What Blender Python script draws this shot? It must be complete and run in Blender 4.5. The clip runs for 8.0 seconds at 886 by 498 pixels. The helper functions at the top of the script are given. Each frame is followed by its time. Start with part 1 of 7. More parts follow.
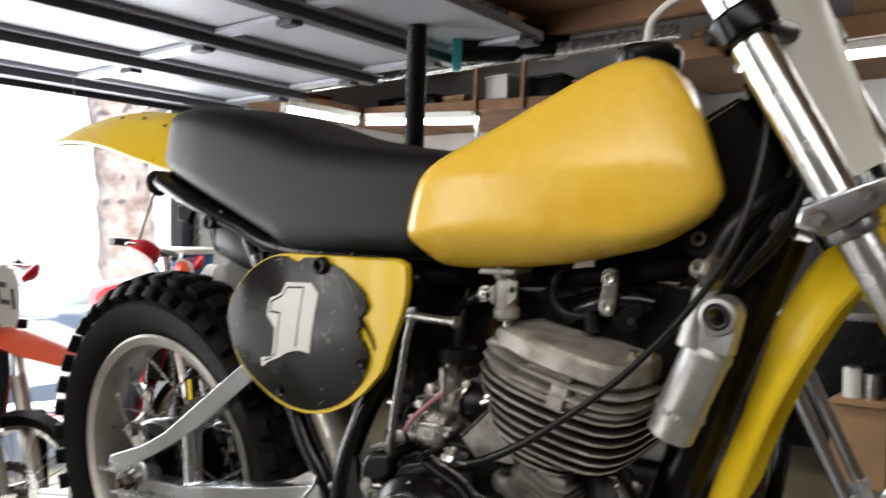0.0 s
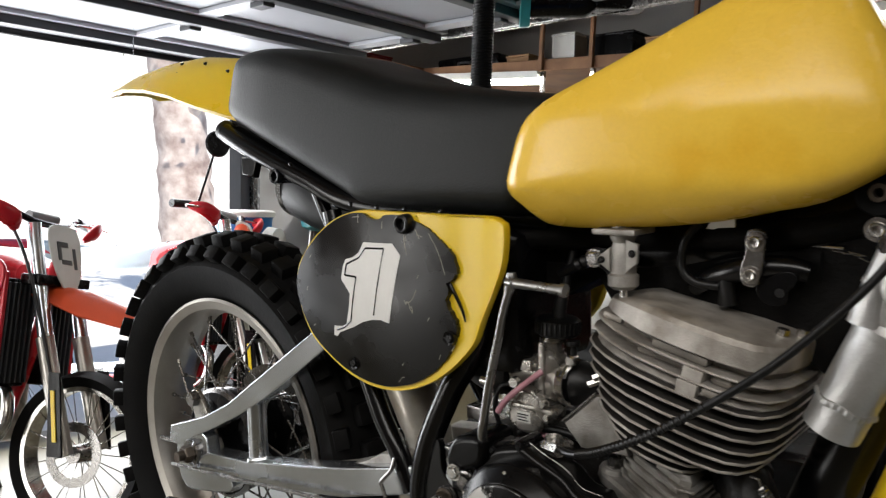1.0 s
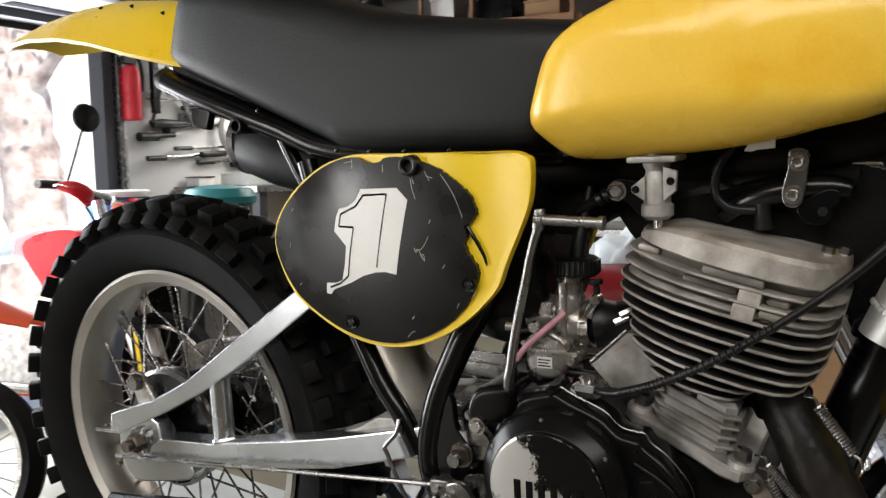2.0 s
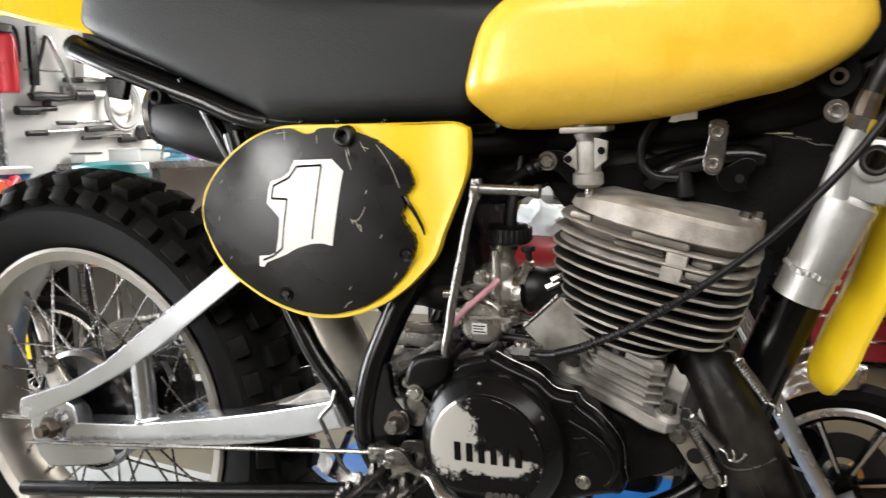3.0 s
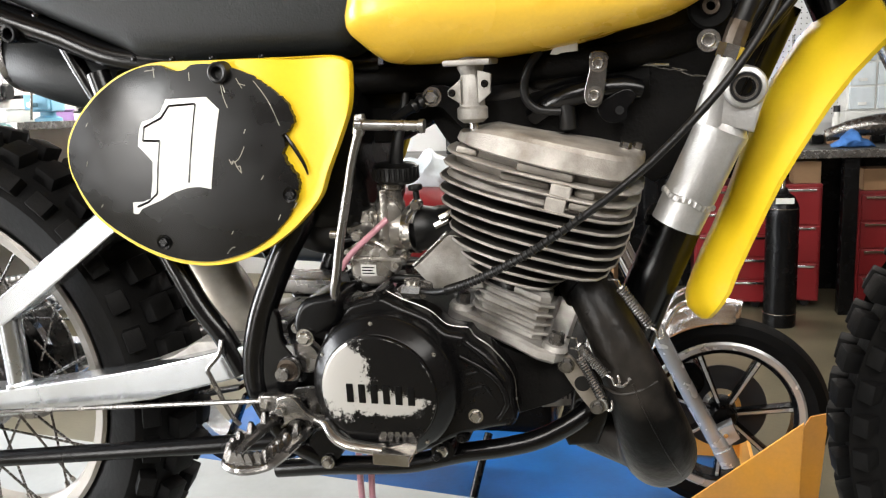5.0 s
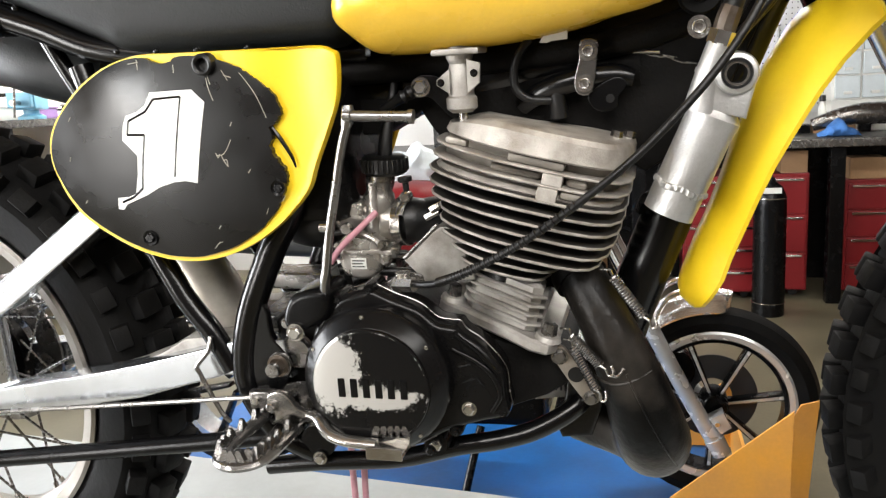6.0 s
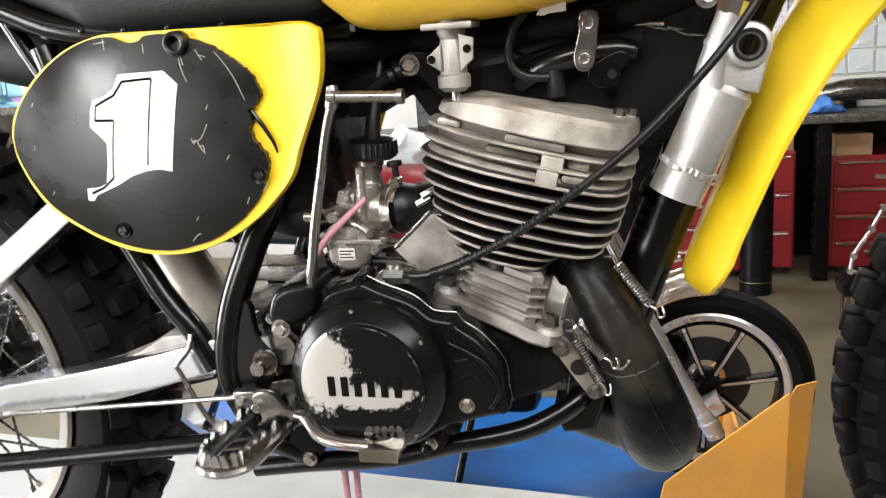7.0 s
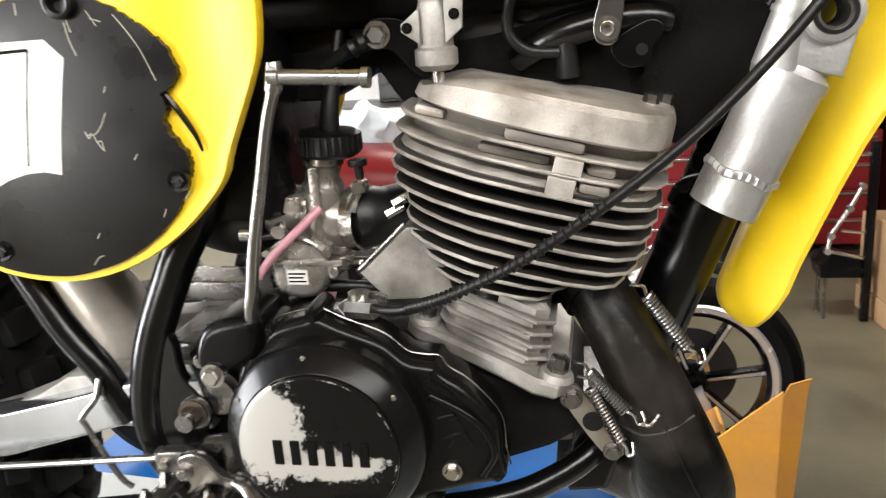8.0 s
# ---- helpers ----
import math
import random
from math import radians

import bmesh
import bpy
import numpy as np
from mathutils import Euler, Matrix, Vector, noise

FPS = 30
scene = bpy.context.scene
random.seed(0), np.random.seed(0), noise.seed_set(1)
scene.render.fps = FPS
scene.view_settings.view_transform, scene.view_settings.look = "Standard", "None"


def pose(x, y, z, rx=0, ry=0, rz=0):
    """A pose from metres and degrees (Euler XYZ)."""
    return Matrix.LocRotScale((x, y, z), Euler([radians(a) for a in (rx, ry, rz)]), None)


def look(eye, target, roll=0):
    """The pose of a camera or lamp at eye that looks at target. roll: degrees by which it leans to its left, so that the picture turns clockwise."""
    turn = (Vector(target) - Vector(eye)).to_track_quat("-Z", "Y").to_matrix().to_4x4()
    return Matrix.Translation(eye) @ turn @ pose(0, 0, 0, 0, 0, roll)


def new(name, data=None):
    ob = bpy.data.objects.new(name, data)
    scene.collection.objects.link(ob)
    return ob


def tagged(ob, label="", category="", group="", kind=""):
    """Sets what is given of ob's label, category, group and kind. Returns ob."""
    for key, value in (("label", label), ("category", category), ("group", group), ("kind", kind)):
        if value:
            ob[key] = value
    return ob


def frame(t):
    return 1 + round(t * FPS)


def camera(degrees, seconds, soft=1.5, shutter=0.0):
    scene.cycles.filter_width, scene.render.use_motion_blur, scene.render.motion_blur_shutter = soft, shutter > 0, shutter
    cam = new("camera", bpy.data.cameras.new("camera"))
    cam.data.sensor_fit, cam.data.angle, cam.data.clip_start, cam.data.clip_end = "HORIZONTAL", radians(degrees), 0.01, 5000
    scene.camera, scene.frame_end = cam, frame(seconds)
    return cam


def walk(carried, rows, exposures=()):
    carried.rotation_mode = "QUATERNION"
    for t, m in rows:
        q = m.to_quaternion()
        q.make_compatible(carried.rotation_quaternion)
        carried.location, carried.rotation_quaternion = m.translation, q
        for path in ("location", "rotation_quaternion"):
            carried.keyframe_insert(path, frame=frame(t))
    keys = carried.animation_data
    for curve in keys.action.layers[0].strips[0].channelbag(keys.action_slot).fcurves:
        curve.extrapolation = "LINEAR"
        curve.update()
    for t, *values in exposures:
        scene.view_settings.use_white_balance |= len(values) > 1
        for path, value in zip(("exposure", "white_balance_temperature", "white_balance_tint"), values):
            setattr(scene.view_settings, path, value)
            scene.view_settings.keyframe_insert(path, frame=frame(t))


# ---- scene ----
cam = camera(58.2, 8.0, soft=1.25, shutter=0.5)
# seconds, place, a point ahead, and roll of the camera
PATH = [
    (0, (0.586, -0.876, 1.191), (-0.603, 0.732, 1.161), 0.5),
    (0.5, (0.535, -0.855, 1.18), (-0.772, 0.656, 1.082), -0.2),
    (1, (0.469, -0.805, 1.177), (-0.821, 0.719, 1.063), 1.0),
    (1.2, (0.435, -0.804, 1.178), (-0.822, 0.746, 1.038), 0.5),
    (2.3, (0.283, -0.872, 1.13), (-0.647, 0.891, 0.966), -1.5),
    (2.5, (0.278, -0.879, 1.13), (-0.618, 0.902, 0.972), -1.5),
    (3, (0.274, -0.882, 1.134), (-0.494, 0.949, 0.895), -1.5),
    (3.5, (0.286, -0.878, 1.128), (-0.376, 0.994, 0.887), -1.6),
    (4, (0.292, -0.867, 1.121), (-0.293, 1.026, 0.848), -1.9),
    (4.5, (0.288, -0.869, 1.114), (-0.274, 1.025, 0.802), -2.1),
    (4.7, (0.284, -0.87, 1.112), (-0.254, 1.027, 0.779), -2.0),
    (6, (0.276, -0.863, 1.106), (-0.221, 1.041, 0.746), -2.9),
    (6.5, (0.269, -0.85, 1.104), (-0.197, 1.054, 0.707), -3.2),
    (7, (0.256, -0.82, 1.103), (-0.203, 1.085, 0.699), -3.7),
    (7.5, (0.236, -0.723, 1.103), (-0.221, 1.179, 0.683), -3.9),
    (8, (0.206, -0.654, 1.109), (-0.159, 1.252, 0.627), -3.3),
]
EXPOSURES = [(0.0, 0.55), (0.5, 0.38), (1.2, 0.34), (2.5, 1.05), (4.5, 1.6), (6.5, 1.76), (8.0, 1.84)]
walk(cam, [(t, look(eye, target, roll)) for t, eye, target, roll in PATH], EXPOSURES)

# ---- daylight and lamps ----
world = bpy.data.worlds.new("sky")
scene.world = world
world.use_nodes = True
wn = world.node_tree
sky = wn.nodes.new("ShaderNodeTexSky")
sky.sky_type, sky.sun_disc = "NISHITA", False
sky.sun_elevation, sky.sun_rotation = radians(50), radians(113)
wn.links.new(sky.outputs[0], wn.nodes["Background"].inputs[0])
wn.nodes["Background"].inputs[1].default_value = 0.15
sun = new("sun", bpy.data.lights.new("sun", "SUN"))
sun.data.energy, sun.data.angle, sun.data.color = 5.0, radians(0.6), (1.0, 0.95, 0.87)
sun.matrix_world = look((7, -3.0, 9), (0, 0, 0))


def area(name, m, sx, sy, watts, colour=(1, 1, 1)):
    lamp = new(name, bpy.data.lights.new(name, "AREA"))
    lamp.data.shape, lamp.data.size, lamp.data.size_y = "RECTANGLE", sx, sy
    lamp.data.energy, lamp.data.color = watts, colour
    lamp.matrix_world = m
    return lamp


# daylight by the open door, the tubes overhead, and fill added out of view
area("door_daylight", look((-3.45, 0.37, 1.0), (0, 0.1, 0.9)), 3.1, 1.8, 120, (0.95, 0.97, 1.0))
# broad unseen fill behind the viewpoint, added to light the bike's near side
area("overhead_light", look((0.7, -2.0, 2.42), (0.4, -0.5, 0.8)), 3.4, 0.9, 41, (1.0, 0.97, 0.93))
# unseen side lamp, added for the sheen on plate and metal
area("side_fill", look((-2.8, -3.45, 1.0), (-2.5, 0, 0.9)), 0.95, 1.9, 34, (1.0, 0.97, 0.93))
area("overhead_light", look((0.5, 1.75, 2.095), (0.5, 1.75, 0)), 1.7, 0.12, 12, (1.0, 0.96, 0.90))
# light of the tubes under the corner shelf
area("overhead_light", look((-2.5, 3.07, 1.90), (-2.45, 3.55, 0)), 1.5, 0.10, 26, (1.0, 0.96, 0.90))


# ---- materials ----
def mat(name, colour, rough=0.5, metal=0.0, spread=0.12, scale=9.0, fine=160.0, bump=0.05, second=None, stain=0.55, coat=0.0, spec=0.5):
    """Two scales of variation: patches at `scale`, grain at `fine` (per metre)."""
    m = bpy.data.materials.new(name)
    m.use_nodes = True
    t = m.node_tree
    n, link = t.nodes, t.links.new
    b = n["Principled BSDF"]
    b.inputs["Metallic"].default_value = metal
    b.inputs["Specular IOR Level"].default_value = spec
    if coat:
        b.inputs["Coat Weight"].default_value, b.inputs["Coat Roughness"].default_value = coat, 0.08
    where = n.new("ShaderNodeTexCoord")
    big, small = n.new("ShaderNodeTexNoise"), n.new("ShaderNodeTexNoise")
    big.inputs["Scale"].default_value, big.inputs["Detail"].default_value = scale, 6
    small.inputs["Scale"].default_value, small.inputs["Detail"].default_value = fine, 4
    link(where.outputs["Object"], big.inputs["Vector"])
    link(where.outputs["Object"], small.inputs["Vector"])
    ramp = n.new("ShaderNodeValToRGB")
    ramp.color_ramp.elements[0].position, ramp.color_ramp.elements[1].position = 0.3, 0.3 + stain * 0.7
    dark = second or tuple(c * (1 - spread * 2) for c in colour)
    ramp.color_ramp.elements[0].color, ramp.color_ramp.elements[1].color = (*dark, 1), (*colour, 1)
    link(big.outputs["Fac"], ramp.inputs["Fac"])
    mix = n.new("ShaderNodeMix")
    mix.data_type, mix.blend_type = "RGBA", "MULTIPLY"
    mix.inputs["Factor"].default_value = min(1.0, spread * 2.5)
    link(ramp.outputs["Color"], mix.inputs["A"])
    grain = n.new("ShaderNodeMapRange")
    grain.inputs["To Min"].default_value, grain.inputs["To Max"].default_value = 0.7, 1.25
    link(small.outputs["Fac"], grain.inputs["Value"])
    link(grain.outputs["Result"], mix.inputs["B"])
    link(mix.outputs["Result"], b.inputs["Base Color"])
    wear = n.new("ShaderNodeMapRange")
    wear.inputs["To Min"].default_value, wear.inputs["To Max"].default_value = max(0.03, rough - 0.12), min(1, rough + 0.12)
    link(big.outputs["Fac"], wear.inputs["Value"])
    link(wear.outputs["Result"], b.inputs["Roughness"])
    if bump:
        bp = n.new("ShaderNodeBump")
        bp.inputs["Strength"].default_value, bp.inputs["Distance"].default_value = bump * 4, 0.0012
        link(small.outputs["Fac"], bp.inputs["Height"])
        link(bp.outputs["Normal"], b.inputs["Normal"])
    return m


def worn(name, paint, under, centre, size, threshold=0.5, rough=0.35, more=None, rim=None):
    """Paint that is rubbed off to the metal in one patch with ragged edges, and chipped elsewhere."""
    m = mat(name, paint, rough, 0.0, 0.16, 12, 300, 0.010, second=(0.007, 0.0066, 0.0063), stain=0.6, spec=0.35)
    t = m.node_tree
    n, link = t.nodes, t.links.new
    b = n["Principled BSDF"]
    where = n.new("ShaderNodeTexCoord")
    away = n.new("ShaderNodeVectorMath")
    away.operation = "SUBTRACT"
    away.inputs[1].default_value = centre
    link(where.outputs["Object"], away.inputs[0])
    sized = n.new("ShaderNodeVectorMath")
    sized.operation = "DIVIDE"
    sized.inputs[1].default_value = size
    link(away.outputs[0], sized.inputs[0])
    length = n.new("ShaderNodeVectorMath")
    length.operation = "LENGTH"
    link(sized.outputs[0], length.inputs[0])
    rag = n.new("ShaderNodeTexNoise")
    rag.inputs["Scale"].default_value, rag.inputs["Detail"].default_value, rag.inputs["Roughness"].default_value = 85, 12, 0.84
    link(where.outputs["Object"], rag.inputs["Vector"])
    add = n.new("ShaderNodeMath")
    add.operation = "MULTIPLY_ADD"
    add.inputs[1].default_value = 2.2
    link(rag.outputs["Fac"], add.inputs[0])
    least = length.outputs["Value"]
    if more:
        off, share, far, low = n.new("ShaderNodeVectorMath"), n.new("ShaderNodeVectorMath"), n.new("ShaderNodeVectorMath"), n.new("ShaderNodeMath")
        off.operation, share.operation, far.operation, low.operation = "SUBTRACT", "DIVIDE", "LENGTH", "MINIMUM"
        off.inputs[1].default_value, share.inputs[1].default_value = more
        link(where.outputs["Object"], off.inputs[0])
        link(off.outputs[0], share.inputs[0])
        link(share.outputs[0], far.inputs[0])
        link(far.outputs["Value"], low.inputs[0])
        link(least, low.inputs[1])
        least = low.outputs[0]
    if rim:
        # chips along a round edge
        off, flat, far = n.new("ShaderNodeVectorMath"), n.new("ShaderNodeVectorMath"), n.new("ShaderNodeVectorMath")
        off.operation, flat.operation, far.operation = "SUBTRACT", "MULTIPLY", "LENGTH"
        off.inputs[1].default_value, flat.inputs[1].default_value = (rim[0], 0, rim[1]), (1, 0, 1)
        link(where.outputs["Object"], off.inputs[0])
        link(off.outputs[0], flat.inputs[0])
        link(flat.outputs[0], far.inputs[0])
        gap, wide, low = n.new("ShaderNodeMath"), n.new("ShaderNodeMath"), n.new("ShaderNodeMath")
        gap.operation, wide.operation, low.operation = "SUBTRACT", "ABSOLUTE", "MINIMUM"
        gap.inputs[1].default_value = rim[2]
        link(far.outputs["Value"], gap.inputs[0])
        link(gap.outputs[0], wide.inputs[0])
        scaled = n.new("ShaderNodeMath")
        scaled.operation = "MULTIPLY_ADD"
        scaled.inputs[1].default_value, scaled.inputs[2].default_value = 0.5 / rim[3], 0.86
        link(wide.outputs[0], scaled.inputs[0])
        link(scaled.outputs[0], low.inputs[0])
        link(least, low.inputs[1])
        least = low.outputs[0]
    link(least, add.inputs[2])
    step = n.new("ShaderNodeMapRange")
    step.inputs["From Min"].default_value, step.inputs["From Max"].default_value = 1.6 + threshold - 0.04, 1.6 + threshold + 0.04
    link(add.outputs[0], step.inputs["Value"])
    mix = n.new("ShaderNodeMix")
    mix.data_type = "RGBA"
    old = b.inputs["Base Color"].links[0].from_socket
    mix.inputs["A"].default_value = (*under, 1)
    link(step.outputs["Result"], mix.inputs["Factor"])
    link(old, mix.inputs["B"])
    link(mix.outputs["Result"], b.inputs["Base Color"])
    bare = n.new("ShaderNodeMath")
    bare.operation = "MULTIPLY_ADD"
    bare.inputs[1].default_value, bare.inputs[2].default_value = -0.5, 0.5
    link(step.outputs["Result"], bare.inputs[0])
    link(bare.outputs[0], b.inputs["Metallic"])
    return m


def glow(name, colour, strength):
    m = bpy.data.materials.new(name)
    m.use_nodes = True
    b = m.node_tree.nodes["Principled BSDF"]
    b.inputs["Base Color"].default_value = (*colour, 1)
    b.inputs["Emission Color"].default_value, b.inputs["Emission Strength"].default_value = (*colour, 1), strength
    return m


YELLOW = mat("yellow_plastic", (0.86, 0.62, 0.028), 0.32, 0, 0.05, 6, 240, 0.02, second=(0.80, 0.53, 0.008))
TANK = mat("yellow_tank_paint", (0.86, 0.55, 0.06), 0.26, 0, 0.09, 9, 300, 0.03, second=(0.74, 0.41, 0.02), stain=0.22)
VINYL = mat("black_vinyl", (0.012, 0.0135, 0.0138), 0.44, 0, 0.14, 8, 420, 0.09, spec=0.26)
BLACK = mat("black_frame_paint", (0.003, 0.003, 0.0033), 0.22, 0, 0.2, 14, 200, 0.03, spec=0.38)
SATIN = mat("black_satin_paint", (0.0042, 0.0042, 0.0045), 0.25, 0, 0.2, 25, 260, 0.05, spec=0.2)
PALEBLUE = mat("pale_blue_vinyl", (0.42, 0.52, 0.58), 0.5, 0, 0.08, 8, 200, 0.03)
PAINTLINE = mat("black_plate_paint", (0.004, 0.004, 0.0042), 0.20, 0, 0.2, 12, 120, 0.02, second=(0.007, 0.0065, 0.006), stain=0.4, spec=0.30)
SCUFF = worn("scuffed_black_oval", (0.004, 0.004, 0.0042), (0.22, 0.205, 0.17), (-0.085, -0.135, 0.655), (0.030, 0.3, 0.055), -0.72, 0.27)
SCUFF.node_tree.nodes["Principled BSDF"].inputs["Specular IOR Level"].default_value = 0.40
for n in SCUFF.node_tree.nodes["Principled BSDF"].inputs["Roughness"].links:
    n.from_node.inputs["From Min"].default_value, n.from_node.inputs["From Max"].default_value = 0.35, 0.68
    n.from_node.inputs["To Min"].default_value, n.from_node.inputs["To Max"].default_value = 0.15, 0.42
CHALK = mat("scratched_bare_plastic", (0.40, 0.38, 0.31), 0.6, 0, 0.1, 20, 200, 0.0)
WHITE = mat("white_vinyl", (0.78, 0.77, 0.74), 0.4, 0, 0.05, 20, 200, 0.01)
CREAM = mat("white_plastic", (0.70, 0.70, 0.66), 0.45, 0, 0.06, 12, 200, 0.01)
RUBBER = mat("tyre_rubber", (0.0042, 0.0042, 0.0045), 0.6, 0, 0.2, 14, 160, 0.12, second=(0.006, 0.0058, 0.0055), spec=0.08)
HOSE = mat("black_rubber", (0.0045, 0.0045, 0.0048), 0.40, 0, 0.15, 20, 200, 0.05, spec=0.4)
ALLOY = mat("brushed_aluminium", (0.64, 0.67, 0.705), 0.24, 0.95, 0.10, 9, 120, 0.016, second=(0.48, 0.50, 0.525))
RIM = mat("rim_aluminium", (0.38, 0.355, 0.32), 0.36, 0.85, 0.08, 16, 240, 0.04)
CAST = mat("cast_aluminium", (0.47, 0.455, 0.43), 0.48, 0.55, 0.16, 30, 560, 0.12, second=(0.18, 0.165, 0.145))
GRIME = mat("grimy_cast_face", (0.24, 0.22, 0.19), 0.6, 0.3, 0.16, 26, 420, 0.12, second=(0.09, 0.08, 0.07))
# fin sides coloured dark for the shade between fins, as well as for grime
FINSHADE = mat("grimy_shaded_fin_side", (0.055, 0.050, 0.044), 0.65, 0.2, 0.14, 30, 420, 0.1, second=(0.02, 0.018, 0.016))
FIN = mat("fin_aluminium", (0.58, 0.55, 0.51), 0.48, 0.45, 0.18, 34, 620, 0.13, second=(0.24, 0.215, 0.185), stain=0.6)
RESV = mat("bead_blasted_aluminium", (0.60, 0.60, 0.595), 0.42, 0.8, 0.12, 26, 420, 0.08, second=(0.46, 0.46, 0.45))
STEEL = mat("zinc_steel", (0.55, 0.54, 0.52), 0.22, 0.95, 0.1, 30, 300, 0.04, second=(0.33, 0.31, 0.28))
DULL = mat("dull_steel", (0.26, 0.25, 0.24), 0.26, 0.92, 0.14, 40, 300, 0.06)
RUSTY = mat("rusty_steel", (0.15, 0.13, 0.11), 0.42, 0.8, 0.16, 60, 300, 0.08, second=(0.08, 0.055, 0.038))
CARB = mat("carburettor_zinc", (0.46, 0.44, 0.41), 0.28, 0.85, 0.14, 40, 300, 0.08, second=(0.30, 0.28, 0.25))
PALEPIPE = mat("pale_worn_pipe", (0.68, 0.655, 0.60), 0.34, 0.45, 0.12, 18, 200, 0.04, second=(0.42, 0.38, 0.31))
MOUNT = mat("brown_zinc_plate", (0.36, 0.33, 0.29), 0.4, 0.7, 0.12, 40, 240, 0.06, second=(0.22, 0.19, 0.16))
BRASS = mat("brass", (0.42, 0.35, 0.22), 0.3, 0.9, 0.1, 30, 200, 0.04)
LEVER = mat("polished_lever_steel", (0.33, 0.33, 0.325), 0.26, 0.95, 0.1, 25, 240, 0.03, second=(0.30, 0.29, 0.28))
BRIGHT = mat("pitted_chrome", (0.88, 0.89, 0.90), 0.24, 1.0, 0.05, 30, 200, 0.02)
CHROME = mat("chrome", (0.85, 0.85, 0.86), 0.08, 1.0, 0.03, 10, 100, 0.0)
OILY = mat("oily_black_casting", (0.0035, 0.0034, 0.0033), 0.55, 0, 0.2, 40, 260, 0.16, second=(0.007, 0.0064, 0.006), spec=0.08)
PIPE = mat("burnt_black_pipe", (0.0022, 0.0022, 0.0022), 0.36, 0.0, 0.30, 15, 90, 0.22, second=(0.032, 0.028, 0.024), stain=0.35, spec=0.17)
COVER = worn("worn_black_cover", (0.0042, 0.0042, 0.0045), (0.60, 0.59, 0.57), (-0.028, -0.155, 0.428), (0.039, 0.2, 0.050), 0.26, 0.20, ((0.014, -0.155, 0.4030), (0.056, 0.2, 0.017)), (0.0105, 0.413, 0.0585, 0.0016))
BEVEL = worn("chipped_black_bevel", (0.0042, 0.0042, 0.0045), (0.45, 0.44, 0.42), (0.0105, -0.14, 0.62), (0.05, 0.3, 0.05), -0.10, 0.20, None, (0.0105, 0.413, 0.0618, 0.0018))
CASE = worn("chipped_black_case", (0.0042, 0.0042, 0.0045), (0.42, 0.41, 0.39), (0.09, -0.125, 0.478), (0.020, 0.3, 0.012), -0.02, 0.2)
for m in (COVER, CASE, BEVEL):
    m.node_tree.nodes["Principled BSDF"].inputs["Specular IOR Level"].default_value = 0.17
PINK = mat("pink_fuel_hose", (0.56, 0.27, 0.32), 0.3, 0, 0.1, 40, 200, 0.02)
CONCRETE = mat("garage_concrete", (0.15, 0.134, 0.086), 0.40, 0, 0.16, 3.2, 60, 0.10, second=(0.08, 0.069, 0.043))
DECK = mat("grey_painted_deck", (0.50, 0.53, 0.52), 0.5, 0, 0.08, 5, 90, 0.05, second=(0.38, 0.40, 0.39))
BLUE = mat("blue_painted_steel", (0.004, 0.112, 0.38), 0.36, 0, 0.14, 4, 70, 0.06, second=(0.008, 0.065, 0.19), stain=0.42, spec=0.3)
ORANGE = mat("orange_painted_steel", (0.86, 0.40, 0.055), 0.5, 0, 0.1, 10, 120, 0.05, second=(0.74, 0.36, 0.09))
RED = mat("red_plastic", (0.55, 0.012, 0.022), 0.3, 0, 0.06, 10, 200, 0.02)
TOOLRED = mat("red_enamel", (0.20, 0.009, 0.012), 0.35, 0, 0.12, 6, 150, 0.03)
REDORANGE = mat("orange_red_plastic", (0.70, 0.085, 0.02), 0.35, 0, 0.06, 10, 200, 0.02)
WALLWHITE = mat("white_wall_paint", (0.56, 0.56, 0.55), 0.7, 0, 0.06, 2.0, 70, 0.06)
PEG = mat("white_pegboard", (0.62, 0.63, 0.63), 0.6, 0, 0.05, 4.0, 90, 0.03)
DOORSKIN = mat("galvanised_door_skin", (0.35, 0.36, 0.385), 0.5, 0.1, 0.06, 3.0, 90, 0.04)
STRUT = mat("dark_door_strut", (0.045, 0.047, 0.052), 0.5, 0.3, 0.1, 10, 90, 0.03)
WOOD = mat("rafter_wood", (0.30, 0.155, 0.075), 0.7, 0, 0.16, 5, 60, 0.08, second=(0.16, 0.075, 0.035))
PLY = mat("plywood", (0.42, 0.29, 0.17), 0.7, 0, 0.12, 4, 60, 0.06)
BENCH = mat("dark_bench_top", (0.05, 0.047, 0.043), 0.4, 0, 0.2, 5, 80, 0.04)
CARD = mat("cardboard", (0.34, 0.20, 0.10), 0.8, 0, 0.1, 8, 80, 0.04)
TEAL = mat("teal_plastic", (0.018, 0.19, 0.20), 0.4, 0, 0.1, 10, 100, 0.02)
AQUA = mat("light_blue_paint", (0.13, 0.32, 0.44), 0.4, 0, 0.1, 20, 100, 0.02)
NAVY = mat("blue_bucket_plastic", (0.02, 0.16, 0.42), 0.4, 0, 0.1, 10, 100, 0.02)
RAG = mat("blue_shop_rag", (0.06, 0.20, 0.55), 0.85, 0, 0.15, 25, 200, 0.1)
GREYHOSE = mat("grey_rubber_hose", (0.22, 0.22, 0.22), 0.6, 0, 0.1, 12, 120, 0.05)
MAUVE = mat("mauve_plastic", (0.20, 0.12, 0.28), 0.5, 0, 0.1, 12, 120, 0.02)
BAG = mat("pale_plastic_bag", (0.62, 0.68, 0.72), 0.35, 0, 0.08, 30, 200, 0.05)
BARK = mat("pale_bark", (0.62, 0.54, 0.50), 0.9, 0, 0.2, 6, 40, 0.2, second=(0.26, 0.19, 0.17))
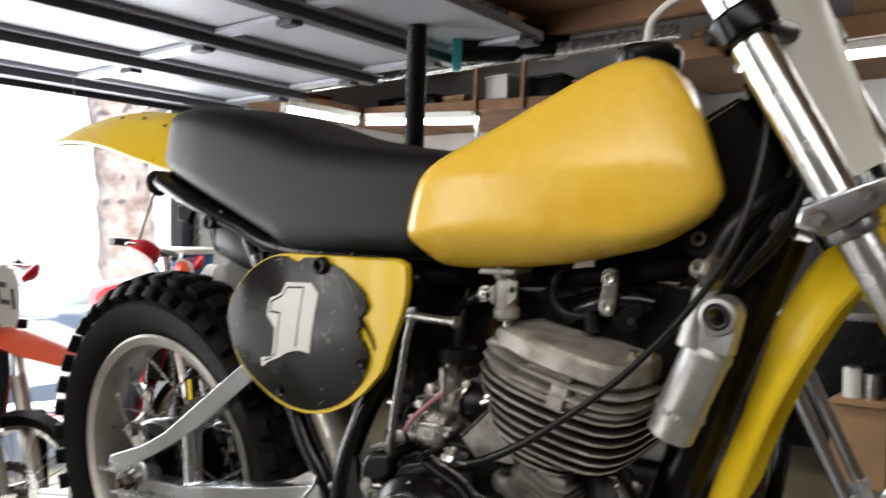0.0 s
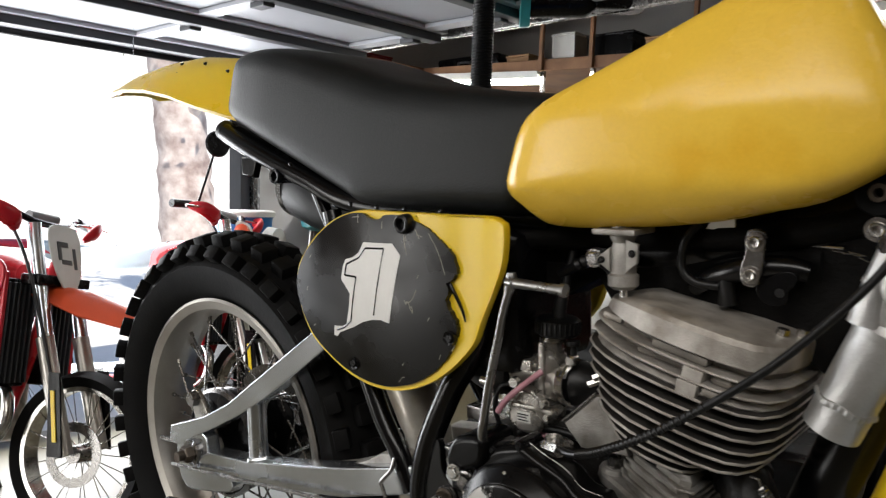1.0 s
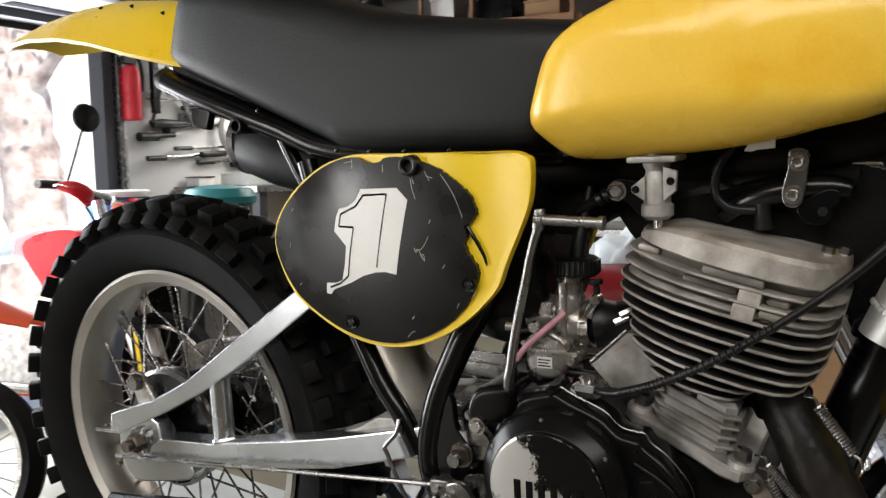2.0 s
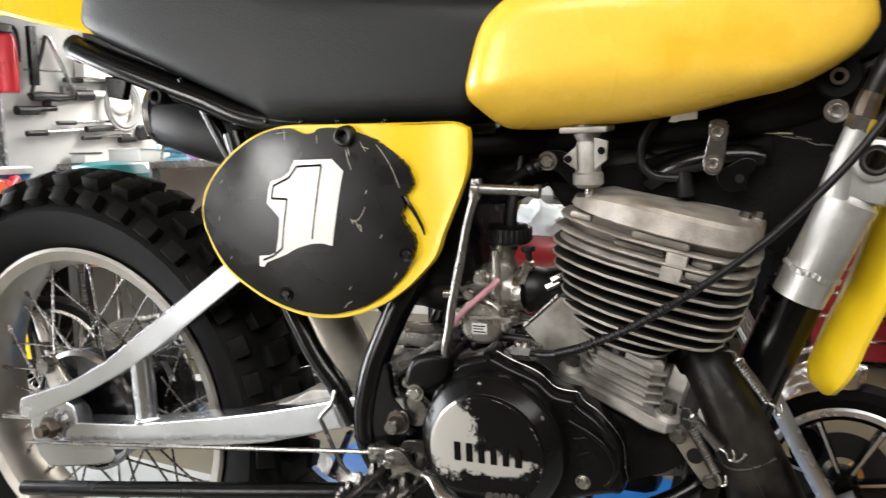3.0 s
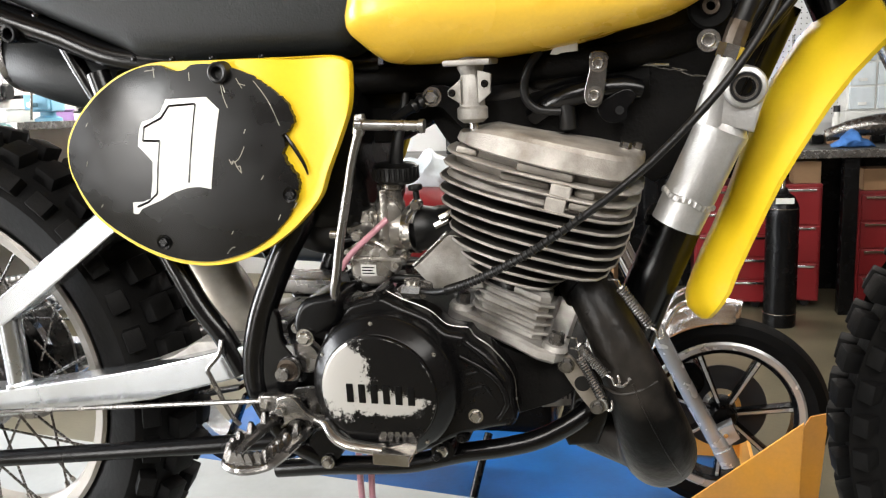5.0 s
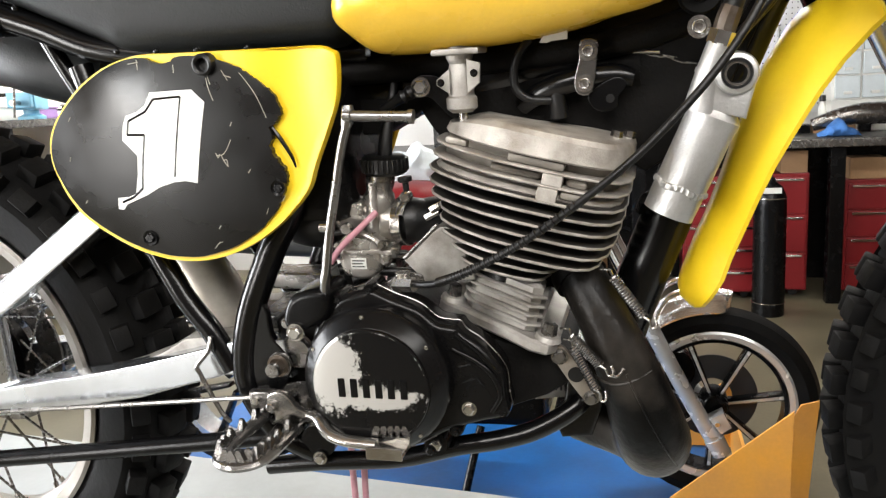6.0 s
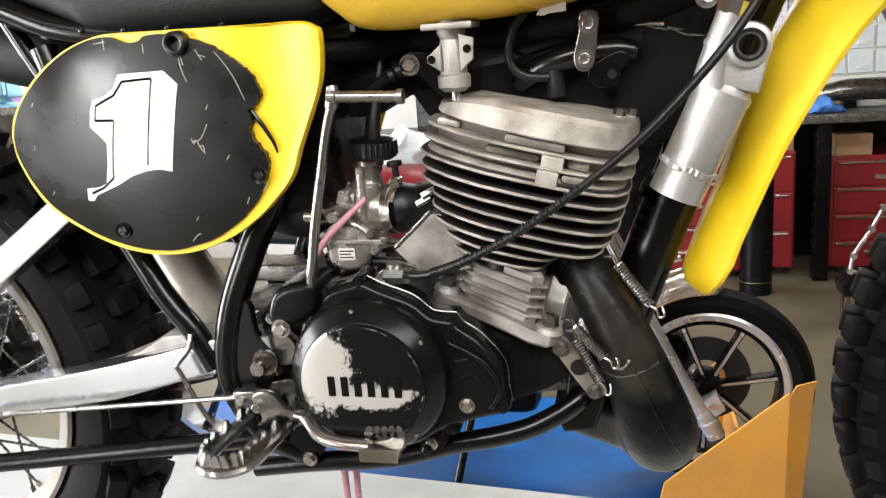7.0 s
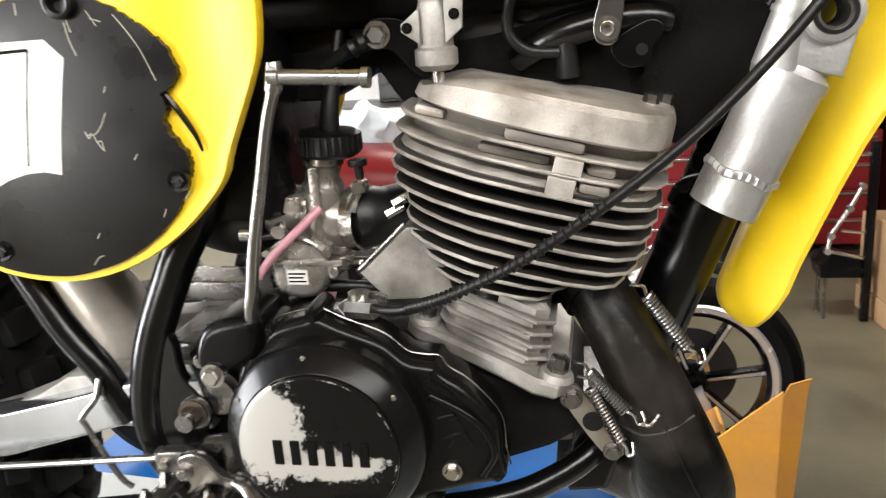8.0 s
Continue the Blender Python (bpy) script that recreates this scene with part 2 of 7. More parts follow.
OUTSIDE = mat("pale_driveway", (0.72, 0.72, 0.70), 0.9, 0, 0.06, 0.6, 20, 0.04)
PALEHILL = mat("pale_dry_bank", (0.78, 0.77, 0.74), 0.9, 0, 0.06, 0.5, 8, 0.05, second=(0.60, 0.58, 0.54))
TUBE = glow("fluorescent_tube", (1.0, 0.98, 0.94), 14.0)
SILVER = mat("silver_paint", (0.66, 0.68, 0.70), 0.26, 0.55, 0.08, 20, 200, 0.03)
# for walls out of view, dark to hold down fill and reflections
DARKWALL = mat("dark_unseen_wall", (0.10, 0.075, 0.055), 0.8, 0, 0.16, 2.5, 50, 0.08, second=(0.05, 0.038, 0.03))
GLASS = mat("clear_plastic", (0.60, 0.66, 0.68), 0.15, 0, 0.05, 20, 100, 0.0)


# ---- building tools ----
def mesh_of(name, bm, material, angle=38):
    bmesh.ops.recalc_face_normals(bm, faces=bm.faces)
    me = bpy.data.meshes.new(name)
    bm.to_mesh(me)
    bm.free()
    me.materials.append(material)
    me.shade_smooth()
    me.set_sharp_from_angle(angle=radians(angle))
    return me


def flat_faces(ob):
    """Keeps large faces flat and puts the rounding into the narrow edges."""
    even = ob.modifiers.new("even_normals", "WEIGHTED_NORMAL")
    even.keep_sharp = True


def part(name, bm, material, parent, label="", angle=38):
    ob = new(name, mesh_of(name, bm, material, angle))
    ob.parent = parent
    flat_faces(ob)
    return tagged(ob, label)


def thing(name, bm, material, label, category, group="", kind="", m=None, angle=38):
    ob = new(name, mesh_of(name, bm, material, angle))
    flat_faces(ob)
    if m is not None:
        ob.matrix_world = m
    return tagged(ob, label, category, group, kind)


def root(name, m, label, category, group="", kind=""):
    ob = new(name)
    ob.empty_display_size = 0.1
    ob.matrix_world = m
    return tagged(ob, label, category, group, kind)


def piece(name, mesh, parent, m):
    ob = new(name, mesh)
    ob.parent = parent
    ob.matrix_local = m
    return ob


def box(x0, x1, y0, y1, z0, z1, bevel=0.0, bm=None, m=None):
    bm = bm or bmesh.new()
    b2 = bmesh.new()
    bmesh.ops.create_cube(b2, size=1)
    for v in b2.verts:
        v.co = ((x0 + x1) / 2 + v.co.x * (x1 - x0), (y0 + y1) / 2 + v.co.y * (y1 - y0), (z0 + z1) / 2 + v.co.z * (z1 - z0))
    if bevel:
        bmesh.ops.bevel(b2, geom=b2.edges[:], offset=bevel, segments=2, profile=0.5, affect="EDGES")
    return join(bm, b2, m)


def join(bm, other, m=None):
    if m is not None:
        other.transform(m)
    tmp = bpy.data.meshes.new("joined")
    other.to_mesh(tmp)
    other.free()
    bm.from_mesh(tmp)
    bpy.data.meshes.remove(tmp)
    return bm


def rings(bm, loops, closed=True, cap=True):
    """Skins a list of vertex rings, each a list of places."""
    made = [[bm.verts.new(p) for p in loop] for loop in loops]
    k = len(loops[0])
    for a, b in zip(made, made[1:]):
        for i in range(k if closed else k - 1):
            j = (i + 1) % k
            bm.faces.new((a[i], a[j], b[j], b[i]))
    if cap and closed:
        bm.faces.new(made[0][::-1])
        bm.faces.new(made[-1])
    return bm


def smooth_path(pts, n=6):
    """Points on a smooth line through pts."""
    p = [Vector(q) for q in pts]
    if len(p) == 2:
        return [p[0].lerp(p[1], i / n) for i in range(n + 1)]
    out = []
    for i in range(len(p) - 1):
        a, b, c, d = p[max(i - 1, 0)], p[i], p[i + 1], p[min(i + 2, len(p) - 1)]
        for j in range(n):
            t = j / n
            out.append(0.5 * ((2 * b) + (c - a) * t + (2 * a - 5 * b + 4 * c - d) * t * t + (3 * b - a - 3 * c + d) * t ** 3))
    return out + [p[-1]]


def tube(pts, r, sides=12, n=6, bm=None, squash=1.0):
    """A round bar along a smooth line; r is one radius or one for each given point."""
    bm = bm or bmesh.new()
    line = smooth_path(pts, n)
    if isinstance(r, (int, float)):
        radii = [r] * len(line)
    else:
        radii = list(np.interp(np.linspace(0, len(r) - 1, len(line)), range(len(r)), r))
    up = Vector((0, 0, 1))
    first = (line[1] - line[0]).normalized()
    if abs(first.dot(up)) > 0.9:
        up = Vector((0, 1, 0))
    side = first.cross(up).normalized()
    loops = []
    for i, q in enumerate(line):
        d = (line[min(i + 1, len(line) - 1)] - line[max(i - 1, 0)]).normalized()
        side = (side - d * side.dot(d)).normalized()
        other = d.cross(side)
        loops.append([q + (side * math.cos(a) * squash + other * math.sin(a)) * radii[i] for a in np.linspace(0, math.tau, sides, endpoint=False)])
    return rings(bm, loops)


def rod(a, b, r, sides=12, bm=None):
    return tube([a, b], r, sides, 1, bm)


def lathe(profile, sides=40, bm=None, m=None):
    """Turns (radius, y) pairs about the y axis."""
    b2 = bmesh.new()
    loops = [[(r * math.cos(a), y, r * math.sin(a)) for a in np.linspace(0, math.tau, sides, endpoint=False)] for r, y in profile]
    rings(b2, loops, cap=profile[0][0] > 1e-6 and profile[-1][0] > 1e-6)
    return join(bm or bmesh.new(), b2, m)


def ring_lathe(profile, sides=64):
    """Turns a closed (radius, y) outline about the y axis."""
    bm = bmesh.new()
    k = len(profile)
    made = [[bm.verts.new((r * math.cos(a), y, r * math.sin(a))) for r, y in profile] for a in np.linspace(0, math.tau, sides, endpoint=False)]
    for i in range(sides):
        a, b = made[i], made[(i + 1) % sides]
        for j in range(k):
            bm.faces.new((a[j], a[(j + 1) % k], b[(j + 1) % k], b[j]))
    return bm


def slab(outline, y0, y1, bevel=0.003, bm=None, m=None, segments=2):
    """An outline in the x-z plane, given a thickness from y0 to y1, with rounded edges."""
    b2 = bmesh.new()
    lo = [b2.verts.new((x, y0, z)) for x, z in outline]
    b2.faces.new(lo)
    got = bmesh.ops.extrude_face_region(b2, geom=b2.faces[:])
    for v in got["geom"]:
        if isinstance(v, bmesh.types.BMVert):
            v.co.y = y1
    bmesh.ops.recalc_face_normals(b2, faces=b2.faces)
    if bevel:
        rim = [e for e in b2.edges if abs(e.verts[0].co.y - e.verts[1].co.y) < 1e-6]
        bmesh.ops.bevel(b2, geom=rim, offset=bevel, segments=segments, profile=0.5, affect="EDGES")
    return join(bm or bmesh.new(), b2, m)


def round_outline(pts, n=5, closed=True):
    """A smooth closed outline through (x, z) points."""
    p = [Vector((a, 0, b)) for a, b in pts]
    out = []
    k = len(p)
    for i in range(k):
        a, b, c, d = p[i - 1], p[i], p[(i + 1) % k], p[(i + 2) % k]
        for j in range(n):
            t = j / n
            q = 0.5 * ((2 * b) + (c - a) * t + (2 * a - 5 * b + 4 * c - d) * t * t + (3 * b - a - 3 * c + d) * t ** 3)
            out.append((q.x, q.z))
    return out


def loft(stations, power=2.6, sides=36, sub=5, top_power=None):
    """A body through stations (x_low, z_low, x_high, z_high, half_width), smooth between them."""
    cols = np.array(stations, float)
    t = np.linspace(0, len(cols) - 1, (len(cols) - 1) * sub + 1)
    dense = []
    for u in t:
        i = min(int(u), len(cols) - 2)
        f = u - i
        a, b, c, d = cols[max(i - 1, 0)], cols[i], cols[i + 1], cols[min(i + 2, len(cols) - 1)]
        dense.append(0.5 * (2 * b + (c - a) * f + (2 * a - 5 * b + 4 * c - d) * f * f + (3 * b - a - 3 * c + d) * f ** 3))
    loops = []
    for xl, zl, xh, zh, hw in dense:
        loop = []
        for a in np.linspace(0, math.tau, sides, endpoint=False):
            c, s = math.cos(a), math.sin(a)
            pw = (top_power or power) if s > 0 else power
            y = abs(c) ** (2 / pw) * math.copysign(1, c) * max(hw, 0.001)
            v = abs(s) ** (2 / pw) * math.copysign(1, s)
            k = 0.5 + 0.5 * v
            loop.append((xl + (xh - xl) * k, y, zl + (zh - zl) * k))
        loops.append(loop)
    return rings(bmesh.new(), loops)


def hexbolt(r=0.007, h=0.006):
    """A flanged hexagon bolt head that points to -y."""
    bm = lathe([(0.0, -0.0015), (r * 1.35, -0.0015), (r * 1.35, 0.0), (0.0, 0.0)], 16)
    b2 = bmesh.new()
    rings(b2, [[(r * k * math.cos(a), y, r * k * math.sin(a)) for a in np.linspace(0, math.tau, 6, endpoint=False)] for k, y in ((1, 0), (1, -h * 0.8), (0.8, -h))])
    return join(bm, b2)


def coil(a, b, r, turns, wire):
    a, b = Vector(a), Vector(b)
    d = (b - a).normalized()
    s = d.cross(Vector((0, 1, 0))).normalized()
    o = d.cross(s)
    n = turns * 8
    pts = [a.lerp(b, i / n) + (s * math.cos(i * math.tau / 8) + o * math.sin(i * math.tau / 8)) * r for i in range(n + 1)]
    return tube(pts, wire, 5, 1)

# ---- the yellow motocross bike; its own axes: x ahead, y to its left, z up from the tyres' foot ----
bike = root("motocross_bike", pose(0, 0.027, 0.431, math.degrees(0.063), 0, 0), "vintage yellow and black motocross bike on a lift deck", "motorcycle")
NUT = mesh_of("bolt", hexbolt(0.0068, 0.006), STEEL)
SMALLNUT = mesh_of("bolt", hexbolt(0.005, 0.005), STEEL)
DARKNUT = mesh_of("bolt", hexbolt(0.0075, 0.008), DULL)
SOCKET = mesh_of("bolt", lathe([(0.0, -0.003), (0.0032, -0.003), (0.0034, -0.0065), (0.0052, -0.0068), (0.0060, -0.0055), (0.0062, -0.0018), (0.0098, -0.0016), (0.0100, 0.0), (0.0, 0.0)], 24), STEEL)
CASENUT = mesh_of("bolt", hexbolt(0.0045, 0.004), SATIN)
BIGNUT = mesh_of("bolt", hexbolt(0.014, 0.016), RUSTY)


def bolt(parent, x, y, z, mesh=None, big=1.0):
    return piece("bolt", mesh or SMALLNUT, parent, Matrix.Translation((x, y, z)) @ Matrix.Scale(big, 4))


def knobby_tyre(name, cx, cz, outer, width, wheel_rim, label, n=40, size=1.0):
    """A knobbly tyre whose tread blocks stand proud in four rows."""
    h = width / 2
    body = outer - 0.016
    prof = [(wheel_rim - 0.004, -h * 0.55), (wheel_rim + 0.02, -h * 0.86), (wheel_rim + 0.055, -h * 0.97), (body - 0.028, -h * 0.90), (body - 0.008, -h * 0.62), (body, 0),
            (body - 0.008, h * 0.62), (body - 0.028, h * 0.90), (wheel_rim + 0.055, h * 0.97), (wheel_rim + 0.02, h * 0.86), (wheel_rim - 0.004, h * 0.55), (wheel_rim + 0.004, 0)]
    tyre = part(name, ring_lathe(prof, 72), RUBBER, bike, label)
    tyre.location = (cx, 0, cz)
    mid = mesh_of("knob", box(-0.015 * size, 0.015 * size, -0.016 * size, 0.016 * size, -0.006, 0.018, 0.0022), RUBBER)
    shoulder = mesh_of("knob", box(-0.014 * size, 0.014 * size, -0.011 * size, 0.011 * size, -0.010, 0.018, 0.0022), RUBBER)
    for i in range(n):
        a = math.tau * i / n
        for row, (y, lean, r) in enumerate(((-h * 0.80, 52, body - 0.020), (-h * 0.30, 12, body - 0.003), (h * 0.30, -12, body - 0.003), (h * 0.80, -52, body - 0.020))):
            b = a + (math.pi / n if row in (0, 3) else 0.0) * (1 if row else 1)
            m = Matrix.Rotation(-b, 4, "Y") @ Matrix.Translation((0, y, r)) @ Matrix.Rotation(radians(lean), 4, "X")
            piece("knob", shoulder if row in (0, 3) else mid, tyre, m)
    return tyre


def spoked_rim(name, cx, cz, radius, half, hub_r, material):
    prof = [(radius, -half), (radius - 0.005, -half - 0.002), (radius - 0.019, -half + 0.003), (radius - 0.022, -half + 0.010), (radius - 0.030, -half * 0.3), (radius - 0.030, half * 0.3),
            (radius - 0.022, half - 0.010), (radius - 0.019, half - 0.003), (radius - 0.005, half + 0.002), (radius, half), (radius - 0.010, half - 0.008), (radius - 0.014, 0), (radius - 0.010, -half + 0.008)]
    rim = part(name, ring_lathe(prof, 96), material, bike)
    rim.location = (cx, 0, cz)
    spoke = mesh_of("spoke", rod((0, 0, 0), (0, 0, 1), 0.0019, 6), DULL)
    nipple = mesh_of("nipple", rod((0, 0, 0), (0, 0, 0.014), 0.0035, 8), STEEL)
    for i in range(36):
        s = -1 if i % 2 else 1
        a = math.tau * i / 36
        b = a + (0.95 if (i // 2) % 2 else -0.95)
        p = Vector((math.cos(b) * hub_r, s * 0.045, math.sin(b) * hub_r))
        q = Vector((math.cos(a) * (radius - 0.027), s * 0.008, math.sin(a) * (radius - 0.027)))
        turn = (q - p).to_track_quat("Z", "X").to_matrix().to_4x4()
        piece("spoke", spoke, rim, Matrix.Translation(p) @ turn @ Matrix.Diagonal((1, 1, (q - p).length, 1)))
        piece("nipple", nipple, rim, Matrix.Translation(q.lerp(p, 0.06)) @ turn)
    return rim


RX, RZ = -0.653, 0.345
knobby_tyre("rear_tyre", RX, RZ, 0.350, 0.128, 0.243, "worn black knobbly rear tyre")
spoked_rim("rear_rim", RX, RZ, 0.243, 0.044, 0.062, RIM)
hub = part("rear_hub", lathe([(0.0, -0.062), (0.03, -0.062), (0.045, -0.055), (0.085, -0.050), (0.088, -0.04), (0.088, -0.018), (0.05, 0.0), (0.045, 0.03), (0.07, 0.035), (0.07, 0.055), (0.02, 0.06), (0, 0.06)], 40), SATIN, bike, "black rear brake drum and hub")
hub.location = (RX, 0, RZ)
arm = part("brake_arm", slab(round_outline([(-0.675, 0.345), (-0.705, 0.418), (-0.694, 0.434), (-0.678, 0.428), (-0.640, 0.375), (-0.625, 0.345)], 3), -0.069, -0.060, 0.003), CARB, bike, "cast brake backing plate with lever")
part("arm_boss", lathe([(0, -0.080), (0.011, -0.080), (0.013, -0.074), (0.013, -0.066), (0, -0.066)], 20, m=Matrix.Translation((-0.690, 0, 0.420))), DULL, arm)
part("drum_rim", ring_lathe([(0.086, -0.052), (0.092, -0.048), (0.092, -0.040), (0.086, -0.038)], 48), DULL, hub)
spr = part("rear_sprocket", ring_lathe([(0.11, 0.062), (0.11, 0.067), (0.075, 0.067), (0.075, 0.062)], 60), DULL, bike)
spr.location = (RX, 0, RZ)
# the bars are turned a little to the right
AXIS = Vector((-0.407, 0, 0.914)).normalized()
STEER = Matrix.Translation((0.43, 0, 0.79)) @ Matrix.Rotation(radians(-6), 4, AXIS) @ Matrix.Translation((-0.43, 0, -0.79))


def steer(ob):
    ob.matrix_local = STEER @ Matrix.LocRotScale(ob.location, ob.rotation_euler, ob.scale)
    return ob


# front wheel
FX, FZ = 0.808, 0.352
steer(knobby_tyre("front_tyre", FX, FZ, 0.352, 0.092, 0.281, "black knobbly front tyre", 54, 0.78))
steer(spoked_rim("front_rim", FX, FZ, 0.281, 0.026, 0.05, RIM))
fh = part("front_hub", lathe([(0, -0.06), (0.06, -0.06), (0.07, -0.05), (0.07, -0.02), (0.04, 0.0), (0.05, 0.05), (0, 0.05)], 36), SATIN, bike)
fh.location = (FX, 0, FZ)
steer(fh)

# swingarm: a box beam below, a bent and tapered bar above, a brace between them
for s in (-1, 1):
    y0, y1 = (-0.104, -0.070) if s < 0 else (0.070, 0.104)
    low = part("swingarm_beam", slab([(-0.630, 0.309), (-0.638, 0.341), (-0.605, 0.355), (-0.51, 0.363), (-0.363, 0.389), (-0.292, 0.404), (-0.226, 0.420), (-0.168, 0.435), (-0.105, 0.440), (-0.100, 0.395), (-0.182, 0.395), (-0.296, 0.362), (-0.443, 0.337)], y0, y1, 0.003), ALLOY, bike, "polished aluminium swingarm beam")
    part("swingarm_gusset", slab([(-0.400, 0.372), (-0.314, 0.396), (-0.272, 0.412), (-0.240, 0.430), (-0.184, 0.436), (-0.120, 0.436), (-0.120, 0.400), (-0.250, 0.380)], *((-0.084, -0.050) if s < 0 else (0.050, 0.084)), 0.004), CAST, bike, "pale cast swingarm gusset")
    bar = [(-0.722, 0.352), (-0.716, 0.378), (-0.62, 0.410), (-0.55, 0.444), (-0.49, 0.484), (-0.42, 0.530), (-0.335, 0.586), (-0.22, 0.655), (-0.205, 0.628), (-0.31, 0.566), (-0.39, 0.512), (-0.46, 0.466), (-0.52, 0.431), (-0.60, 0.392), (-0.70, 0.348)]
    part("swingarm_bar", slab(bar, y0 + 0.002, y1 - 0.002, 0.003), ALLOY, bike, "bent aluminium bar")
    br = part("swingarm_brace", rod((-0.497, (y0 + y1) / 2, 0.360), (-0.497, (y0 + y1) / 2, 0.452), 0.0145, 18), ALLOY, bike)
    part("weld", tube([(-0.516, (y0 + y1) / 2, 0.3640), (-0.497, y0 + 0.002, 0.3660), (-0.478, (y0 + y1) / 2, 0.3690)], 0.004, 8, 4), ALLOY, br)
    end = part("axle_block", slab(round_outline([(-0.704, 0.352), (-0.700, 0.374), (-0.655, 0.384), (-0.615, 0.376), (-0.607, 0.330), (-0.556, 0.324), (-0.558, 0.300), (-0.630, 0.284), (-0.683, 0.279), (-0.704, 0.310)], 2), y0 + 0.004, y1 - 0.006, 0.004), ALLOY, bike)
    part("weld", tube([(-0.640, y0 + 0.001, 0.366), (-0.648, y0 - 0.001, 0.345), (-0.640, y0 + 0.001, 0.322)], 0.0045, 8, 4), ALLOY, low)
axle = part("rear_axle", rod((RX, -0.118, RZ), (RX, 0.118, RZ), 0.009, 16), RUSTY, bike)
bolt(axle, RX, -0.104, RZ, BIGNUT, 1.05)
part("axle_washer", lathe([(0.009, -0.1065), (0.0205, -0.1065), (0.0215, -0.105), (0.0215, -0.100), (0.009, -0.100)], 28, m=Matrix.Translation((RX, 0, RZ))), DULL, axle)
part("axle_end", rod((RX, -0.131, RZ), (RX, -0.104, RZ), 0.0085, 12), RUSTY, axle)
part("adjuster_bolt", rod((-0.775, -0.086, 0.340), (-0.70, -0.086, 0.345), 0.004, 8), STEEL, axle)

# frame
y = 0.085
for s in (-1, 1):
    part("rear_down_tube", tube([(-0.070, s * 0.06, 0.70), (-0.079, s * 0.085, 0.60), (-0.112, s * 0.095, 0.535), (-0.146, s * 0.098, 0.46), (-0.157, s * 0.098, 0.39), (-0.130, s * 0.095, 0.33), (-0.09, s * 0.085, 0.300)], 0.0150, 16), BLACK, bike, "glossy black frame tube")
    part("rear_strut", tube([(-0.315, s * 0.085, 0.74), (-0.268, s * 0.092, 0.580), (-0.231, s * 0.097, 0.502), (-0.214, s * 0.098, 0.473), (-0.193, s * 0.098, 0.444), (-0.172, s * 0.098, 0.402)], 0.0125, 14), BLACK, bike)
    part("seat_rail", tube([(-0.542, s * 0.084, 0.852), (-0.47, s * 0.090, 0.824), (-0.36, s * 0.090, 0.784), (-0.25, s * 0.084, 0.748), (0.0, s * 0.05, 0.735)], 0.0135, 14), BLACK, bike)
    part("cradle_tube", tube([(-0.15, s * 0.086, 0.277), (-0.08, s * 0.086, 0.287), (0.0084, s * 0.085, 0.2960), (0.0732, s * 0.083, 0.3135), (0.1226, s * 0.080, 0.3230), (0.1640, s * 0.072, 0.3345), (0.2050, s * 0.060, 0.3590), (0.225, s * 0.03, 0.385)], 0.0108, 14), BLACK, bike, "scuffed black lower frame tube")
    part("pivot_plate", slab(round_outline([(-0.146, 0.486), (-0.122, 0.478), (-0.118, 0.445), (-0.106, 0.428), (-0.099, 0.412), (-0.104, 0.394), (-0.118, 0.377), (-0.156, 0.374), (-0.166, 0.394), (-0.166, 0.438)], 3), s * 0.100 - 0.005, s * 0.100 + 0.005, 0.003), BLACK, bike)
    part("top_tube", tube([(0.35, s * 0.025, 0.755), (0.25, s * 0.032, 0.728), (0.10, s * 0.036, 0.718), (-0.05, s * 0.055, 0.715)], 0.0135, 14), OILY, bike)
part("shock_body", tube([(0.27, 0, 0.700), (0.12, 0, 0.695), (0.03, 0, 0.692), (-0.06, 0, 0.672), (-0.18, 0, 0.645)], [0.034, 0.030, 0.028, 0.032, 0.036], 22), OILY, bike, "black shock absorber under the tank")
backbone = part("backbone", tube([(0.375, 0, 0.78), (0.25, 0, 0.728), (0.10, 0, 0.70), (-0.05, 0, 0.70)], 0.033, 20), BLACK, bike, "thick black backbone tube")
part("steering_head", rod((0.372, 0, 0.93), (0.450, 0, 0.755), 0.030, 24), BLACK, bike)
part("down_tube", tube([(0.385, 0, 0.77), (0.335, 0, 0.65), (0.291, 0, 0.535), (0.258, 0, 0.45), (0.225, 0, 0.345)], 0.0265, 20), BLACK, bike)
part("head_gusset", slab([(0.395, 0.775), (0.225, 0.705), (0.235, 0.625), (0.275, 0.600), (0.335, 0.640)], -0.030, 0.030, 0.004), OILY, bike, "black head gusset plate with rubbed edges")
part("inner_gusset", slab([(0.22, 0.71), (-0.03, 0.705), (-0.03, 0.648), (0.004, 0.648), (0.031, 0.662), (0.046, 0.671), (0.058, 0.652), (0.074, 0.632), (0.12, 0.640), (0.20, 0.640), (0.25, 0.625), (0.25, 0.71)], -0.030, 0.030, 0.004), OILY, bike)
part("head_stay", tube([(0.262, -0.040, 0.694), (0.245, -0.044, 0.6975), (0.220, -0.046, 0.6965), (0.193, -0.045, 0.6905), (0.170, -0.040, 0.682), (0.155, -0.03, 0.672)], [0.010, 0.0115, 0.0115, 0.0115, 0.011, 0.010], 16), BLACK, bike)
part("plug_boot", tube([(0.189, -0.046, 0.692), (0.191, -0.046, 0.676), (0.192, -0.044, 0.660)], [0.0085, 0.0080, 0.0095], 14), HOSE, bike, "black rubber plug cap")
edge_strip = part("gusset_edge", rod((0.236, -0.0335, 0.7198), (0.288, -0.0335, 0.7165), 0.0016, 8), STEEL, bike, "bare worn weld edge")
random.seed(21)
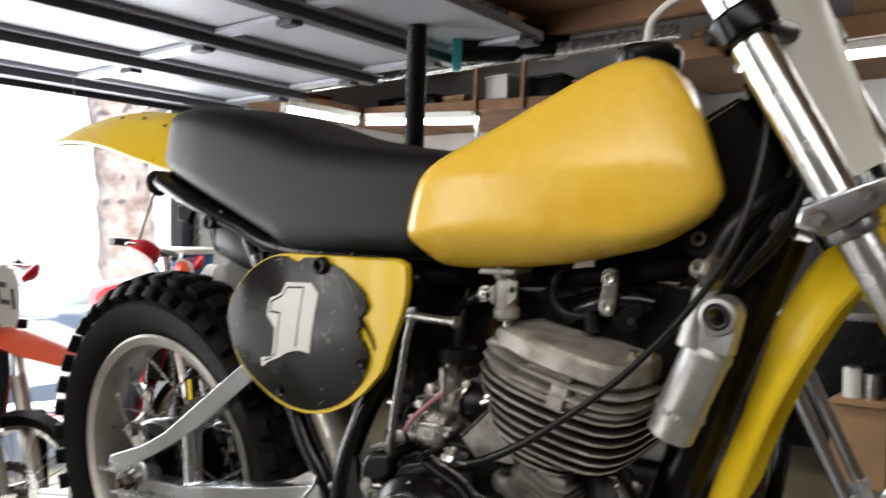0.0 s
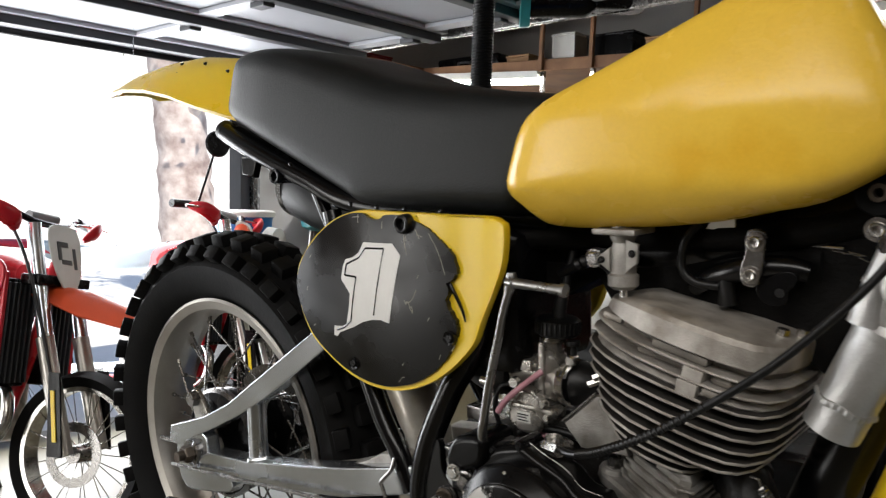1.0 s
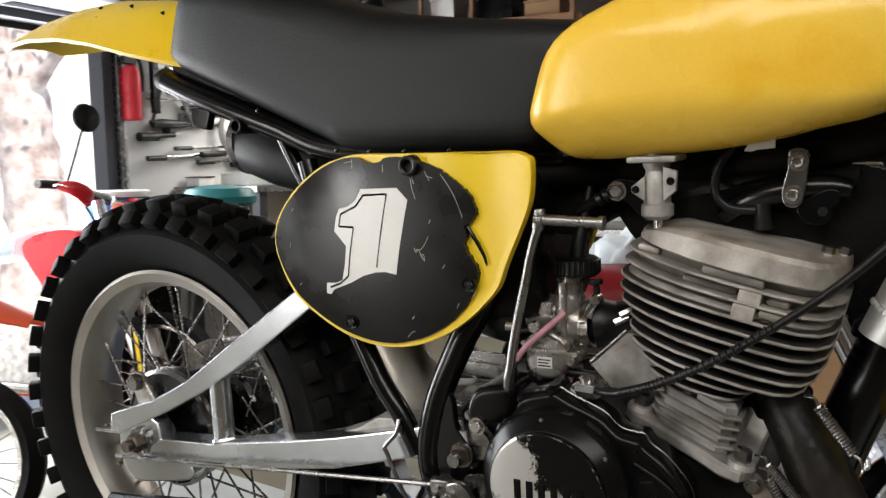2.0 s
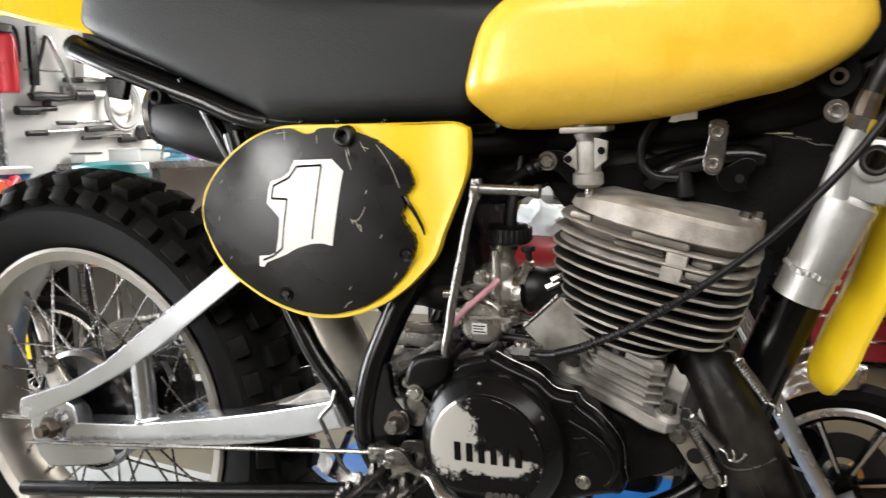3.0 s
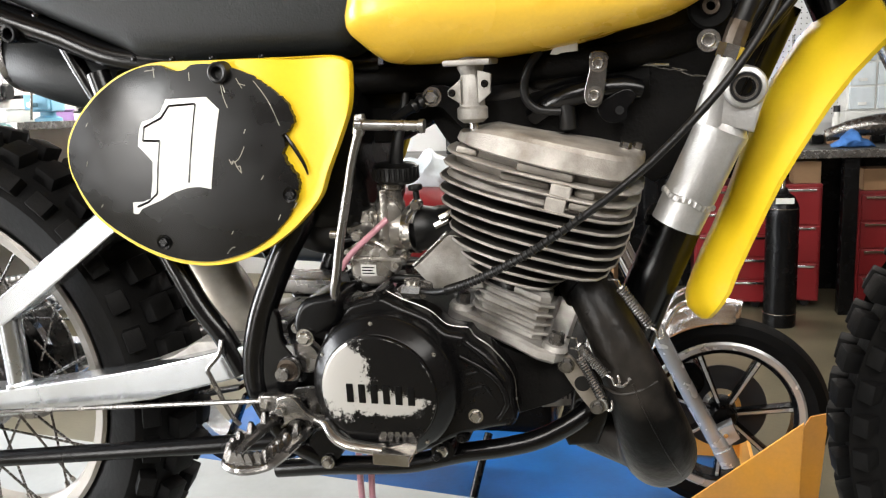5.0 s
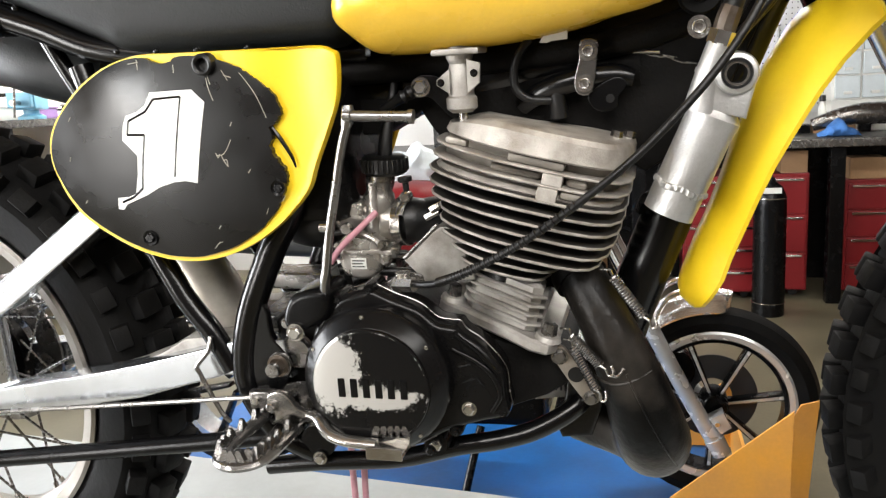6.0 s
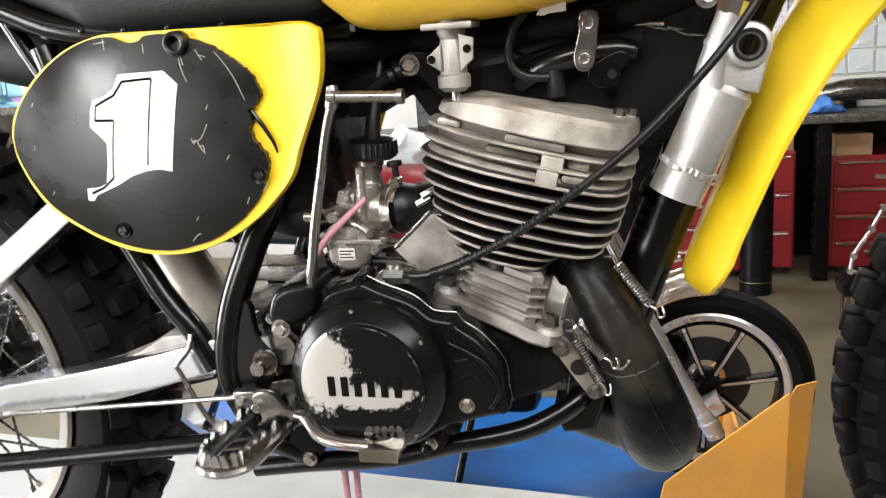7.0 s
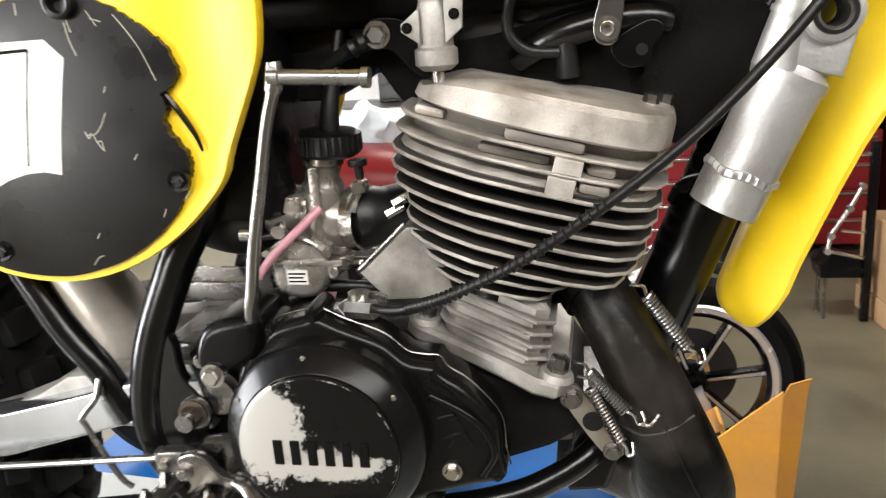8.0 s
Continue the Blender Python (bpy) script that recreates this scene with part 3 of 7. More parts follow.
for i in range(12):
    x = 0.266 + 0.0042 * i
    z = 0.7195 - 0.0042 * i * 0.28 + random.uniform(-0.0030, 0.0012)
    part("scuff", rod((x, -0.0303, z), (x + random.uniform(0.006, 0.016), -0.0303, z - random.uniform(-0.0006, 0.0036)), 0.0006, 5), STEEL, edge_strip)
part("vent_hose", tube([(0.166, -0.052, 0.736), (0.1555, -0.056, 0.722), (0.1505, -0.056, 0.705), (0.1520, -0.056, 0.690), (0.1640, -0.054, 0.6795), (0.1850, -0.050, 0.6770)], 0.0042, 10), HOSE, bike)
link = part("head_stay_link", slab(round_outline([(0.216, 0.732), (0.231, 0.731), (0.231, 0.715), (0.226, 0.684), (0.213, 0.682), (0.209, 0.694), (0.214, 0.715)], 3), -0.064, -0.058, 0.0015), DULL, bike, "worn steel engine stay link with two bolts")
bolt(link, 0.223, -0.064, 0.722, SOCKET, 0.9)
bolt(link, 0.219, -0.064, 0.692, SOCKET, 0.85)
lug_plate = part("stay_lug", slab(round_outline([(0.222, 0.682), (0.246, 0.696), (0.257, 0.692), (0.2555, 0.684), (0.250, 0.678), (0.249, 0.668), (0.238, 0.664), (0.226, 0.668)], 3), -0.057, -0.051, 0.0012), SATIN, bike)
part("lug_hole", rod((0.2423, -0.0574, 0.6765), (0.2423, -0.050, 0.6765), 0.0042, 16), HOSE, lug_plate)
bolt(backbone, 0.055, -0.055, 0.697, NUT, 1.1)
part("stay_bellows", tube([(0.050, -0.052, 0.696), (0.046, -0.052, 0.694), (0.042, -0.052, 0.692), (0.038, -0.052, 0.690), (0.034, -0.052, 0.688), (0.030, -0.052, 0.686), (0.010, -0.050, 0.676)], [0.0075, 0.0055, 0.0078, 0.0055, 0.0078, 0.0055, 0.0045], 14, 2), HOSE, backbone, "black rubber bellows")
part("stay_plate", slab(round_outline([(0.050, 0.7065), (0.062, 0.7085), (0.076, 0.705), (0.098, 0.690), (0.100, 0.672), (0.086, 0.664), (0.066, 0.684), (0.051, 0.692)], 3), -0.0545, -0.0495, 0.001), SATIN, backbone)
bolt(backbone, 0.322, -0.070, 0.737, SOCKET, 1.05)
part("tank_mount_rubber", lathe([(0.004, -0.066), (0.0045, -0.077), (0.008, -0.0775), (0.009, -0.073), (0.018, -0.0735), (0.020, -0.070), (0.020, -0.05), (0.004, -0.05)], 28, m=Matrix.Translation((0.323, 0, 0.767))), RUBBER, backbone)
part("mount_sleeve", lathe([(0.004, -0.060), (0.0042, -0.0785), (0.0075, -0.0785), (0.0078, -0.060)], 20, m=Matrix.Translation((0.323, 0, 0.767))), RUSTY, backbone)
pivot = part("pivot_bolt", rod((-0.112, -0.126, 0.412), (-0.112, 0.112, 0.412), 0.0075, 14), DULL, bike)
bolt(pivot, -0.112, -0.110, 0.412, BIGNUT, 0.66)
part("pivot_washer", lathe([(0.008, -0.1080), (0.0135, -0.1080), (0.014, -0.107), (0.014, -0.104), (0.008, -0.104)], 26, m=Matrix.Translation((-0.111, -0.001, 0.412))), DULL, pivot)
part("pivot_collar", lathe([(0.010, -0.099), (0.0165, -0.099), (0.0175, -0.0965), (0.0165, -0.095), (0.0165, -0.093), (0.0205, -0.092), (0.0210, -0.089), (0.0195, -0.087), (0.0195, -0.083), (0.0230, -0.082), (0.0230, -0.06), (0.010, -0.06)], 32, m=Matrix.Translation((-0.096, 0, 0.423))), DULL, pivot)

# tank, seat, fenders
TANK_SIDE = [(-0.013, 0.768), (-0.005, 0.802), (0.008, 0.834), (0.034, 0.858), (0.075, 0.876), (0.123, 0.897), (0.180, 0.923), (0.231, 0.944), (0.268, 0.949), (0.300, 0.936), (0.324, 0.902), (0.340, 0.862), (0.352, 0.818), (0.347, 0.799), (0.330, 0.782), (0.288, 0.760), (0.240, 0.750), (0.190, 0.740), (0.131, 0.7335), (0.068, 0.7305), (0.036, 0.731), (0.016, 0.735), (-0.003, 0.752)]


def pillow(outline, steps):
    """A hollow-ware body: one outline, drawn in towards its middle as it nears each flank; steps are (share of the outline, y, lift)."""
    c = Vector((sum(q[0] for q in outline) / len(outline), 0, sum(q[1] for q in outline) / len(outline)))
    loops = []
    for s, yy, lift in steps:
        loops.append([(c.x + (x - c.x) * s, yy, c.z + (z - c.z) * s + (lift if z > c.z else 0.0)) for x, z in outline])
    return rings(bmesh.new(), loops)


half = [(0.10, -0.1445, 0), (0.30, -0.1442, 0), (0.45, -0.1435, 0), (0.60, -0.1425, 0), (0.74, -0.1405, 0), (0.84, -0.138, 0), (0.91, -0.1335, 0), (0.955, -0.127, 0), (0.985, -0.117, 0), (1.0, -0.103, 0), (1.01, -0.07, 0.003), (1.01, -0.035, 0.010), (1.01, 0.0, 0.012)]
tank_form = pillow(round_outline(TANK_SIDE, 3), half + [(s, -yy, l) for s, yy, l in reversed(half[:-1])])
for v in tank_form.verts:
    # the flanks lean in above the shoulder, turn to the steering head in front, and tuck under below
    over, ahead, under = max(0.0, v.co.z - 0.842), max(0.0, v.co.x - 0.285), max(0.0, 0.775 - v.co.z)
    if v.co.x > 0.23 and abs(v.co.y) < 0.098:
        # hollow where it straddles the steering head
        v.co.x -= 0.75 * (v.co.x - 0.23) * (1 - abs(v.co.y) / 0.098) ** 0.8
    if v.co.y > 0.0 and v.co.x > 0.24:
        v.co.x -= 0.6 * (v.co.x - 0.24) * min(1.0, v.co.y / 0.03)
    v.co.y *= (1 - 2.3 * over) * (1 - 2.2 * ahead) * (1 - 5.5 * under)
tank = part("fuel_tank", tank_form, TANK, bike, "glossy yellow fuel tank, slightly stained", 60)
cap = part("tank_cap", lathe([(0, 0.022), (0.030, 0.022), (0.036, 0.016), (0.036, 0.0), (0.030, -0.012), (0, -0.012)], 30, m=pose(0.243, 0, 0.950, 84)), SATIN, tank, "black fuel cap with breather hose")
part("breather_hose", tube([(0.243, 0, 0.97), (0.250, -0.006, 1.00), (0.285, -0.006, 1.02), (0.335, 0, 1.01), (0.36, 0, 0.97)], 0.0045, 10), CREAM, cap)
for x, y, z in ((-0.70, -0.052, 0.9690), (-0.632, -0.054, 0.9635), (-0.69, -0.066, 0.9535), (-0.565, -0.060, 0.9455)):
    part("fender_screw", lathe([(0, -0.002), (0.0028, -0.0018), (0.0032, 0.0), (0, 0.004)], 10, m=Matrix.Translation((x, y, z)) @ Matrix.Rotation(radians(-65), 4, "X")), SATIN, bike)
part("tank_bracket", slab([(0.1770, 0.7325), (0.1815, 0.7400), (0.2040, 0.7450), (0.2037, 0.7343), (0.1877, 0.7333), (0.1840, 0.7318)], -0.063, -0.060, 0.0006), CREAM, tank)
seat = part("seat", loft([
    (-0.540, 0.872, -0.508, 0.952, 0.060), (-0.525, 0.866, -0.492, 0.962, 0.096), (-0.46, 0.838, -0.43, 0.964, 0.108), (-0.38, 0.803, -0.345, 0.948, 0.112), (-0.275, 0.757, -0.255, 0.920, 0.114),
    (-0.240, 0.744, -0.20, 0.903, 0.115), (-0.14, 0.741, -0.10, 0.884, 0.116), (-0.05, 0.740, -0.01, 0.872, 0.115), (-0.018, 0.741, 0.035, 0.866, 0.112), (-0.006, 0.752, 0.050, 0.860, 0.100)],
    5.0, 48, 5, top_power=5.5), VINYL, bike, "black vinyl seat with sharp side edges", 50)
for x, z in ((-0.245, 0.752), (-0.155, 0.7475), (-0.10, 0.746), (-0.36, 0.803), (-0.20, 0.749)):
    piece("rivet", mesh_of("rivet", lathe([(0, -0.003), (0.0025, -0.002), (0.0035, 0), (0, 0)], 10), SATIN), seat, Matrix.Translation((x, -0.1165 if x > -0.3 else -0.1135, z)))


def shell(path, thick=0.004, sides=11):
    """A curved guard: stations of crest place, half width and depth of its skirts, with the outward direction."""
    outer, inner = [], []
    for (x, z), hw, drop, (nx, nz) in path:
        o, i = [], []
        for k in np.linspace(-1, 1, sides):
            d = drop * abs(k) ** 2.6
            o.append((x - nx * d, k * hw, z - nz * d))
            i.append((x - nx * (d + thick), k * (hw - thick * 0.6), z - nz * (d + thick)))
        outer.append(o + i[::-1])
    return rings(bmesh.new(), outer)


part("rear_fender", shell([((-0.40, 0.925), 0.090, 0.075, (0, 1)), ((-0.52, 0.955), 0.096, 0.080, (0, 1)), ((-0.60, 0.972), 0.098, 0.078, (0, 1)), ((-0.68, 0.982), 0.096, 0.066, (0, 1)),
                           ((-0.76, 0.981), 0.090, 0.050, (0, 1)), ((-0.84, 0.972), 0.082, 0.034, (0, 1)), ((-0.91, 0.955), 0.070, 0.018, (0, 1)), ((-0.945, 0.944), 0.050, 0.008, (0, 1))], 0.005, 17), YELLOW, bike, "yellow plastic rear fender")
AXL = Vector((FX, FZ))


def guard_station(x, z, hw, drop):
    n = (Vector((x, z)) - AXL).normalized()
    return ((x, z), hw, drop, (n.x, n.y))


REAR_GUARD = [((0.3220, 0.4600), 0.010, 0.002, (-0.8, 0.5)), ((0.3130, 0.4620), 0.030, 0.010, (-0.9, 0.35)), ((0.3085, 0.4665), 0.044, 0.020, (-0.97, 0.15)), ((0.3072, 0.4740), 0.052, 0.027, (-0.99, 0.02)), ((0.3090, 0.4840), 0.055, 0.030, (-0.995, 0.05)), ((0.3145, 0.5000), 0.056, 0.031, (-0.985, 0.16)),
              ((0.3225, 0.5230), 0.057, 0.030, (-0.97, 0.22)), ((0.3350, 0.5530), 0.058, 0.029, (-0.965, 0.25)), ((0.3465, 0.5850), 0.059, 0.030, (-0.96, 0.27)), ((0.3560, 0.6150), 0.060, 0.033, (-0.955, 0.29)), ((0.3660, 0.6440), 0.061, 0.037, (-0.94, 0.34)), ((0.3760, 0.6720), 0.062, 0.041, (-0.91, 0.42)), ((0.3870, 0.6980), 0.064, 0.044, (-0.86, 0.51)),
              ((0.4080, 0.7340), 0.067, 0.047, (-0.74, 0.67)), ((0.4300, 0.7600), 0.071, 0.047, (-0.70, 0.71))]
part("front_fender", shell(REAR_GUARD + [guard_station(0.465, 0.792, 0.075, 0.045), guard_station(0.51, 0.822, 0.080, 0.043), guard_station(0.60, 0.852, 0.088, 0.040),
                           guard_station(0.74, 0.862, 0.090, 0.036), guard_station(0.90, 0.845, 0.082, 0.028), guard_station(1.02, 0.81, 0.05, 0.014)], 0.0045, 21), YELLOW, bike, "yellow plastic front fender that hangs down behind the wheel")


# number plates
OVAL = [(-0.3312, 0.651), (-0.3295, 0.664), (-0.325, 0.676), (-0.316, 0.689), (-0.301, 0.705), (-0.281, 0.721), (-0.254, 0.736), (-0.227, 0.744), (-0.204, 0.747), (-0.165, 0.746), (-0.110, 0.745), (-0.055, 0.744), (-0.020, 0.7435), (-0.007, 0.7390), (-0.001, 0.732), (-0.0035, 0.699), (-0.013, 0.673),
        (-0.032, 0.633), (-0.042, 0.609), (-0.061, 0.588), (-0.081, 0.571), (-0.108, 0.554), (-0.142, 0.541), (-0.175, 0.536), (-0.208, 0.538), (-0.240, 0.547), (-0.271, 0.5625), (-0.302, 0.584), (-0.318, 0.606), (-0.3265, 0.626), (-0.3305, 0.639)]
INNER = [(-0.3252, 0.651), (-0.3235, 0.663), (-0.3185, 0.675), (-0.309, 0.689), (-0.294, 0.704), (-0.274, 0.720), (-0.249, 0.734), (-0.223, 0.7425), (-0.202, 0.7435), (-0.193, 0.7400), (-0.183, 0.737), (-0.172, 0.738), (-0.165, 0.742), (-0.1465, 0.742), (-0.123, 0.737), (-0.106, 0.7305), (-0.090, 0.721), (-0.0765, 0.7105), (-0.066, 0.6985), (-0.0615, 0.686), (-0.066, 0.6755), (-0.0735, 0.6705), (-0.0715, 0.6625), (-0.075, 0.652),
         (-0.0705, 0.6405), (-0.063, 0.6295), (-0.0625, 0.618), (-0.067, 0.607), (-0.073, 0.596), (-0.084, 0.582), (-0.101, 0.568), (-0.125, 0.554), (-0.148, 0.5465), (-0.172, 0.542), (-0.204, 0.544), (-0.236, 0.553), (-0.266, 0.568), (-0.2945, 0.588), (-0.3105, 0.609), (-0.3195, 0.627), (-0.3238, 0.639)]
DIGIT = [(-0.232, 0.665), (-0.229, 0.680), (-0.2245, 0.6890), (-0.212, 0.692), (-0.202, 0.698), (-0.1965, 0.7075), (-0.195, 0.7103), (-0.150, 0.7107), (-0.137, 0.698), (-0.1455, 0.660), (-0.1545, 0.620), (-0.167, 0.6225), (-0.1805, 0.6215), (-0.197, 0.617), (-0.2135, 0.609), (-0.2396, 0.5996), (-0.2450, 0.594), (-0.2511, 0.5949), (-0.2489, 0.6066), (-0.2350, 0.6075), (-0.2259, 0.6110), (-0.2200, 0.630), (-0.2168, 0.649), (-0.225, 0.658)]
SHADOW = [((-0.1620, 0.7045), (-0.1918, 0.7035)), ((-0.1918, 0.7035), (-0.2017, 0.6920)), ((-0.2017, 0.6920), (-0.2223, 0.6835)), ((-0.2223, 0.6835), (-0.2253, 0.6703)), ((-0.2253, 0.6703), (-0.2054, 0.6695)), ((-0.2054, 0.6695), (-0.2110, 0.6450)), ((-0.2110, 0.6450), (-0.2170, 0.6160)), ((-0.2170, 0.6160), (-0.2300, 0.6070)), ((-0.2300, 0.6070), (-0.2440, 0.6020)), ((-0.1620, 0.7045), (-0.1700, 0.665)), ((-0.1700, 0.665), (-0.1780, 0.6270))]

# scribbles and nicks in the black paint
SCRATCHES = [[(-0.1341, 0.7207), (-0.1320, 0.710), (-0.1280, 0.699)], [(-0.1325, 0.7225), (-0.1300, 0.714)], [(-0.1180, 0.727), (-0.1120, 0.717)], [(-0.1160, 0.722), (-0.1085, 0.7195)], [(-0.100, 0.7235), (-0.092, 0.713), (-0.084, 0.700), (-0.076, 0.680)], [(-0.1140, 0.6610), (-0.1190, 0.6520), (-0.1240, 0.6470), (-0.1300, 0.6465)],
             [(-0.1310, 0.6490), (-0.1290, 0.6440), (-0.1270, 0.6480)], [(-0.1255, 0.6465), (-0.1230, 0.6400), (-0.1195, 0.6350)], [(-0.1240, 0.6410), (-0.1205, 0.6420), (-0.1200, 0.6360)], [(-0.1130, 0.674), (-0.1110, 0.678)], [(-0.2180, 0.7385), (-0.2060, 0.7395)], [(-0.2080, 0.742), (-0.2070, 0.732)], [(-0.1680, 0.735), (-0.1675, 0.727)],
             [(-0.296, 0.686), (-0.293, 0.690)], [(-0.302, 0.645), (-0.300, 0.650)], [(-0.292, 0.601), (-0.289, 0.604)], [(-0.150, 0.551), (-0.144, 0.557), (-0.140, 0.558)], [(-0.141, 0.572), (-0.138, 0.576)], [(-0.088, 0.586), (-0.085, 0.592)], [(-0.070, 0.598), (-0.066, 0.604)], [(-0.100, 0.628), (-0.097, 0.632)]]


def flute(x, z):
    """The bare yellow corner of the side panel is hollowed a little, and its front edge rolls in."""
    ahead = max(0.0, x + 0.085)
    return -0.0035 * math.sin(min(1.0, ahead / 0.075) * math.pi) * (0.35 + 0.65 * min(1.0, max(0.0, (z - 0.60) / 0.12)))


def dome(x, z):
    """How far the right-hand plate bulges."""
    return 0.011 * max(0.0, 1 - ((x + 0.19) / 0.145) ** 2 - ((z - 0.645) / 0.108) ** 2)


def on_plate(outline, y0, y1, cuts=5):
    """A flat figure laid on the bulging plate."""
    bm = slab(outline, y0, y1, 0.0)
    bmesh.ops.triangulate(bm, faces=bm.faces[:])
    bmesh.ops.subdivide_edges(bm, edges=bm.edges[:], cuts=cuts, use_grid_fill=True)
    for v in bm.verts:
        v.co.y -= dome(v.co.x, v.co.z)
    return bm


for s in (-1, 1):
    ya = s * 0.130
    rim_line = round_outline(OVAL, 3)
    skin = []
    for k, push in [(0.985, -0.006), (1.0, -0.0035), (1.0, 0.0030), (0.992, 0.0060)] + [(0.98 - 0.07 * i, None) for i in range(14)]:
        ring = []
        for x, z in rim_line:
            x, z = -0.15 + (x + 0.15) * k, 0.645 + (z - 0.645) * k
            ring.append((x, ya + (push * -1 if push is not None and s < 0 else push if push is not None else s * (0.0060 + flute(x, z))), z))
        skin.append(ring)
    plate = part("number_plate", rings(bmesh.new(), skin), YELLOW, bike, "yellow side panel with scuffed black number oval", 50)
    if s < 0:
        edge = round_outline(INNER, 7)
        random.seed(5)
        smooth = edge
        edge = [(x + random.uniform(-0.0010, 0.0010), z + random.uniform(-0.0008, 0.0008)) if x > -0.105 else (x, z) for x, z in edge]
        loops = []
        for k in [1.0, 1.0] + [0.97 - 0.04 * i for i in range(24)]:
            loops.append([(-0.19 + (x + 0.19) * k, ya - 0.0085 - dome(-0.19 + (x + 0.19) * k, 0.645 + (z - 0.645) * k), 0.645 + (z - 0.645) * k) for x, z in (edge if k == 1.0 else smooth)])
        loops[0] = [(x, ya - 0.004, z) for x, z in edge]
        oval = part("black_oval", rings(bmesh.new(), loops), SCUFF, plate, "scratched black paint oval")
        digit = part("digit_one", on_plate(DIGIT, ya - 0.0092, ya - 0.0075, 5), WHITE, plate, "white racing figure 1 with black shadow lines")
        for a, b in SHADOW:
            part("shadow_line", rod((a[0], ya - 0.0086 - dome(*a), a[1]), (b[0], ya - 0.0086 - dome(*b), b[1]), 0.0014, 6), PAINTLINE, digit)
        for x, z in ((-0.0713, 0.612), (-0.2205, 0.5635)):
            bolt(plate, x, ya - 0.0082 - dome(x, z), z, CASENUT, 1.1)
            part("screw_cup", ring_lathe([(0.0050, -0.002), (0.0078, -0.003), (0.0086, 0.0), (0.0050, 0.001)], 18), BLACK, plate).location = (x, ya - 0.0082 - dome(x, z), z)
        part("grommet", lathe([(0.0055, ya - 0.008), (0.0065, ya - 0.0175), (0.0085, ya - 0.0185), (0.0105, ya - 0.017), (0.0115, ya - 0.004), (0.0055, ya - 0.004)], 24, m=Matrix.Translation((-0.134, 0, 0.733))), HOSE, plate)
        part("crack", tube([(-0.0735, ya - 0.0070, 0.671), (-0.067, ya - 0.0072, 0.661), (-0.0600, ya - 0.0070, 0.649), (-0.0555, ya - 0.0070, 0.640), (-0.0530, ya - 0.0070, 0.631)], [0.0014, 0.0021, 0.0019, 0.0016, 0.0008], 6), PAINTLINE, plate)
        for run in SCRATCHES:
            part("scratch", tube([(x, ya - 0.0084 - dome(x, z), z) for x, z in run], 0.00045, 5, 3), CHALK, oval)
part("air_box", box(-0.27, -0.02, -0.085, 0.085, 0.56, 0.725, 0.02), SATIN, bike)
bag = part("tool_roll", tube([(-0.500, 0.01, 0.770), (-0.490, 0.01, 0.767), (-0.42, 0.0, 0.748), (-0.33, 0.0, 0.725)], [0.036, 0.042, 0.044, 0.042], 24), VINYL, bike, "dark cylindrical part under the seat")
part("clamp_ring", ring_lathe([(0.036, -0.005), (0.045, -0.005), (0.045, 0.006), (0.036, 0.006)], 28), DULL, bag).matrix_local = pose(-0.489, 0.01, 0.767, 0, 15, 88)
stub = part("frame_stub", ring_lathe([(0.0065, -0.02), (0.0065, 0.02), (0.0100, 0.02), (0.0105, -0.018), (0.0095, -0.0205)], 22), SATIN, bike, "open end of a black cross tube")
stub.location = (-0.408, -0.085, 0.787)
part("rail_end_plug", rod((-0.556, -0.077, 0.857), (-0.538, -0.078, 0.848), 0.0155, 14), HOSE, bike)
part("seat_pan", slab([(-0.540, 0.878), (-0.480, 0.850), (-0.372, 0.806), (-0.262, 0.762), (-0.20, 0.752), (-0.20, 0.735), (-0.262, 0.742), (-0.372, 0.785), (-0.480, 0.828), (-0.540, 0.855)], -0.076, 0.076, 0.003), SATIN, bike, "black seat base")
for s in (-1, 1):
    part("rail_stay", tube([(-0.366, s * 0.070, 0.778), (-0.345, s * 0.066, 0.730), (-0.325, s * 0.062, 0.690)], 0.0095, 12), BLACK, bike)
part("seat_bracket", slab([(-0.49, 0.815), (-0.49, 0.79), (-0.465, 0.785), (-0.455, 0.81)], -0.098, -0.085, 0.003), SATIN, bike)

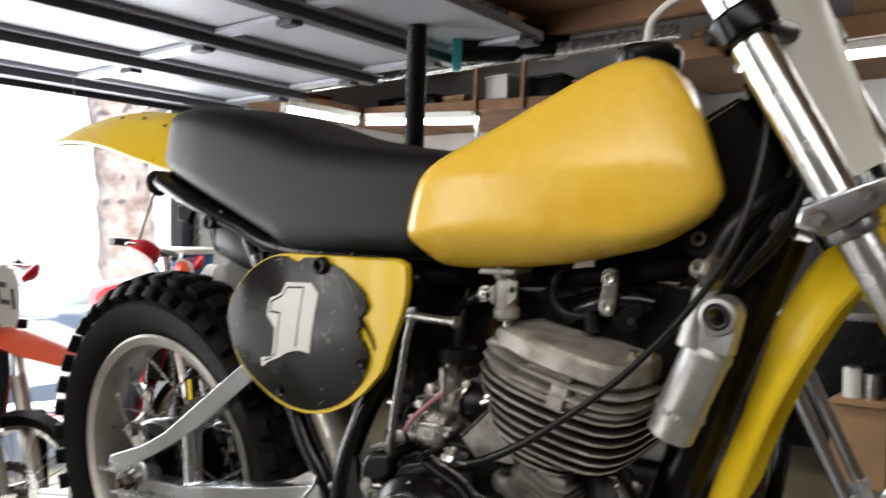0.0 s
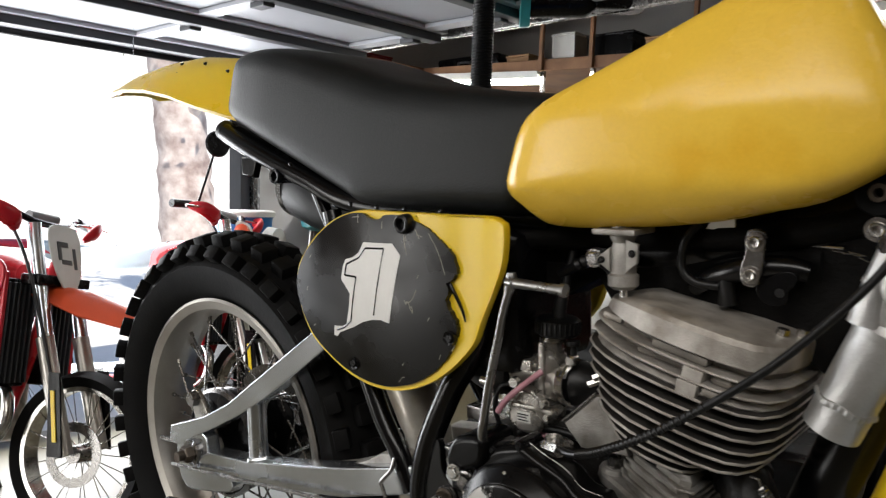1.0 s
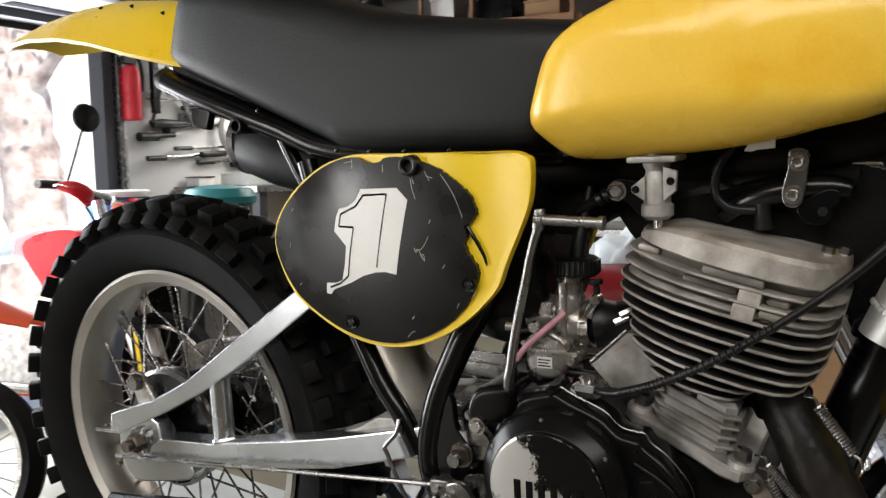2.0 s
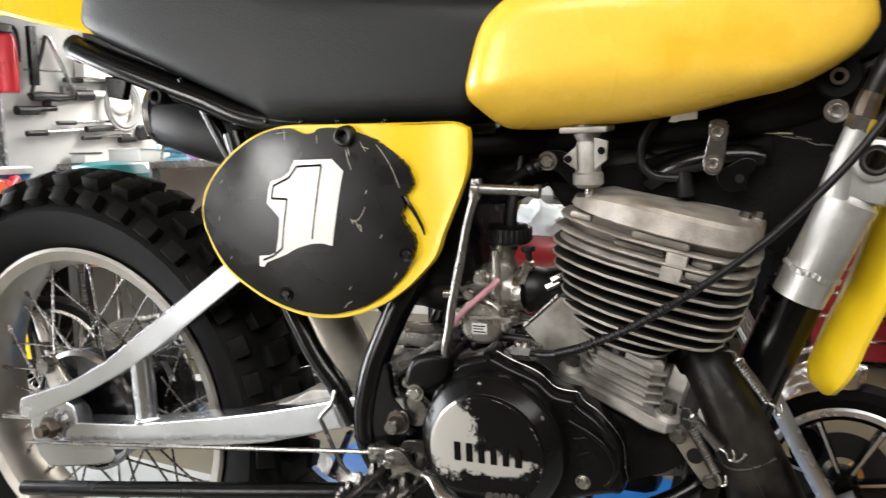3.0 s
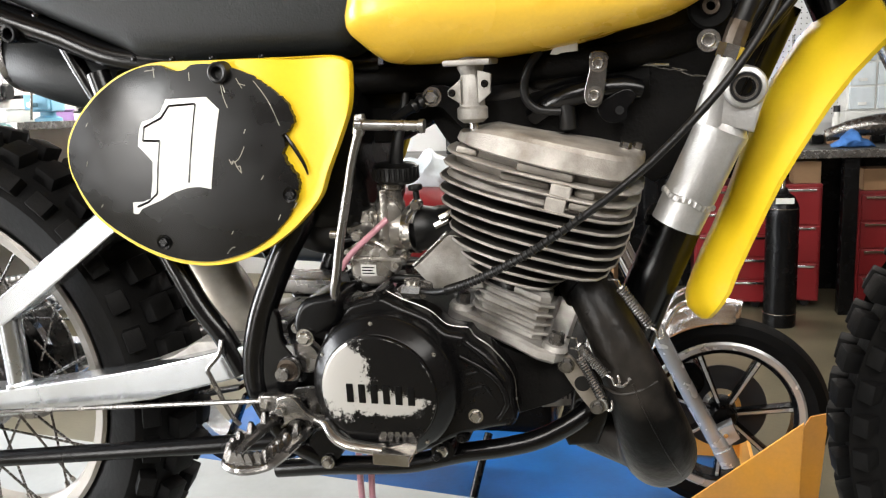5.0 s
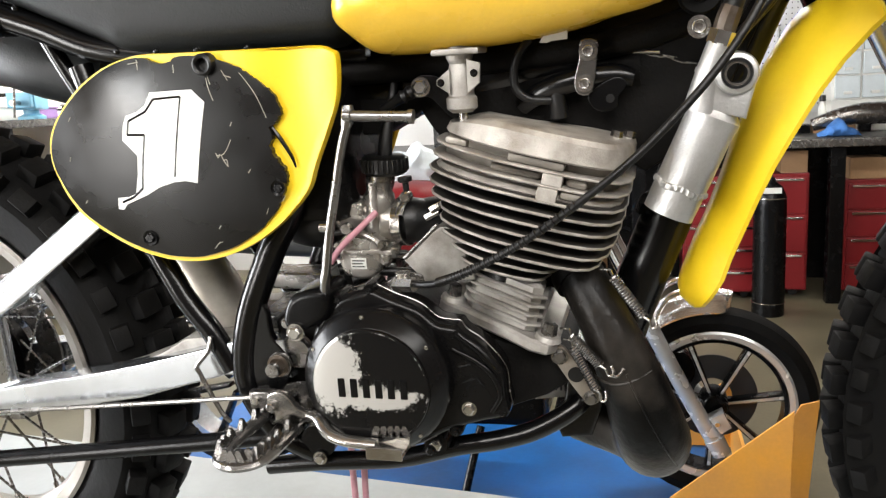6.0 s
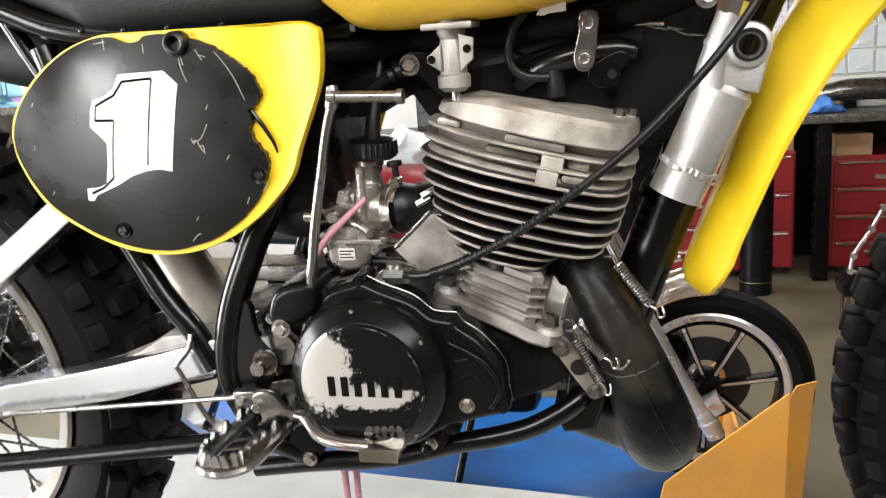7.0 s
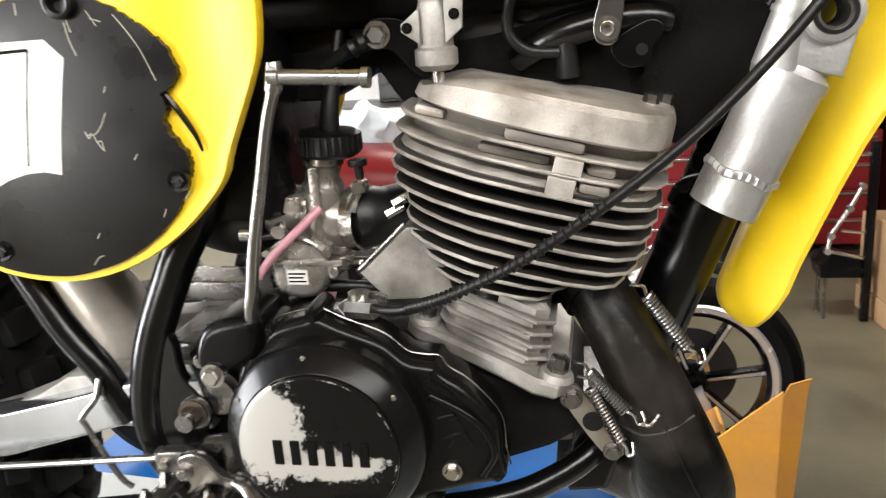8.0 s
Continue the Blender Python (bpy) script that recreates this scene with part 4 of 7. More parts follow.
# fork, clamps and front plate
CLAMP = Matrix.Rotation(radians(-27), 4, "Y") @ Matrix.Rotation(radians(90), 4, "X")
for s in (-1, 1):
    steer(part("fork_stanchion", rod((0.355, s * 0.1, 1.02), (0.592, s * 0.1, 0.552), 0.0190, 24), BRIGHT, bike, "chromed fork tube"))
    steer(part("fork_slider", tube([(0.568, s * 0.1, 0.60), (0.680, s * 0.1, 0.38), (0.72, s * 0.1, 0.30)], 0.028, 20), ALLOY, bike))
    steer(part("axle_lug", slab([(0.68, 0.33), (0.72, 0.385), (0.84, 0.378), (0.84, 0.325), (0.76, 0.29)], s * 0.1 - 0.02, s * 0.1 + 0.02, 0.006), ALLOY, bike))
    lower = steer(part("lower_clamp", lathe([(0.0185, -0.020), (0.0255, -0.018), (0.027, -0.013), (0.027, 0.013), (0.0255, 0.018), (0.0185, 0.018)], 26, m=Matrix.Translation((0.470, s * 0.1, 0.793)) @ CLAMP), ALLOY, bike, "polished lower triple clamp"))
    steer(part("clamp_arm", slab([(0.425, 0.782), (0.431, 0.810), (0.488, 0.818), (0.498, 0.792)], min(s * 0.02, s * 0.095), max(s * 0.02, s * 0.095), 0.006), ALLOY, bike))
    part("clamp_ear", slab([(0.436, 0.786), (0.440, 0.804), (0.485, 0.821), (0.507, 0.828), (0.510, 0.808), (0.481, 0.789), (0.458, 0.778)], s * 0.1 - 0.034, s * 0.1 + 0.020, 0.005), ALLOY, lower)
    bolt(lower, 0.456, s * 0.1 - 0.035, 0.794, NUT)
    bolt(lower, 0.494, s * 0.1 - 0.035, 0.814, SMALLNUT)
    steer(part("top_clamp", lathe([(0.0185, -0.014), (0.027, -0.014), (0.029, -0.010), (0.029, 0.010), (0.027, 0.014), (0.0185, 0.014)], 26, m=Matrix.Translation((0.385, s * 0.1, 0.965)) @ CLAMP), SATIN, bike, "black top clamp"))
steer(part("top_bridge", box(0.350, 0.410, -0.11, 0.11, 0.950, 0.972, 0.006), SATIN, bike))
steer(part("handlebar", tube([(0.22, -0.40, 1.075), (0.29, -0.24, 1.10), (0.352, -0.13, 1.02), (0.36, 0, 1.015), (0.352, 0.13, 1.02), (0.29, 0.24, 1.10), (0.22, 0.40, 1.075)], 0.011, 14, 8), SATIN, bike))
front_plate = bmesh.new()
NEAR = [(0.372, 1.000), (0.381, 0.955), (0.395, 0.924), (0.420, 0.878), (0.444, 0.845), (0.462, 0.824)]
FAR = [(0.409, 1.022), (0.423, 0.979), (0.437, 0.940), (0.450, 0.905), (0.459, 0.870), (0.466, 0.843)]
front = []
for a, b in zip(smooth_path([(x, 0, z) for x, z in NEAR], 4), smooth_path([(x, 0, z) for x, z in FAR], 4)):
    xa, za, xb, zb = a.x, a.z, b.x, b.z
    row = [(xa + (xb - xa) * k + 0.012 * math.sin(math.pi * k), -0.075 + 0.12 * k, za + (zb - za) * k + 0.004 * math.sin(math.pi * k)) for k in np.linspace(0, 1, 11)]
    front.append(row + [(x - 0.004, y, z - 0.002) for x, y, z in reversed(row)])
part("front_plate", rings(front_plate, front), CREAM, bike, "white front number plate")
part("ignition_box", slab([(0.312, 0.886), (0.350, 0.905), (0.385, 0.855), (0.395, 0.80), (0.33, 0.775), (0.305, 0.83)], -0.040, 0.085, 0.004), OILY, bike)
part("box_edge", rod((0.320, -0.041, 0.8825), (0.3495, -0.041, 0.899), 0.0012, 6), STEEL, bike)
for k, pts in enumerate((((0.400, 0.03, 0.93), (0.405, -0.010, 0.872), (0.392, -0.04, 0.810), (0.355, -0.050, 0.745), (0.325, -0.050, 0.70)), ((0.40, -0.02, 0.96), (0.425, -0.050, 0.88), (0.410, -0.065, 0.80), (0.36, -0.070, 0.73)), ((0.37, 0.02, 0.96), (0.42, -0.02, 0.88), (0.40, -0.045, 0.78), (0.35, -0.05, 0.72)))):
    part("control_cable", tube(pts, (0.0045, 0.004, 0.005)[k], 12, 8), HOSE, bike)

# shock reservoir
RES = Matrix.Translation((0.295, -0.085, 0.570)) @ Matrix.Rotation(radians(23.8), 4, "Y") @ Matrix.Rotation(radians(90), 4, "X")
res = part("shock_reservoir", lathe([(0.0, 0.002), (0.0215, 0.002), (0.0235, 0.0), (0.0238, 0.024), (0.0238, 0.030), (0.0238, 0.088), (0.0250, 0.091), (0.0250, 0.097), (0.0232, 0.099), (0.0205, 0.103), (0.0, 0.104)], 44, m=RES), RESV, bike, "silver aluminium shock reservoir")
bead = ring_lathe([(0.0228, 0.0235), (0.0250, 0.0245), (0.0258, 0.027), (0.0250, 0.0295), (0.0228, 0.0305)], 90)
for v in bead.verts:
    a = math.atan2(v.co.z, v.co.x)
    v.co.x *= 1 + 0.022 * math.sin(a * 30) + 0.02 * math.sin(a * 7)
    v.co.z *= 1 + 0.022 * math.sin(a * 30) + 0.02 * math.sin(a * 7)
    v.co.y += 0.0012 * math.sin(a * 5)
bead.transform(RES)
part("weld_bead", bead, RESV, res, "rough weld bead")
part("reservoir_neck", tube([(0.3215, -0.096, 0.664), (0.3275, -0.096, 0.690), (0.3375, -0.096, 0.7215)], [0.0150, 0.0122, 0.0105], 22), RESV, res)
part("neck_ring", tube([(0.3285, -0.096, 0.6945), (0.3300, -0.096, 0.6985)], 0.0128, 22, 1), RESV, res)
part("hose_nut", rod((0.3372, -0.096, 0.7205), (0.3410, -0.096, 0.7320), 0.0116, 6), STEEL, res)
part("hose_ferrule", tube([(0.3405, -0.096, 0.7310), (0.344, -0.096, 0.742), (0.3475, -0.096, 0.752)], [0.0098, 0.0102, 0.0092], 9, 3), RUSTY, res, "brown crimped hose ferrule")
part("reservoir_hose", tube([(0.3465, -0.096, 0.749), (0.360, -0.090, 0.780), (0.385, -0.060, 0.808), (0.405, -0.020, 0.820)], 0.0085, 12), HOSE, res)
part("reservoir_eye", ring_lathe([(0.0115, -0.014), (0.0135, -0.016), (0.0170, -0.015), (0.0185, -0.012), (0.0185, 0.012), (0.017, 0.015), (0.0135, 0.016), (0.0115, 0.014)], 36), RESV, res).location = (0.351, -0.096, 0.696)
part("eye_bush", ring_lathe([(0.0105, -0.0165), (0.0128, -0.0165), (0.0128, 0.0165), (0.0105, 0.0165)], 30), HOSE, res).location = (0.351, -0.096, 0.696)
part("eye_sleeve", ring_lathe([(0.0085, -0.0150), (0.0105, -0.0150), (0.0105, 0.0150), (0.0085, 0.0150)], 30), STEEL, res).location = (0.351, -0.096, 0.696)
part("eye_web", slab([(0.327, 0.665), (0.360, 0.656), (0.369, 0.692), (0.357, 0.680), (0.342, 0.682), (0.334, 0.700)], -0.106, -0.080, 0.003), RESV, res)
part("reservoir_strap", tube([(0.287, -0.065, 0.585), (0.275, -0.04, 0.575), (0.27, -0.02, 0.56)], 0.006, 8), SATIN, res)

# ---- engine ----
TILT9 = Matrix.Translation((0.155, 0, 0.434)) @ Matrix.Rotation(radians(14), 4, "Y")


def fin_plan(u0, u1, w):
    """A fin's outline: blunt at the front, narrowing to the back of the cylinder."""
    m, h = (u0 + u1) / 2, (u1 - u0) / 2
    half = [(-1.0, -0.42), (-0.985, -0.56), (-0.93, -0.68), (-0.80, -0.79), (-0.60, -0.89), (-0.32, -0.97), (0.05, -1.0), (0.45, -0.99), (0.72, -0.94), (0.88, -0.83), (0.97, -0.64), (1.0, -0.4)]
    half = [(m + a * h, b * w) for a, b in half]
    return half + [(u, -v) for u, v in reversed(half)]


def plate_at(h, plan, thick, bevel=0.0012):
    bm = bmesh.new()
    f = bm.faces.new([bm.verts.new((u, v, h)) for u, v in plan])
    got = bmesh.ops.extrude_face_region(bm, geom=[f])
    for v in got["geom"]:
        if isinstance(v, bmesh.types.BMVert):
            v.co.z = h + thick
    bmesh.ops.recalc_face_normals(bm, faces=bm.faces)
    if bevel:
        flat = [e for e in bm.edges if abs(e.verts[0].co.z - e.verts[1].co.z) < 1e-6]
        bmesh.ops.bevel(bm, geom=flat, offset=bevel, segments=1, affect="EDGES")
    bm.transform(TILT9)
    return bm


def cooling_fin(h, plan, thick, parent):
    """A fin whose flat sides carry gap shade and grime in their colour while its rim is rubbed bright."""
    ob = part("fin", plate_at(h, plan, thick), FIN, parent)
    ob.data.materials.append(FINSHADE)
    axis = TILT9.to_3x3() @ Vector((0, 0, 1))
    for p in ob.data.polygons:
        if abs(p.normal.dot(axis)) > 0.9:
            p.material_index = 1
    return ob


def oval(cu, ru, rv, n=32):
    return [(cu + ru * math.cos(a), rv * math.sin(a)) for a in np.linspace(0, math.tau, n, endpoint=False)]


barrel = part("cylinder_barrel", plate_at(0.055, oval(-0.032, 0.058, 0.080), 0.108), SATIN, bike, "finned aluminium cylinder barrel")
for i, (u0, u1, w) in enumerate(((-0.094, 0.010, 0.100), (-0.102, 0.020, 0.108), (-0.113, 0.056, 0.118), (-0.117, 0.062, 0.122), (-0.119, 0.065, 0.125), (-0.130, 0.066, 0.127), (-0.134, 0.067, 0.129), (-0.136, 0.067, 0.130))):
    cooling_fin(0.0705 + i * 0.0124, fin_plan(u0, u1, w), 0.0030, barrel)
head = part("cylinder_head", plate_at(0.1575, fin_plan(-0.124, 0.056, 0.108), 0.042, 0.002), GRIME, bike, "grey sand-cast finned cylinder head")
part("head_wall", plate_at(0.1580, fin_plan(-0.130, 0.062, 0.1215), 0.0085, 0.004), FIN, head)
for i, (u0, u1, w) in enumerate(((-0.135, 0.067, 0.129), (-0.134, 0.067, 0.1275))):
    part("fin", plate_at(0.1722 + i * 0.0128, fin_plan(u0, u1, w), 0.0026), FIN, head)
crown = bmesh.new()
rings(crown, [[TILT9 @ Vector((u, v, h - (0.015 if u < -0.108 else 0.008 if u < -0.094 else 0.003 if u < -0.07 else 0.0) * lift)) for u, v in fin_plan(u0, u1, w)] for h, u0, u1, w, lift in (
    (0.1965, -0.122, 0.059, 0.123, 0), (0.1985, -0.125, 0.062, 0.1262, 0), (0.2160, -0.123, 0.0612, 0.1245, 0.65), (0.2205, -0.120, 0.059, 0.121, 1.0), (0.2225, -0.116, 0.055, 0.115, 1.0), (0.2230, -0.100, 0.045, 0.095, 1.0))])
part("head_crown", crown, FIN, head, "cast head crown with sloping sides", 30)
part("damper_block", box(-0.018, 0.001, -0.1290, -0.100, 0.1595, 0.1722, 0.0010, m=TILT9), FIN, head, "small cast block between the fins")
part("damper_block", box(-0.016, 0.003, -0.1285, -0.100, 0.1745, 0.1852, 0.0012, m=TILT9), FIN, head)
part("cast_pad", box(-0.052, 0.002, -0.1215, -0.100, 0.1876, 0.1960, 0.003, m=TILT9), GRIME, head)
part("cast_pad", box(-0.068, -0.018, -0.1150, -0.100, 0.1745, 0.1820, 0.004, m=TILT9), GRIME, head)
part("cast_pad", box(0.005, 0.026, -0.1190, -0.100, 0.1745, 0.1850, 0.005, m=TILT9), GRIME, head)
part("cast_pad", box(0.003, 0.024, -0.1255, -0.100, 0.1640, 0.1715, 0.003, m=TILT9), GRIME, head)
part("fin_step", box(-0.118, -0.096, -0.096, -0.050, 0.1876, 0.1950, 0.003, m=TILT9), FIN, head)
for u, v in ((0.040, -0.065), (0.052, -0.045), (-0.07, 0.06), (0.05, 0.06)):
    part("head_nut", lathe([(0, 0.008), (0.0055, 0.007), (0.0062, 0.0), (0, 0)], 6, m=TILT9 @ Matrix.Translation((u, v, 0.222)) @ Matrix.Rotation(radians(90), 4, "X")), STEEL, head)
base = part("cylinder_base", plate_at(0.014, [(-0.070, -0.058), (-0.062, -0.068), (-0.004, -0.092), (0.006, -0.088), (0.006, 0.072), (-0.002, 0.084), (-0.064, 0.084), (-0.072, 0.07)], 0.054, 0.004), CAST, bike, "cast cylinder base with short ribs")
for i in range(4):
    part("base_fin", plate_at(0.0245 + i * 0.0100, [(-0.077, -0.056), (-0.070, -0.068), (-0.002, -0.100), (0.012, -0.092), (0.012, 0.078), (0.0, 0.092), (-0.066, 0.092), (-0.078, 0.072)], 0.0034), CAST, base)
for u, h in ((-0.034, 0.027), (-0.030, 0.038), (-0.012, 0.029), (-0.014, 0.048), (-0.045, 0.048)):
    part("rib_bridge", box(u, u + 0.008, -0.089 - 0.47 * (u + 0.012), -0.07, h, h + 0.0085, 0.002, m=TILT9), CAST, base)
part("base_flange", plate_at(0.0035, [(-0.100, -0.040), (-0.101, -0.056), (-0.092, -0.066), (-0.070, -0.074), (-0.020, -0.096), (0.006, -0.110), (0.024, -0.110), (0.032, -0.098), (0.034, 0.09), (-0.098, 0.09)], 0.0135, 0.003), CAST, base)
for u, v in ((-0.088, -0.052), (0.021, -0.096)):
    part("base_nut", lathe([(0, 0.018), (0.007, 0.017), (0.0085, 0.0), (0, 0)], 6, m=TILT9 @ Matrix.Translation((u, v, 0.0165)) @ Matrix.Rotation(radians(90), 4, "X")), DULL, base)
    part("nut_seat", lathe([(0, 0.006), (0.012, 0.005), (0.014, 0.0), (0, 0)], 18, m=TILT9 @ Matrix.Translation((u, v, 0.0165)) @ Matrix.Rotation(radians(90), 4, "X")), CAST, base)
# crankcase and covers
case = part("crankcase", slab([(-0.125, 0.36), (-0.125, 0.455), (-0.085, 0.490), (-0.03, 0.496), (0.020, 0.490), (0.050, 0.462), (0.11, 0.446), (0.190, 0.420), (0.205, 0.395), (0.175, 0.375), (0.13, 0.358), (0.08, 0.345), (0.03, 0.332), (-0.06, 0.325)], -0.085, 0.085, 0.012), OILY, bike, "black painted crankcase")
side = part("side_cover", slab(round_outline([(-0.062, 0.375), (-0.064, 0.44), (-0.054, 0.470), (-0.0421, 0.4829), (-0.0284, 0.4952), (-0.0032, 0.5030), (0.006, 0.5050), (0.026, 0.4959), (0.0546, 0.4844), (0.071, 0.4705), (0.0854, 0.4673), (0.094, 0.4660), (0.0992, 0.4587), (0.1157, 0.4473), (0.137, 0.4211), (0.1397, 0.3941), (0.1425, 0.3789), (0.1375, 0.3706), (0.117, 0.3652), (0.0931, 0.3576), (0.0747, 0.3502), (0.035, 0.330), (-0.02, 0.333)], 3), -0.126, -0.080, 0.008, segments=3), CASE, bike, "black engine side cover with worn raised rim")
part("cover_rib", tube([(0.0886, -0.127, 0.4436), (0.1108, -0.128, 0.4325), (0.127, -0.128, 0.4182), (0.1345, -0.128, 0.3975), (0.125, -0.128, 0.3788)], 0.0030, 10), CASE, side)
part("cover_rib", tube([(0.0920, -0.126, 0.4580), (0.1130, -0.127, 0.4420), (0.1330, -0.127, 0.4190)], 0.0022, 8), CASE, side)
for a, b in (((0.094, 0.425), (0.106, 0.428)), ((0.096, 0.408), (0.110, 0.413)), ((0.112, 0.413), (0.120, 0.403)), ((0.100, 0.400), (0.104, 0.407))):
    part("cast_mark", rod((a[0], -0.1262, a[1]), (b[0], -0.1262, b[1]), 0.0012, 6), CASE, side)
CX, CZ = 0.0105, 0.4130
clutch = part("clutch_cover", lathe([(0.0, -0.1610), (0.035, -0.1608), (0.057, -0.1602), (0.0600, -0.1592), (0.0606, -0.1580), (0.0590, -0.150), (0.0, -0.150)], 72, m=Matrix.Translation((CX, 0, CZ))), COVER, bike, "round clutch cover, black paint worn to bare metal", 25)
part("cover_bevel", lathe([(0.058, -0.1540), (0.0607, -0.1572), (0.0620, -0.1570), (0.0725, -0.1470), (0.0762, -0.1430), (0.0772, -0.1390), (0.0772, -0.105), (0.058, -0.105)], 72, m=Matrix.Translation((CX, 0, CZ))), BEVEL, clutch, "glossy black bevelled rim with chipped edge")
for i, x in enumerate((-0.0225, -0.0096, 0.0033, 0.0162, 0.0291, 0.0420)):
    part("maker_mark", box(x, x + 0.0074, -0.1620, -0.1590, 0.4030, 0.4230, 0.0008), SATIN, clutch, "plain black raised bar")
for a in (35, 95, 150, 215, 262, 310):
    piece("rim_dot", SMALLNUT, clutch, Matrix.Translation((CX + 0.0700 * math.cos(radians(a)), -0.1495, CZ + 0.0700 * math.sin(radians(a)))) @ Matrix.Scale(0.35, 4))
for x, z in ((0.102, 0.380), (0.058, 0.331), (-0.055, 0.372)):
    bolt(side, x, -0.1265, z, NUT if x == 0.102 else CASENUT, 0.85 if x == 0.102 else 1.0)
part("gasket_edge", tube([(-0.050, -0.114, 0.480), (-0.030, -0.114, 0.4975), (-0.003, -0.114, 0.5060), (0.006, -0.114, 0.5085), (0.026, -0.114, 0.4990), (0.055, -0.114, 0.4875), (0.072, -0.114, 0.4735), (0.086, -0.114, 0.4705), (0.096, -0.114, 0.4695), (0.102, -0.114, 0.4610), (0.118, -0.114, 0.4495), (0.139, -0.114, 0.4230), (0.1420, -0.114, 0.3950), (0.1450, -0.114, 0.3800)], 0.0007, 6, 5), DULL, side, "pale worn gasket edge")
for x, z in ((0.0049, 0.5030), (-0.030, 0.492), (0.0886, 0.4574), (0.1345, 0.3760), (0.085, 0.352), (-0.064, 0.40)):
    part("screw_boss", lathe([(0, -0.124), (0.0055, -0.124), (0.0075, -0.118), (0.0075, -0.09), (0, -0.09)], 16, m=Matrix.Translation((x, 0, z))), SATIN, side)
    bolt(side, x, -0.1235, z, CASENUT, 0.8)
lugb = part("sump_lug", lathe([(0.006, -0.112), (0.013, -0.112), (0.013, -0.08), (0.006, -0.08)], 20, m=Matrix.Translation((0.060, 0, 0.330))), SATIN, bike)
bolt(lugb, 0.060, -0.110, 0.330, NUT)
kboss = part("kickstart_boss", slab(round_outline([(-0.0903, 0.4612), (-0.0868, 0.4796), (-0.0771, 0.4918), (-0.0578, 0.4980), (-0.0380, 0.4970), (-0.0380, 0.4713), (-0.0561, 0.4589), (-0.0788, 0.4522)], 3), -0.135, -0.075, 0.008, segments=3), SATIN, bike, "black kickstart boss")
bolt(kboss, -0.076, -0.136, 0.454, NUT, 1.05)
bolt(kboss, -0.093, -0.120, 0.458, DARKNUT, 0.6)
kick = part("kickstart_lever", tube([(-0.0450, -0.122, 0.486), (-0.0415, -0.130, 0.506), (-0.0375, -0.131, 0.524), (-0.0312, -0.131, 0.557), (-0.0190, -0.131, 0.606), (-0.0093, -0.131, 0.6435), (0.0010, -0.131, 0.6715)], [0.0066, 0.0060, 0.0056, 0.0054, 0.0052, 0.0052, 0.0056], 14, 5, squash=0.85), LEVER, bike, "bare steel kickstart lever folded up")
part("kick_pedal", lathe([(0.0, -0.004), (0.0066, -0.004), (0.0066, 0.003), (0.0052, 0.004), (0.0052, 0.058), (0.0068, 0.059), (0.0068, 0.064), (0.0, 0.064)], 18, m=Matrix.Translation((0.0005, -0.132, 0.6712)) @ Matrix.Rotation(radians(3), 4, "Y") @ Matrix.Rotation(radians(-90), 4, "Z")), LEVER, kick)
part("kick_knuckle", tube([(-0.003, -0.131, 0.662), (0.000, -0.131, 0.672), (0.000, -0.131, 0.681)], [0.0058, 0.0068, 0.0050], 14, 3), LEVER, kick)
part("lever_stop", rod((-0.030, -0.131, 0.563), (-0.040, -0.131, 0.5635), 0.0050, 10), STEEL, kick)
kick.location = (0.003, 0, 0.006)
kboss.location = (0.002, 0, 0.007)
# intake side
UPRIGHT = Matrix.Rotation(radians(3), 4, "Y") @ Matrix.Rotation(radians(90), 4, "X")
carb = part("carburettor_body", lathe([(0, 0.034), (0.0132, 0.034), (0.0136, 0.004), (0.0165, 0.0), (0.0175, -0.010), (0.0175, -0.046), (0, -0.046)], 30, m=Matrix.Translation((0.0005, -0.054, 0.588)) @ UPRIGHT), CARB, bike, "cast zinc carburettor with black cap")
cap2 = part("carburettor_cap", lathe([(0, 0.0125), (0.0205, 0.012), (0.0238, 0.0095), (0.0238, -0.005), (0.020, -0.008), (0, -0.008)], 32, m=Matrix.Translation((0.0095, -0.054, 0.6175)) @ UPRIGHT), HOSE, carb, "black carburettor cap")
for a in range(28):
    piece("cap_rib", bpy.data.meshes.get("cap_rib") or mesh_of("cap_rib", box(-0.0010, 0.0010, -0.0010, 0.0010, -0.0045, 0.0085, 0.0003), HOSE), cap2, Matrix.Translation((0.0095 + 0.0240 * math.cos(a * math.tau / 28), -0.054 + 0.0240 * math.sin(a * math.tau / 28), 0.6175)))
part("cap_collar", lathe([(0, 0.010), (0.0150, 0.010), (0.0150, 0.0), (0, 0.0)], 26, m=Matrix.Translation((0.0040, -0.054, 0.6035)) @ UPRIGHT), CARB, carb)
part("cap_boot", tube([(0.010, -0.054, 0.626), (0.0125, -0.052, 0.648), (0.018, -0.047, 0.676), (0.024, -0.04, 0.71)], [0.0085, 0.0070, 0.0048, 0.004], 12), HOSE, carb)
part("body_rib", box(-0.0045, 0.0035, -0.0735, -0.062, 0.545, 0.604, 0.0018), CARB, carb)
part("bell_mouth", tube([(-0.0445, -0.052, 0.5665), (-0.0420, -0.052, 0.5665), (-0.030, -0.052, 0.5670), (-0.010, -0.052, 0.5670)], [0.0205, 0.0215, 0.0190, 0.0190], 30, 3), CARB, carb, "cast bell mouth")
part("body_pad", box(-0.036, -0.012, -0.0745, -0.058, 0.5690, 0.5820, 0.002), CARB, carb)
part("spigot", tube([(0.000, -0.052, 0.5580), (0.004, -0.0515, 0.5578), (0.0045, -0.0515, 0.5578), (0.0175, -0.0505, 0.5572)], [0.0180, 0.0215, 0.0222, 0.0222], 34, 2), CARB, carb)
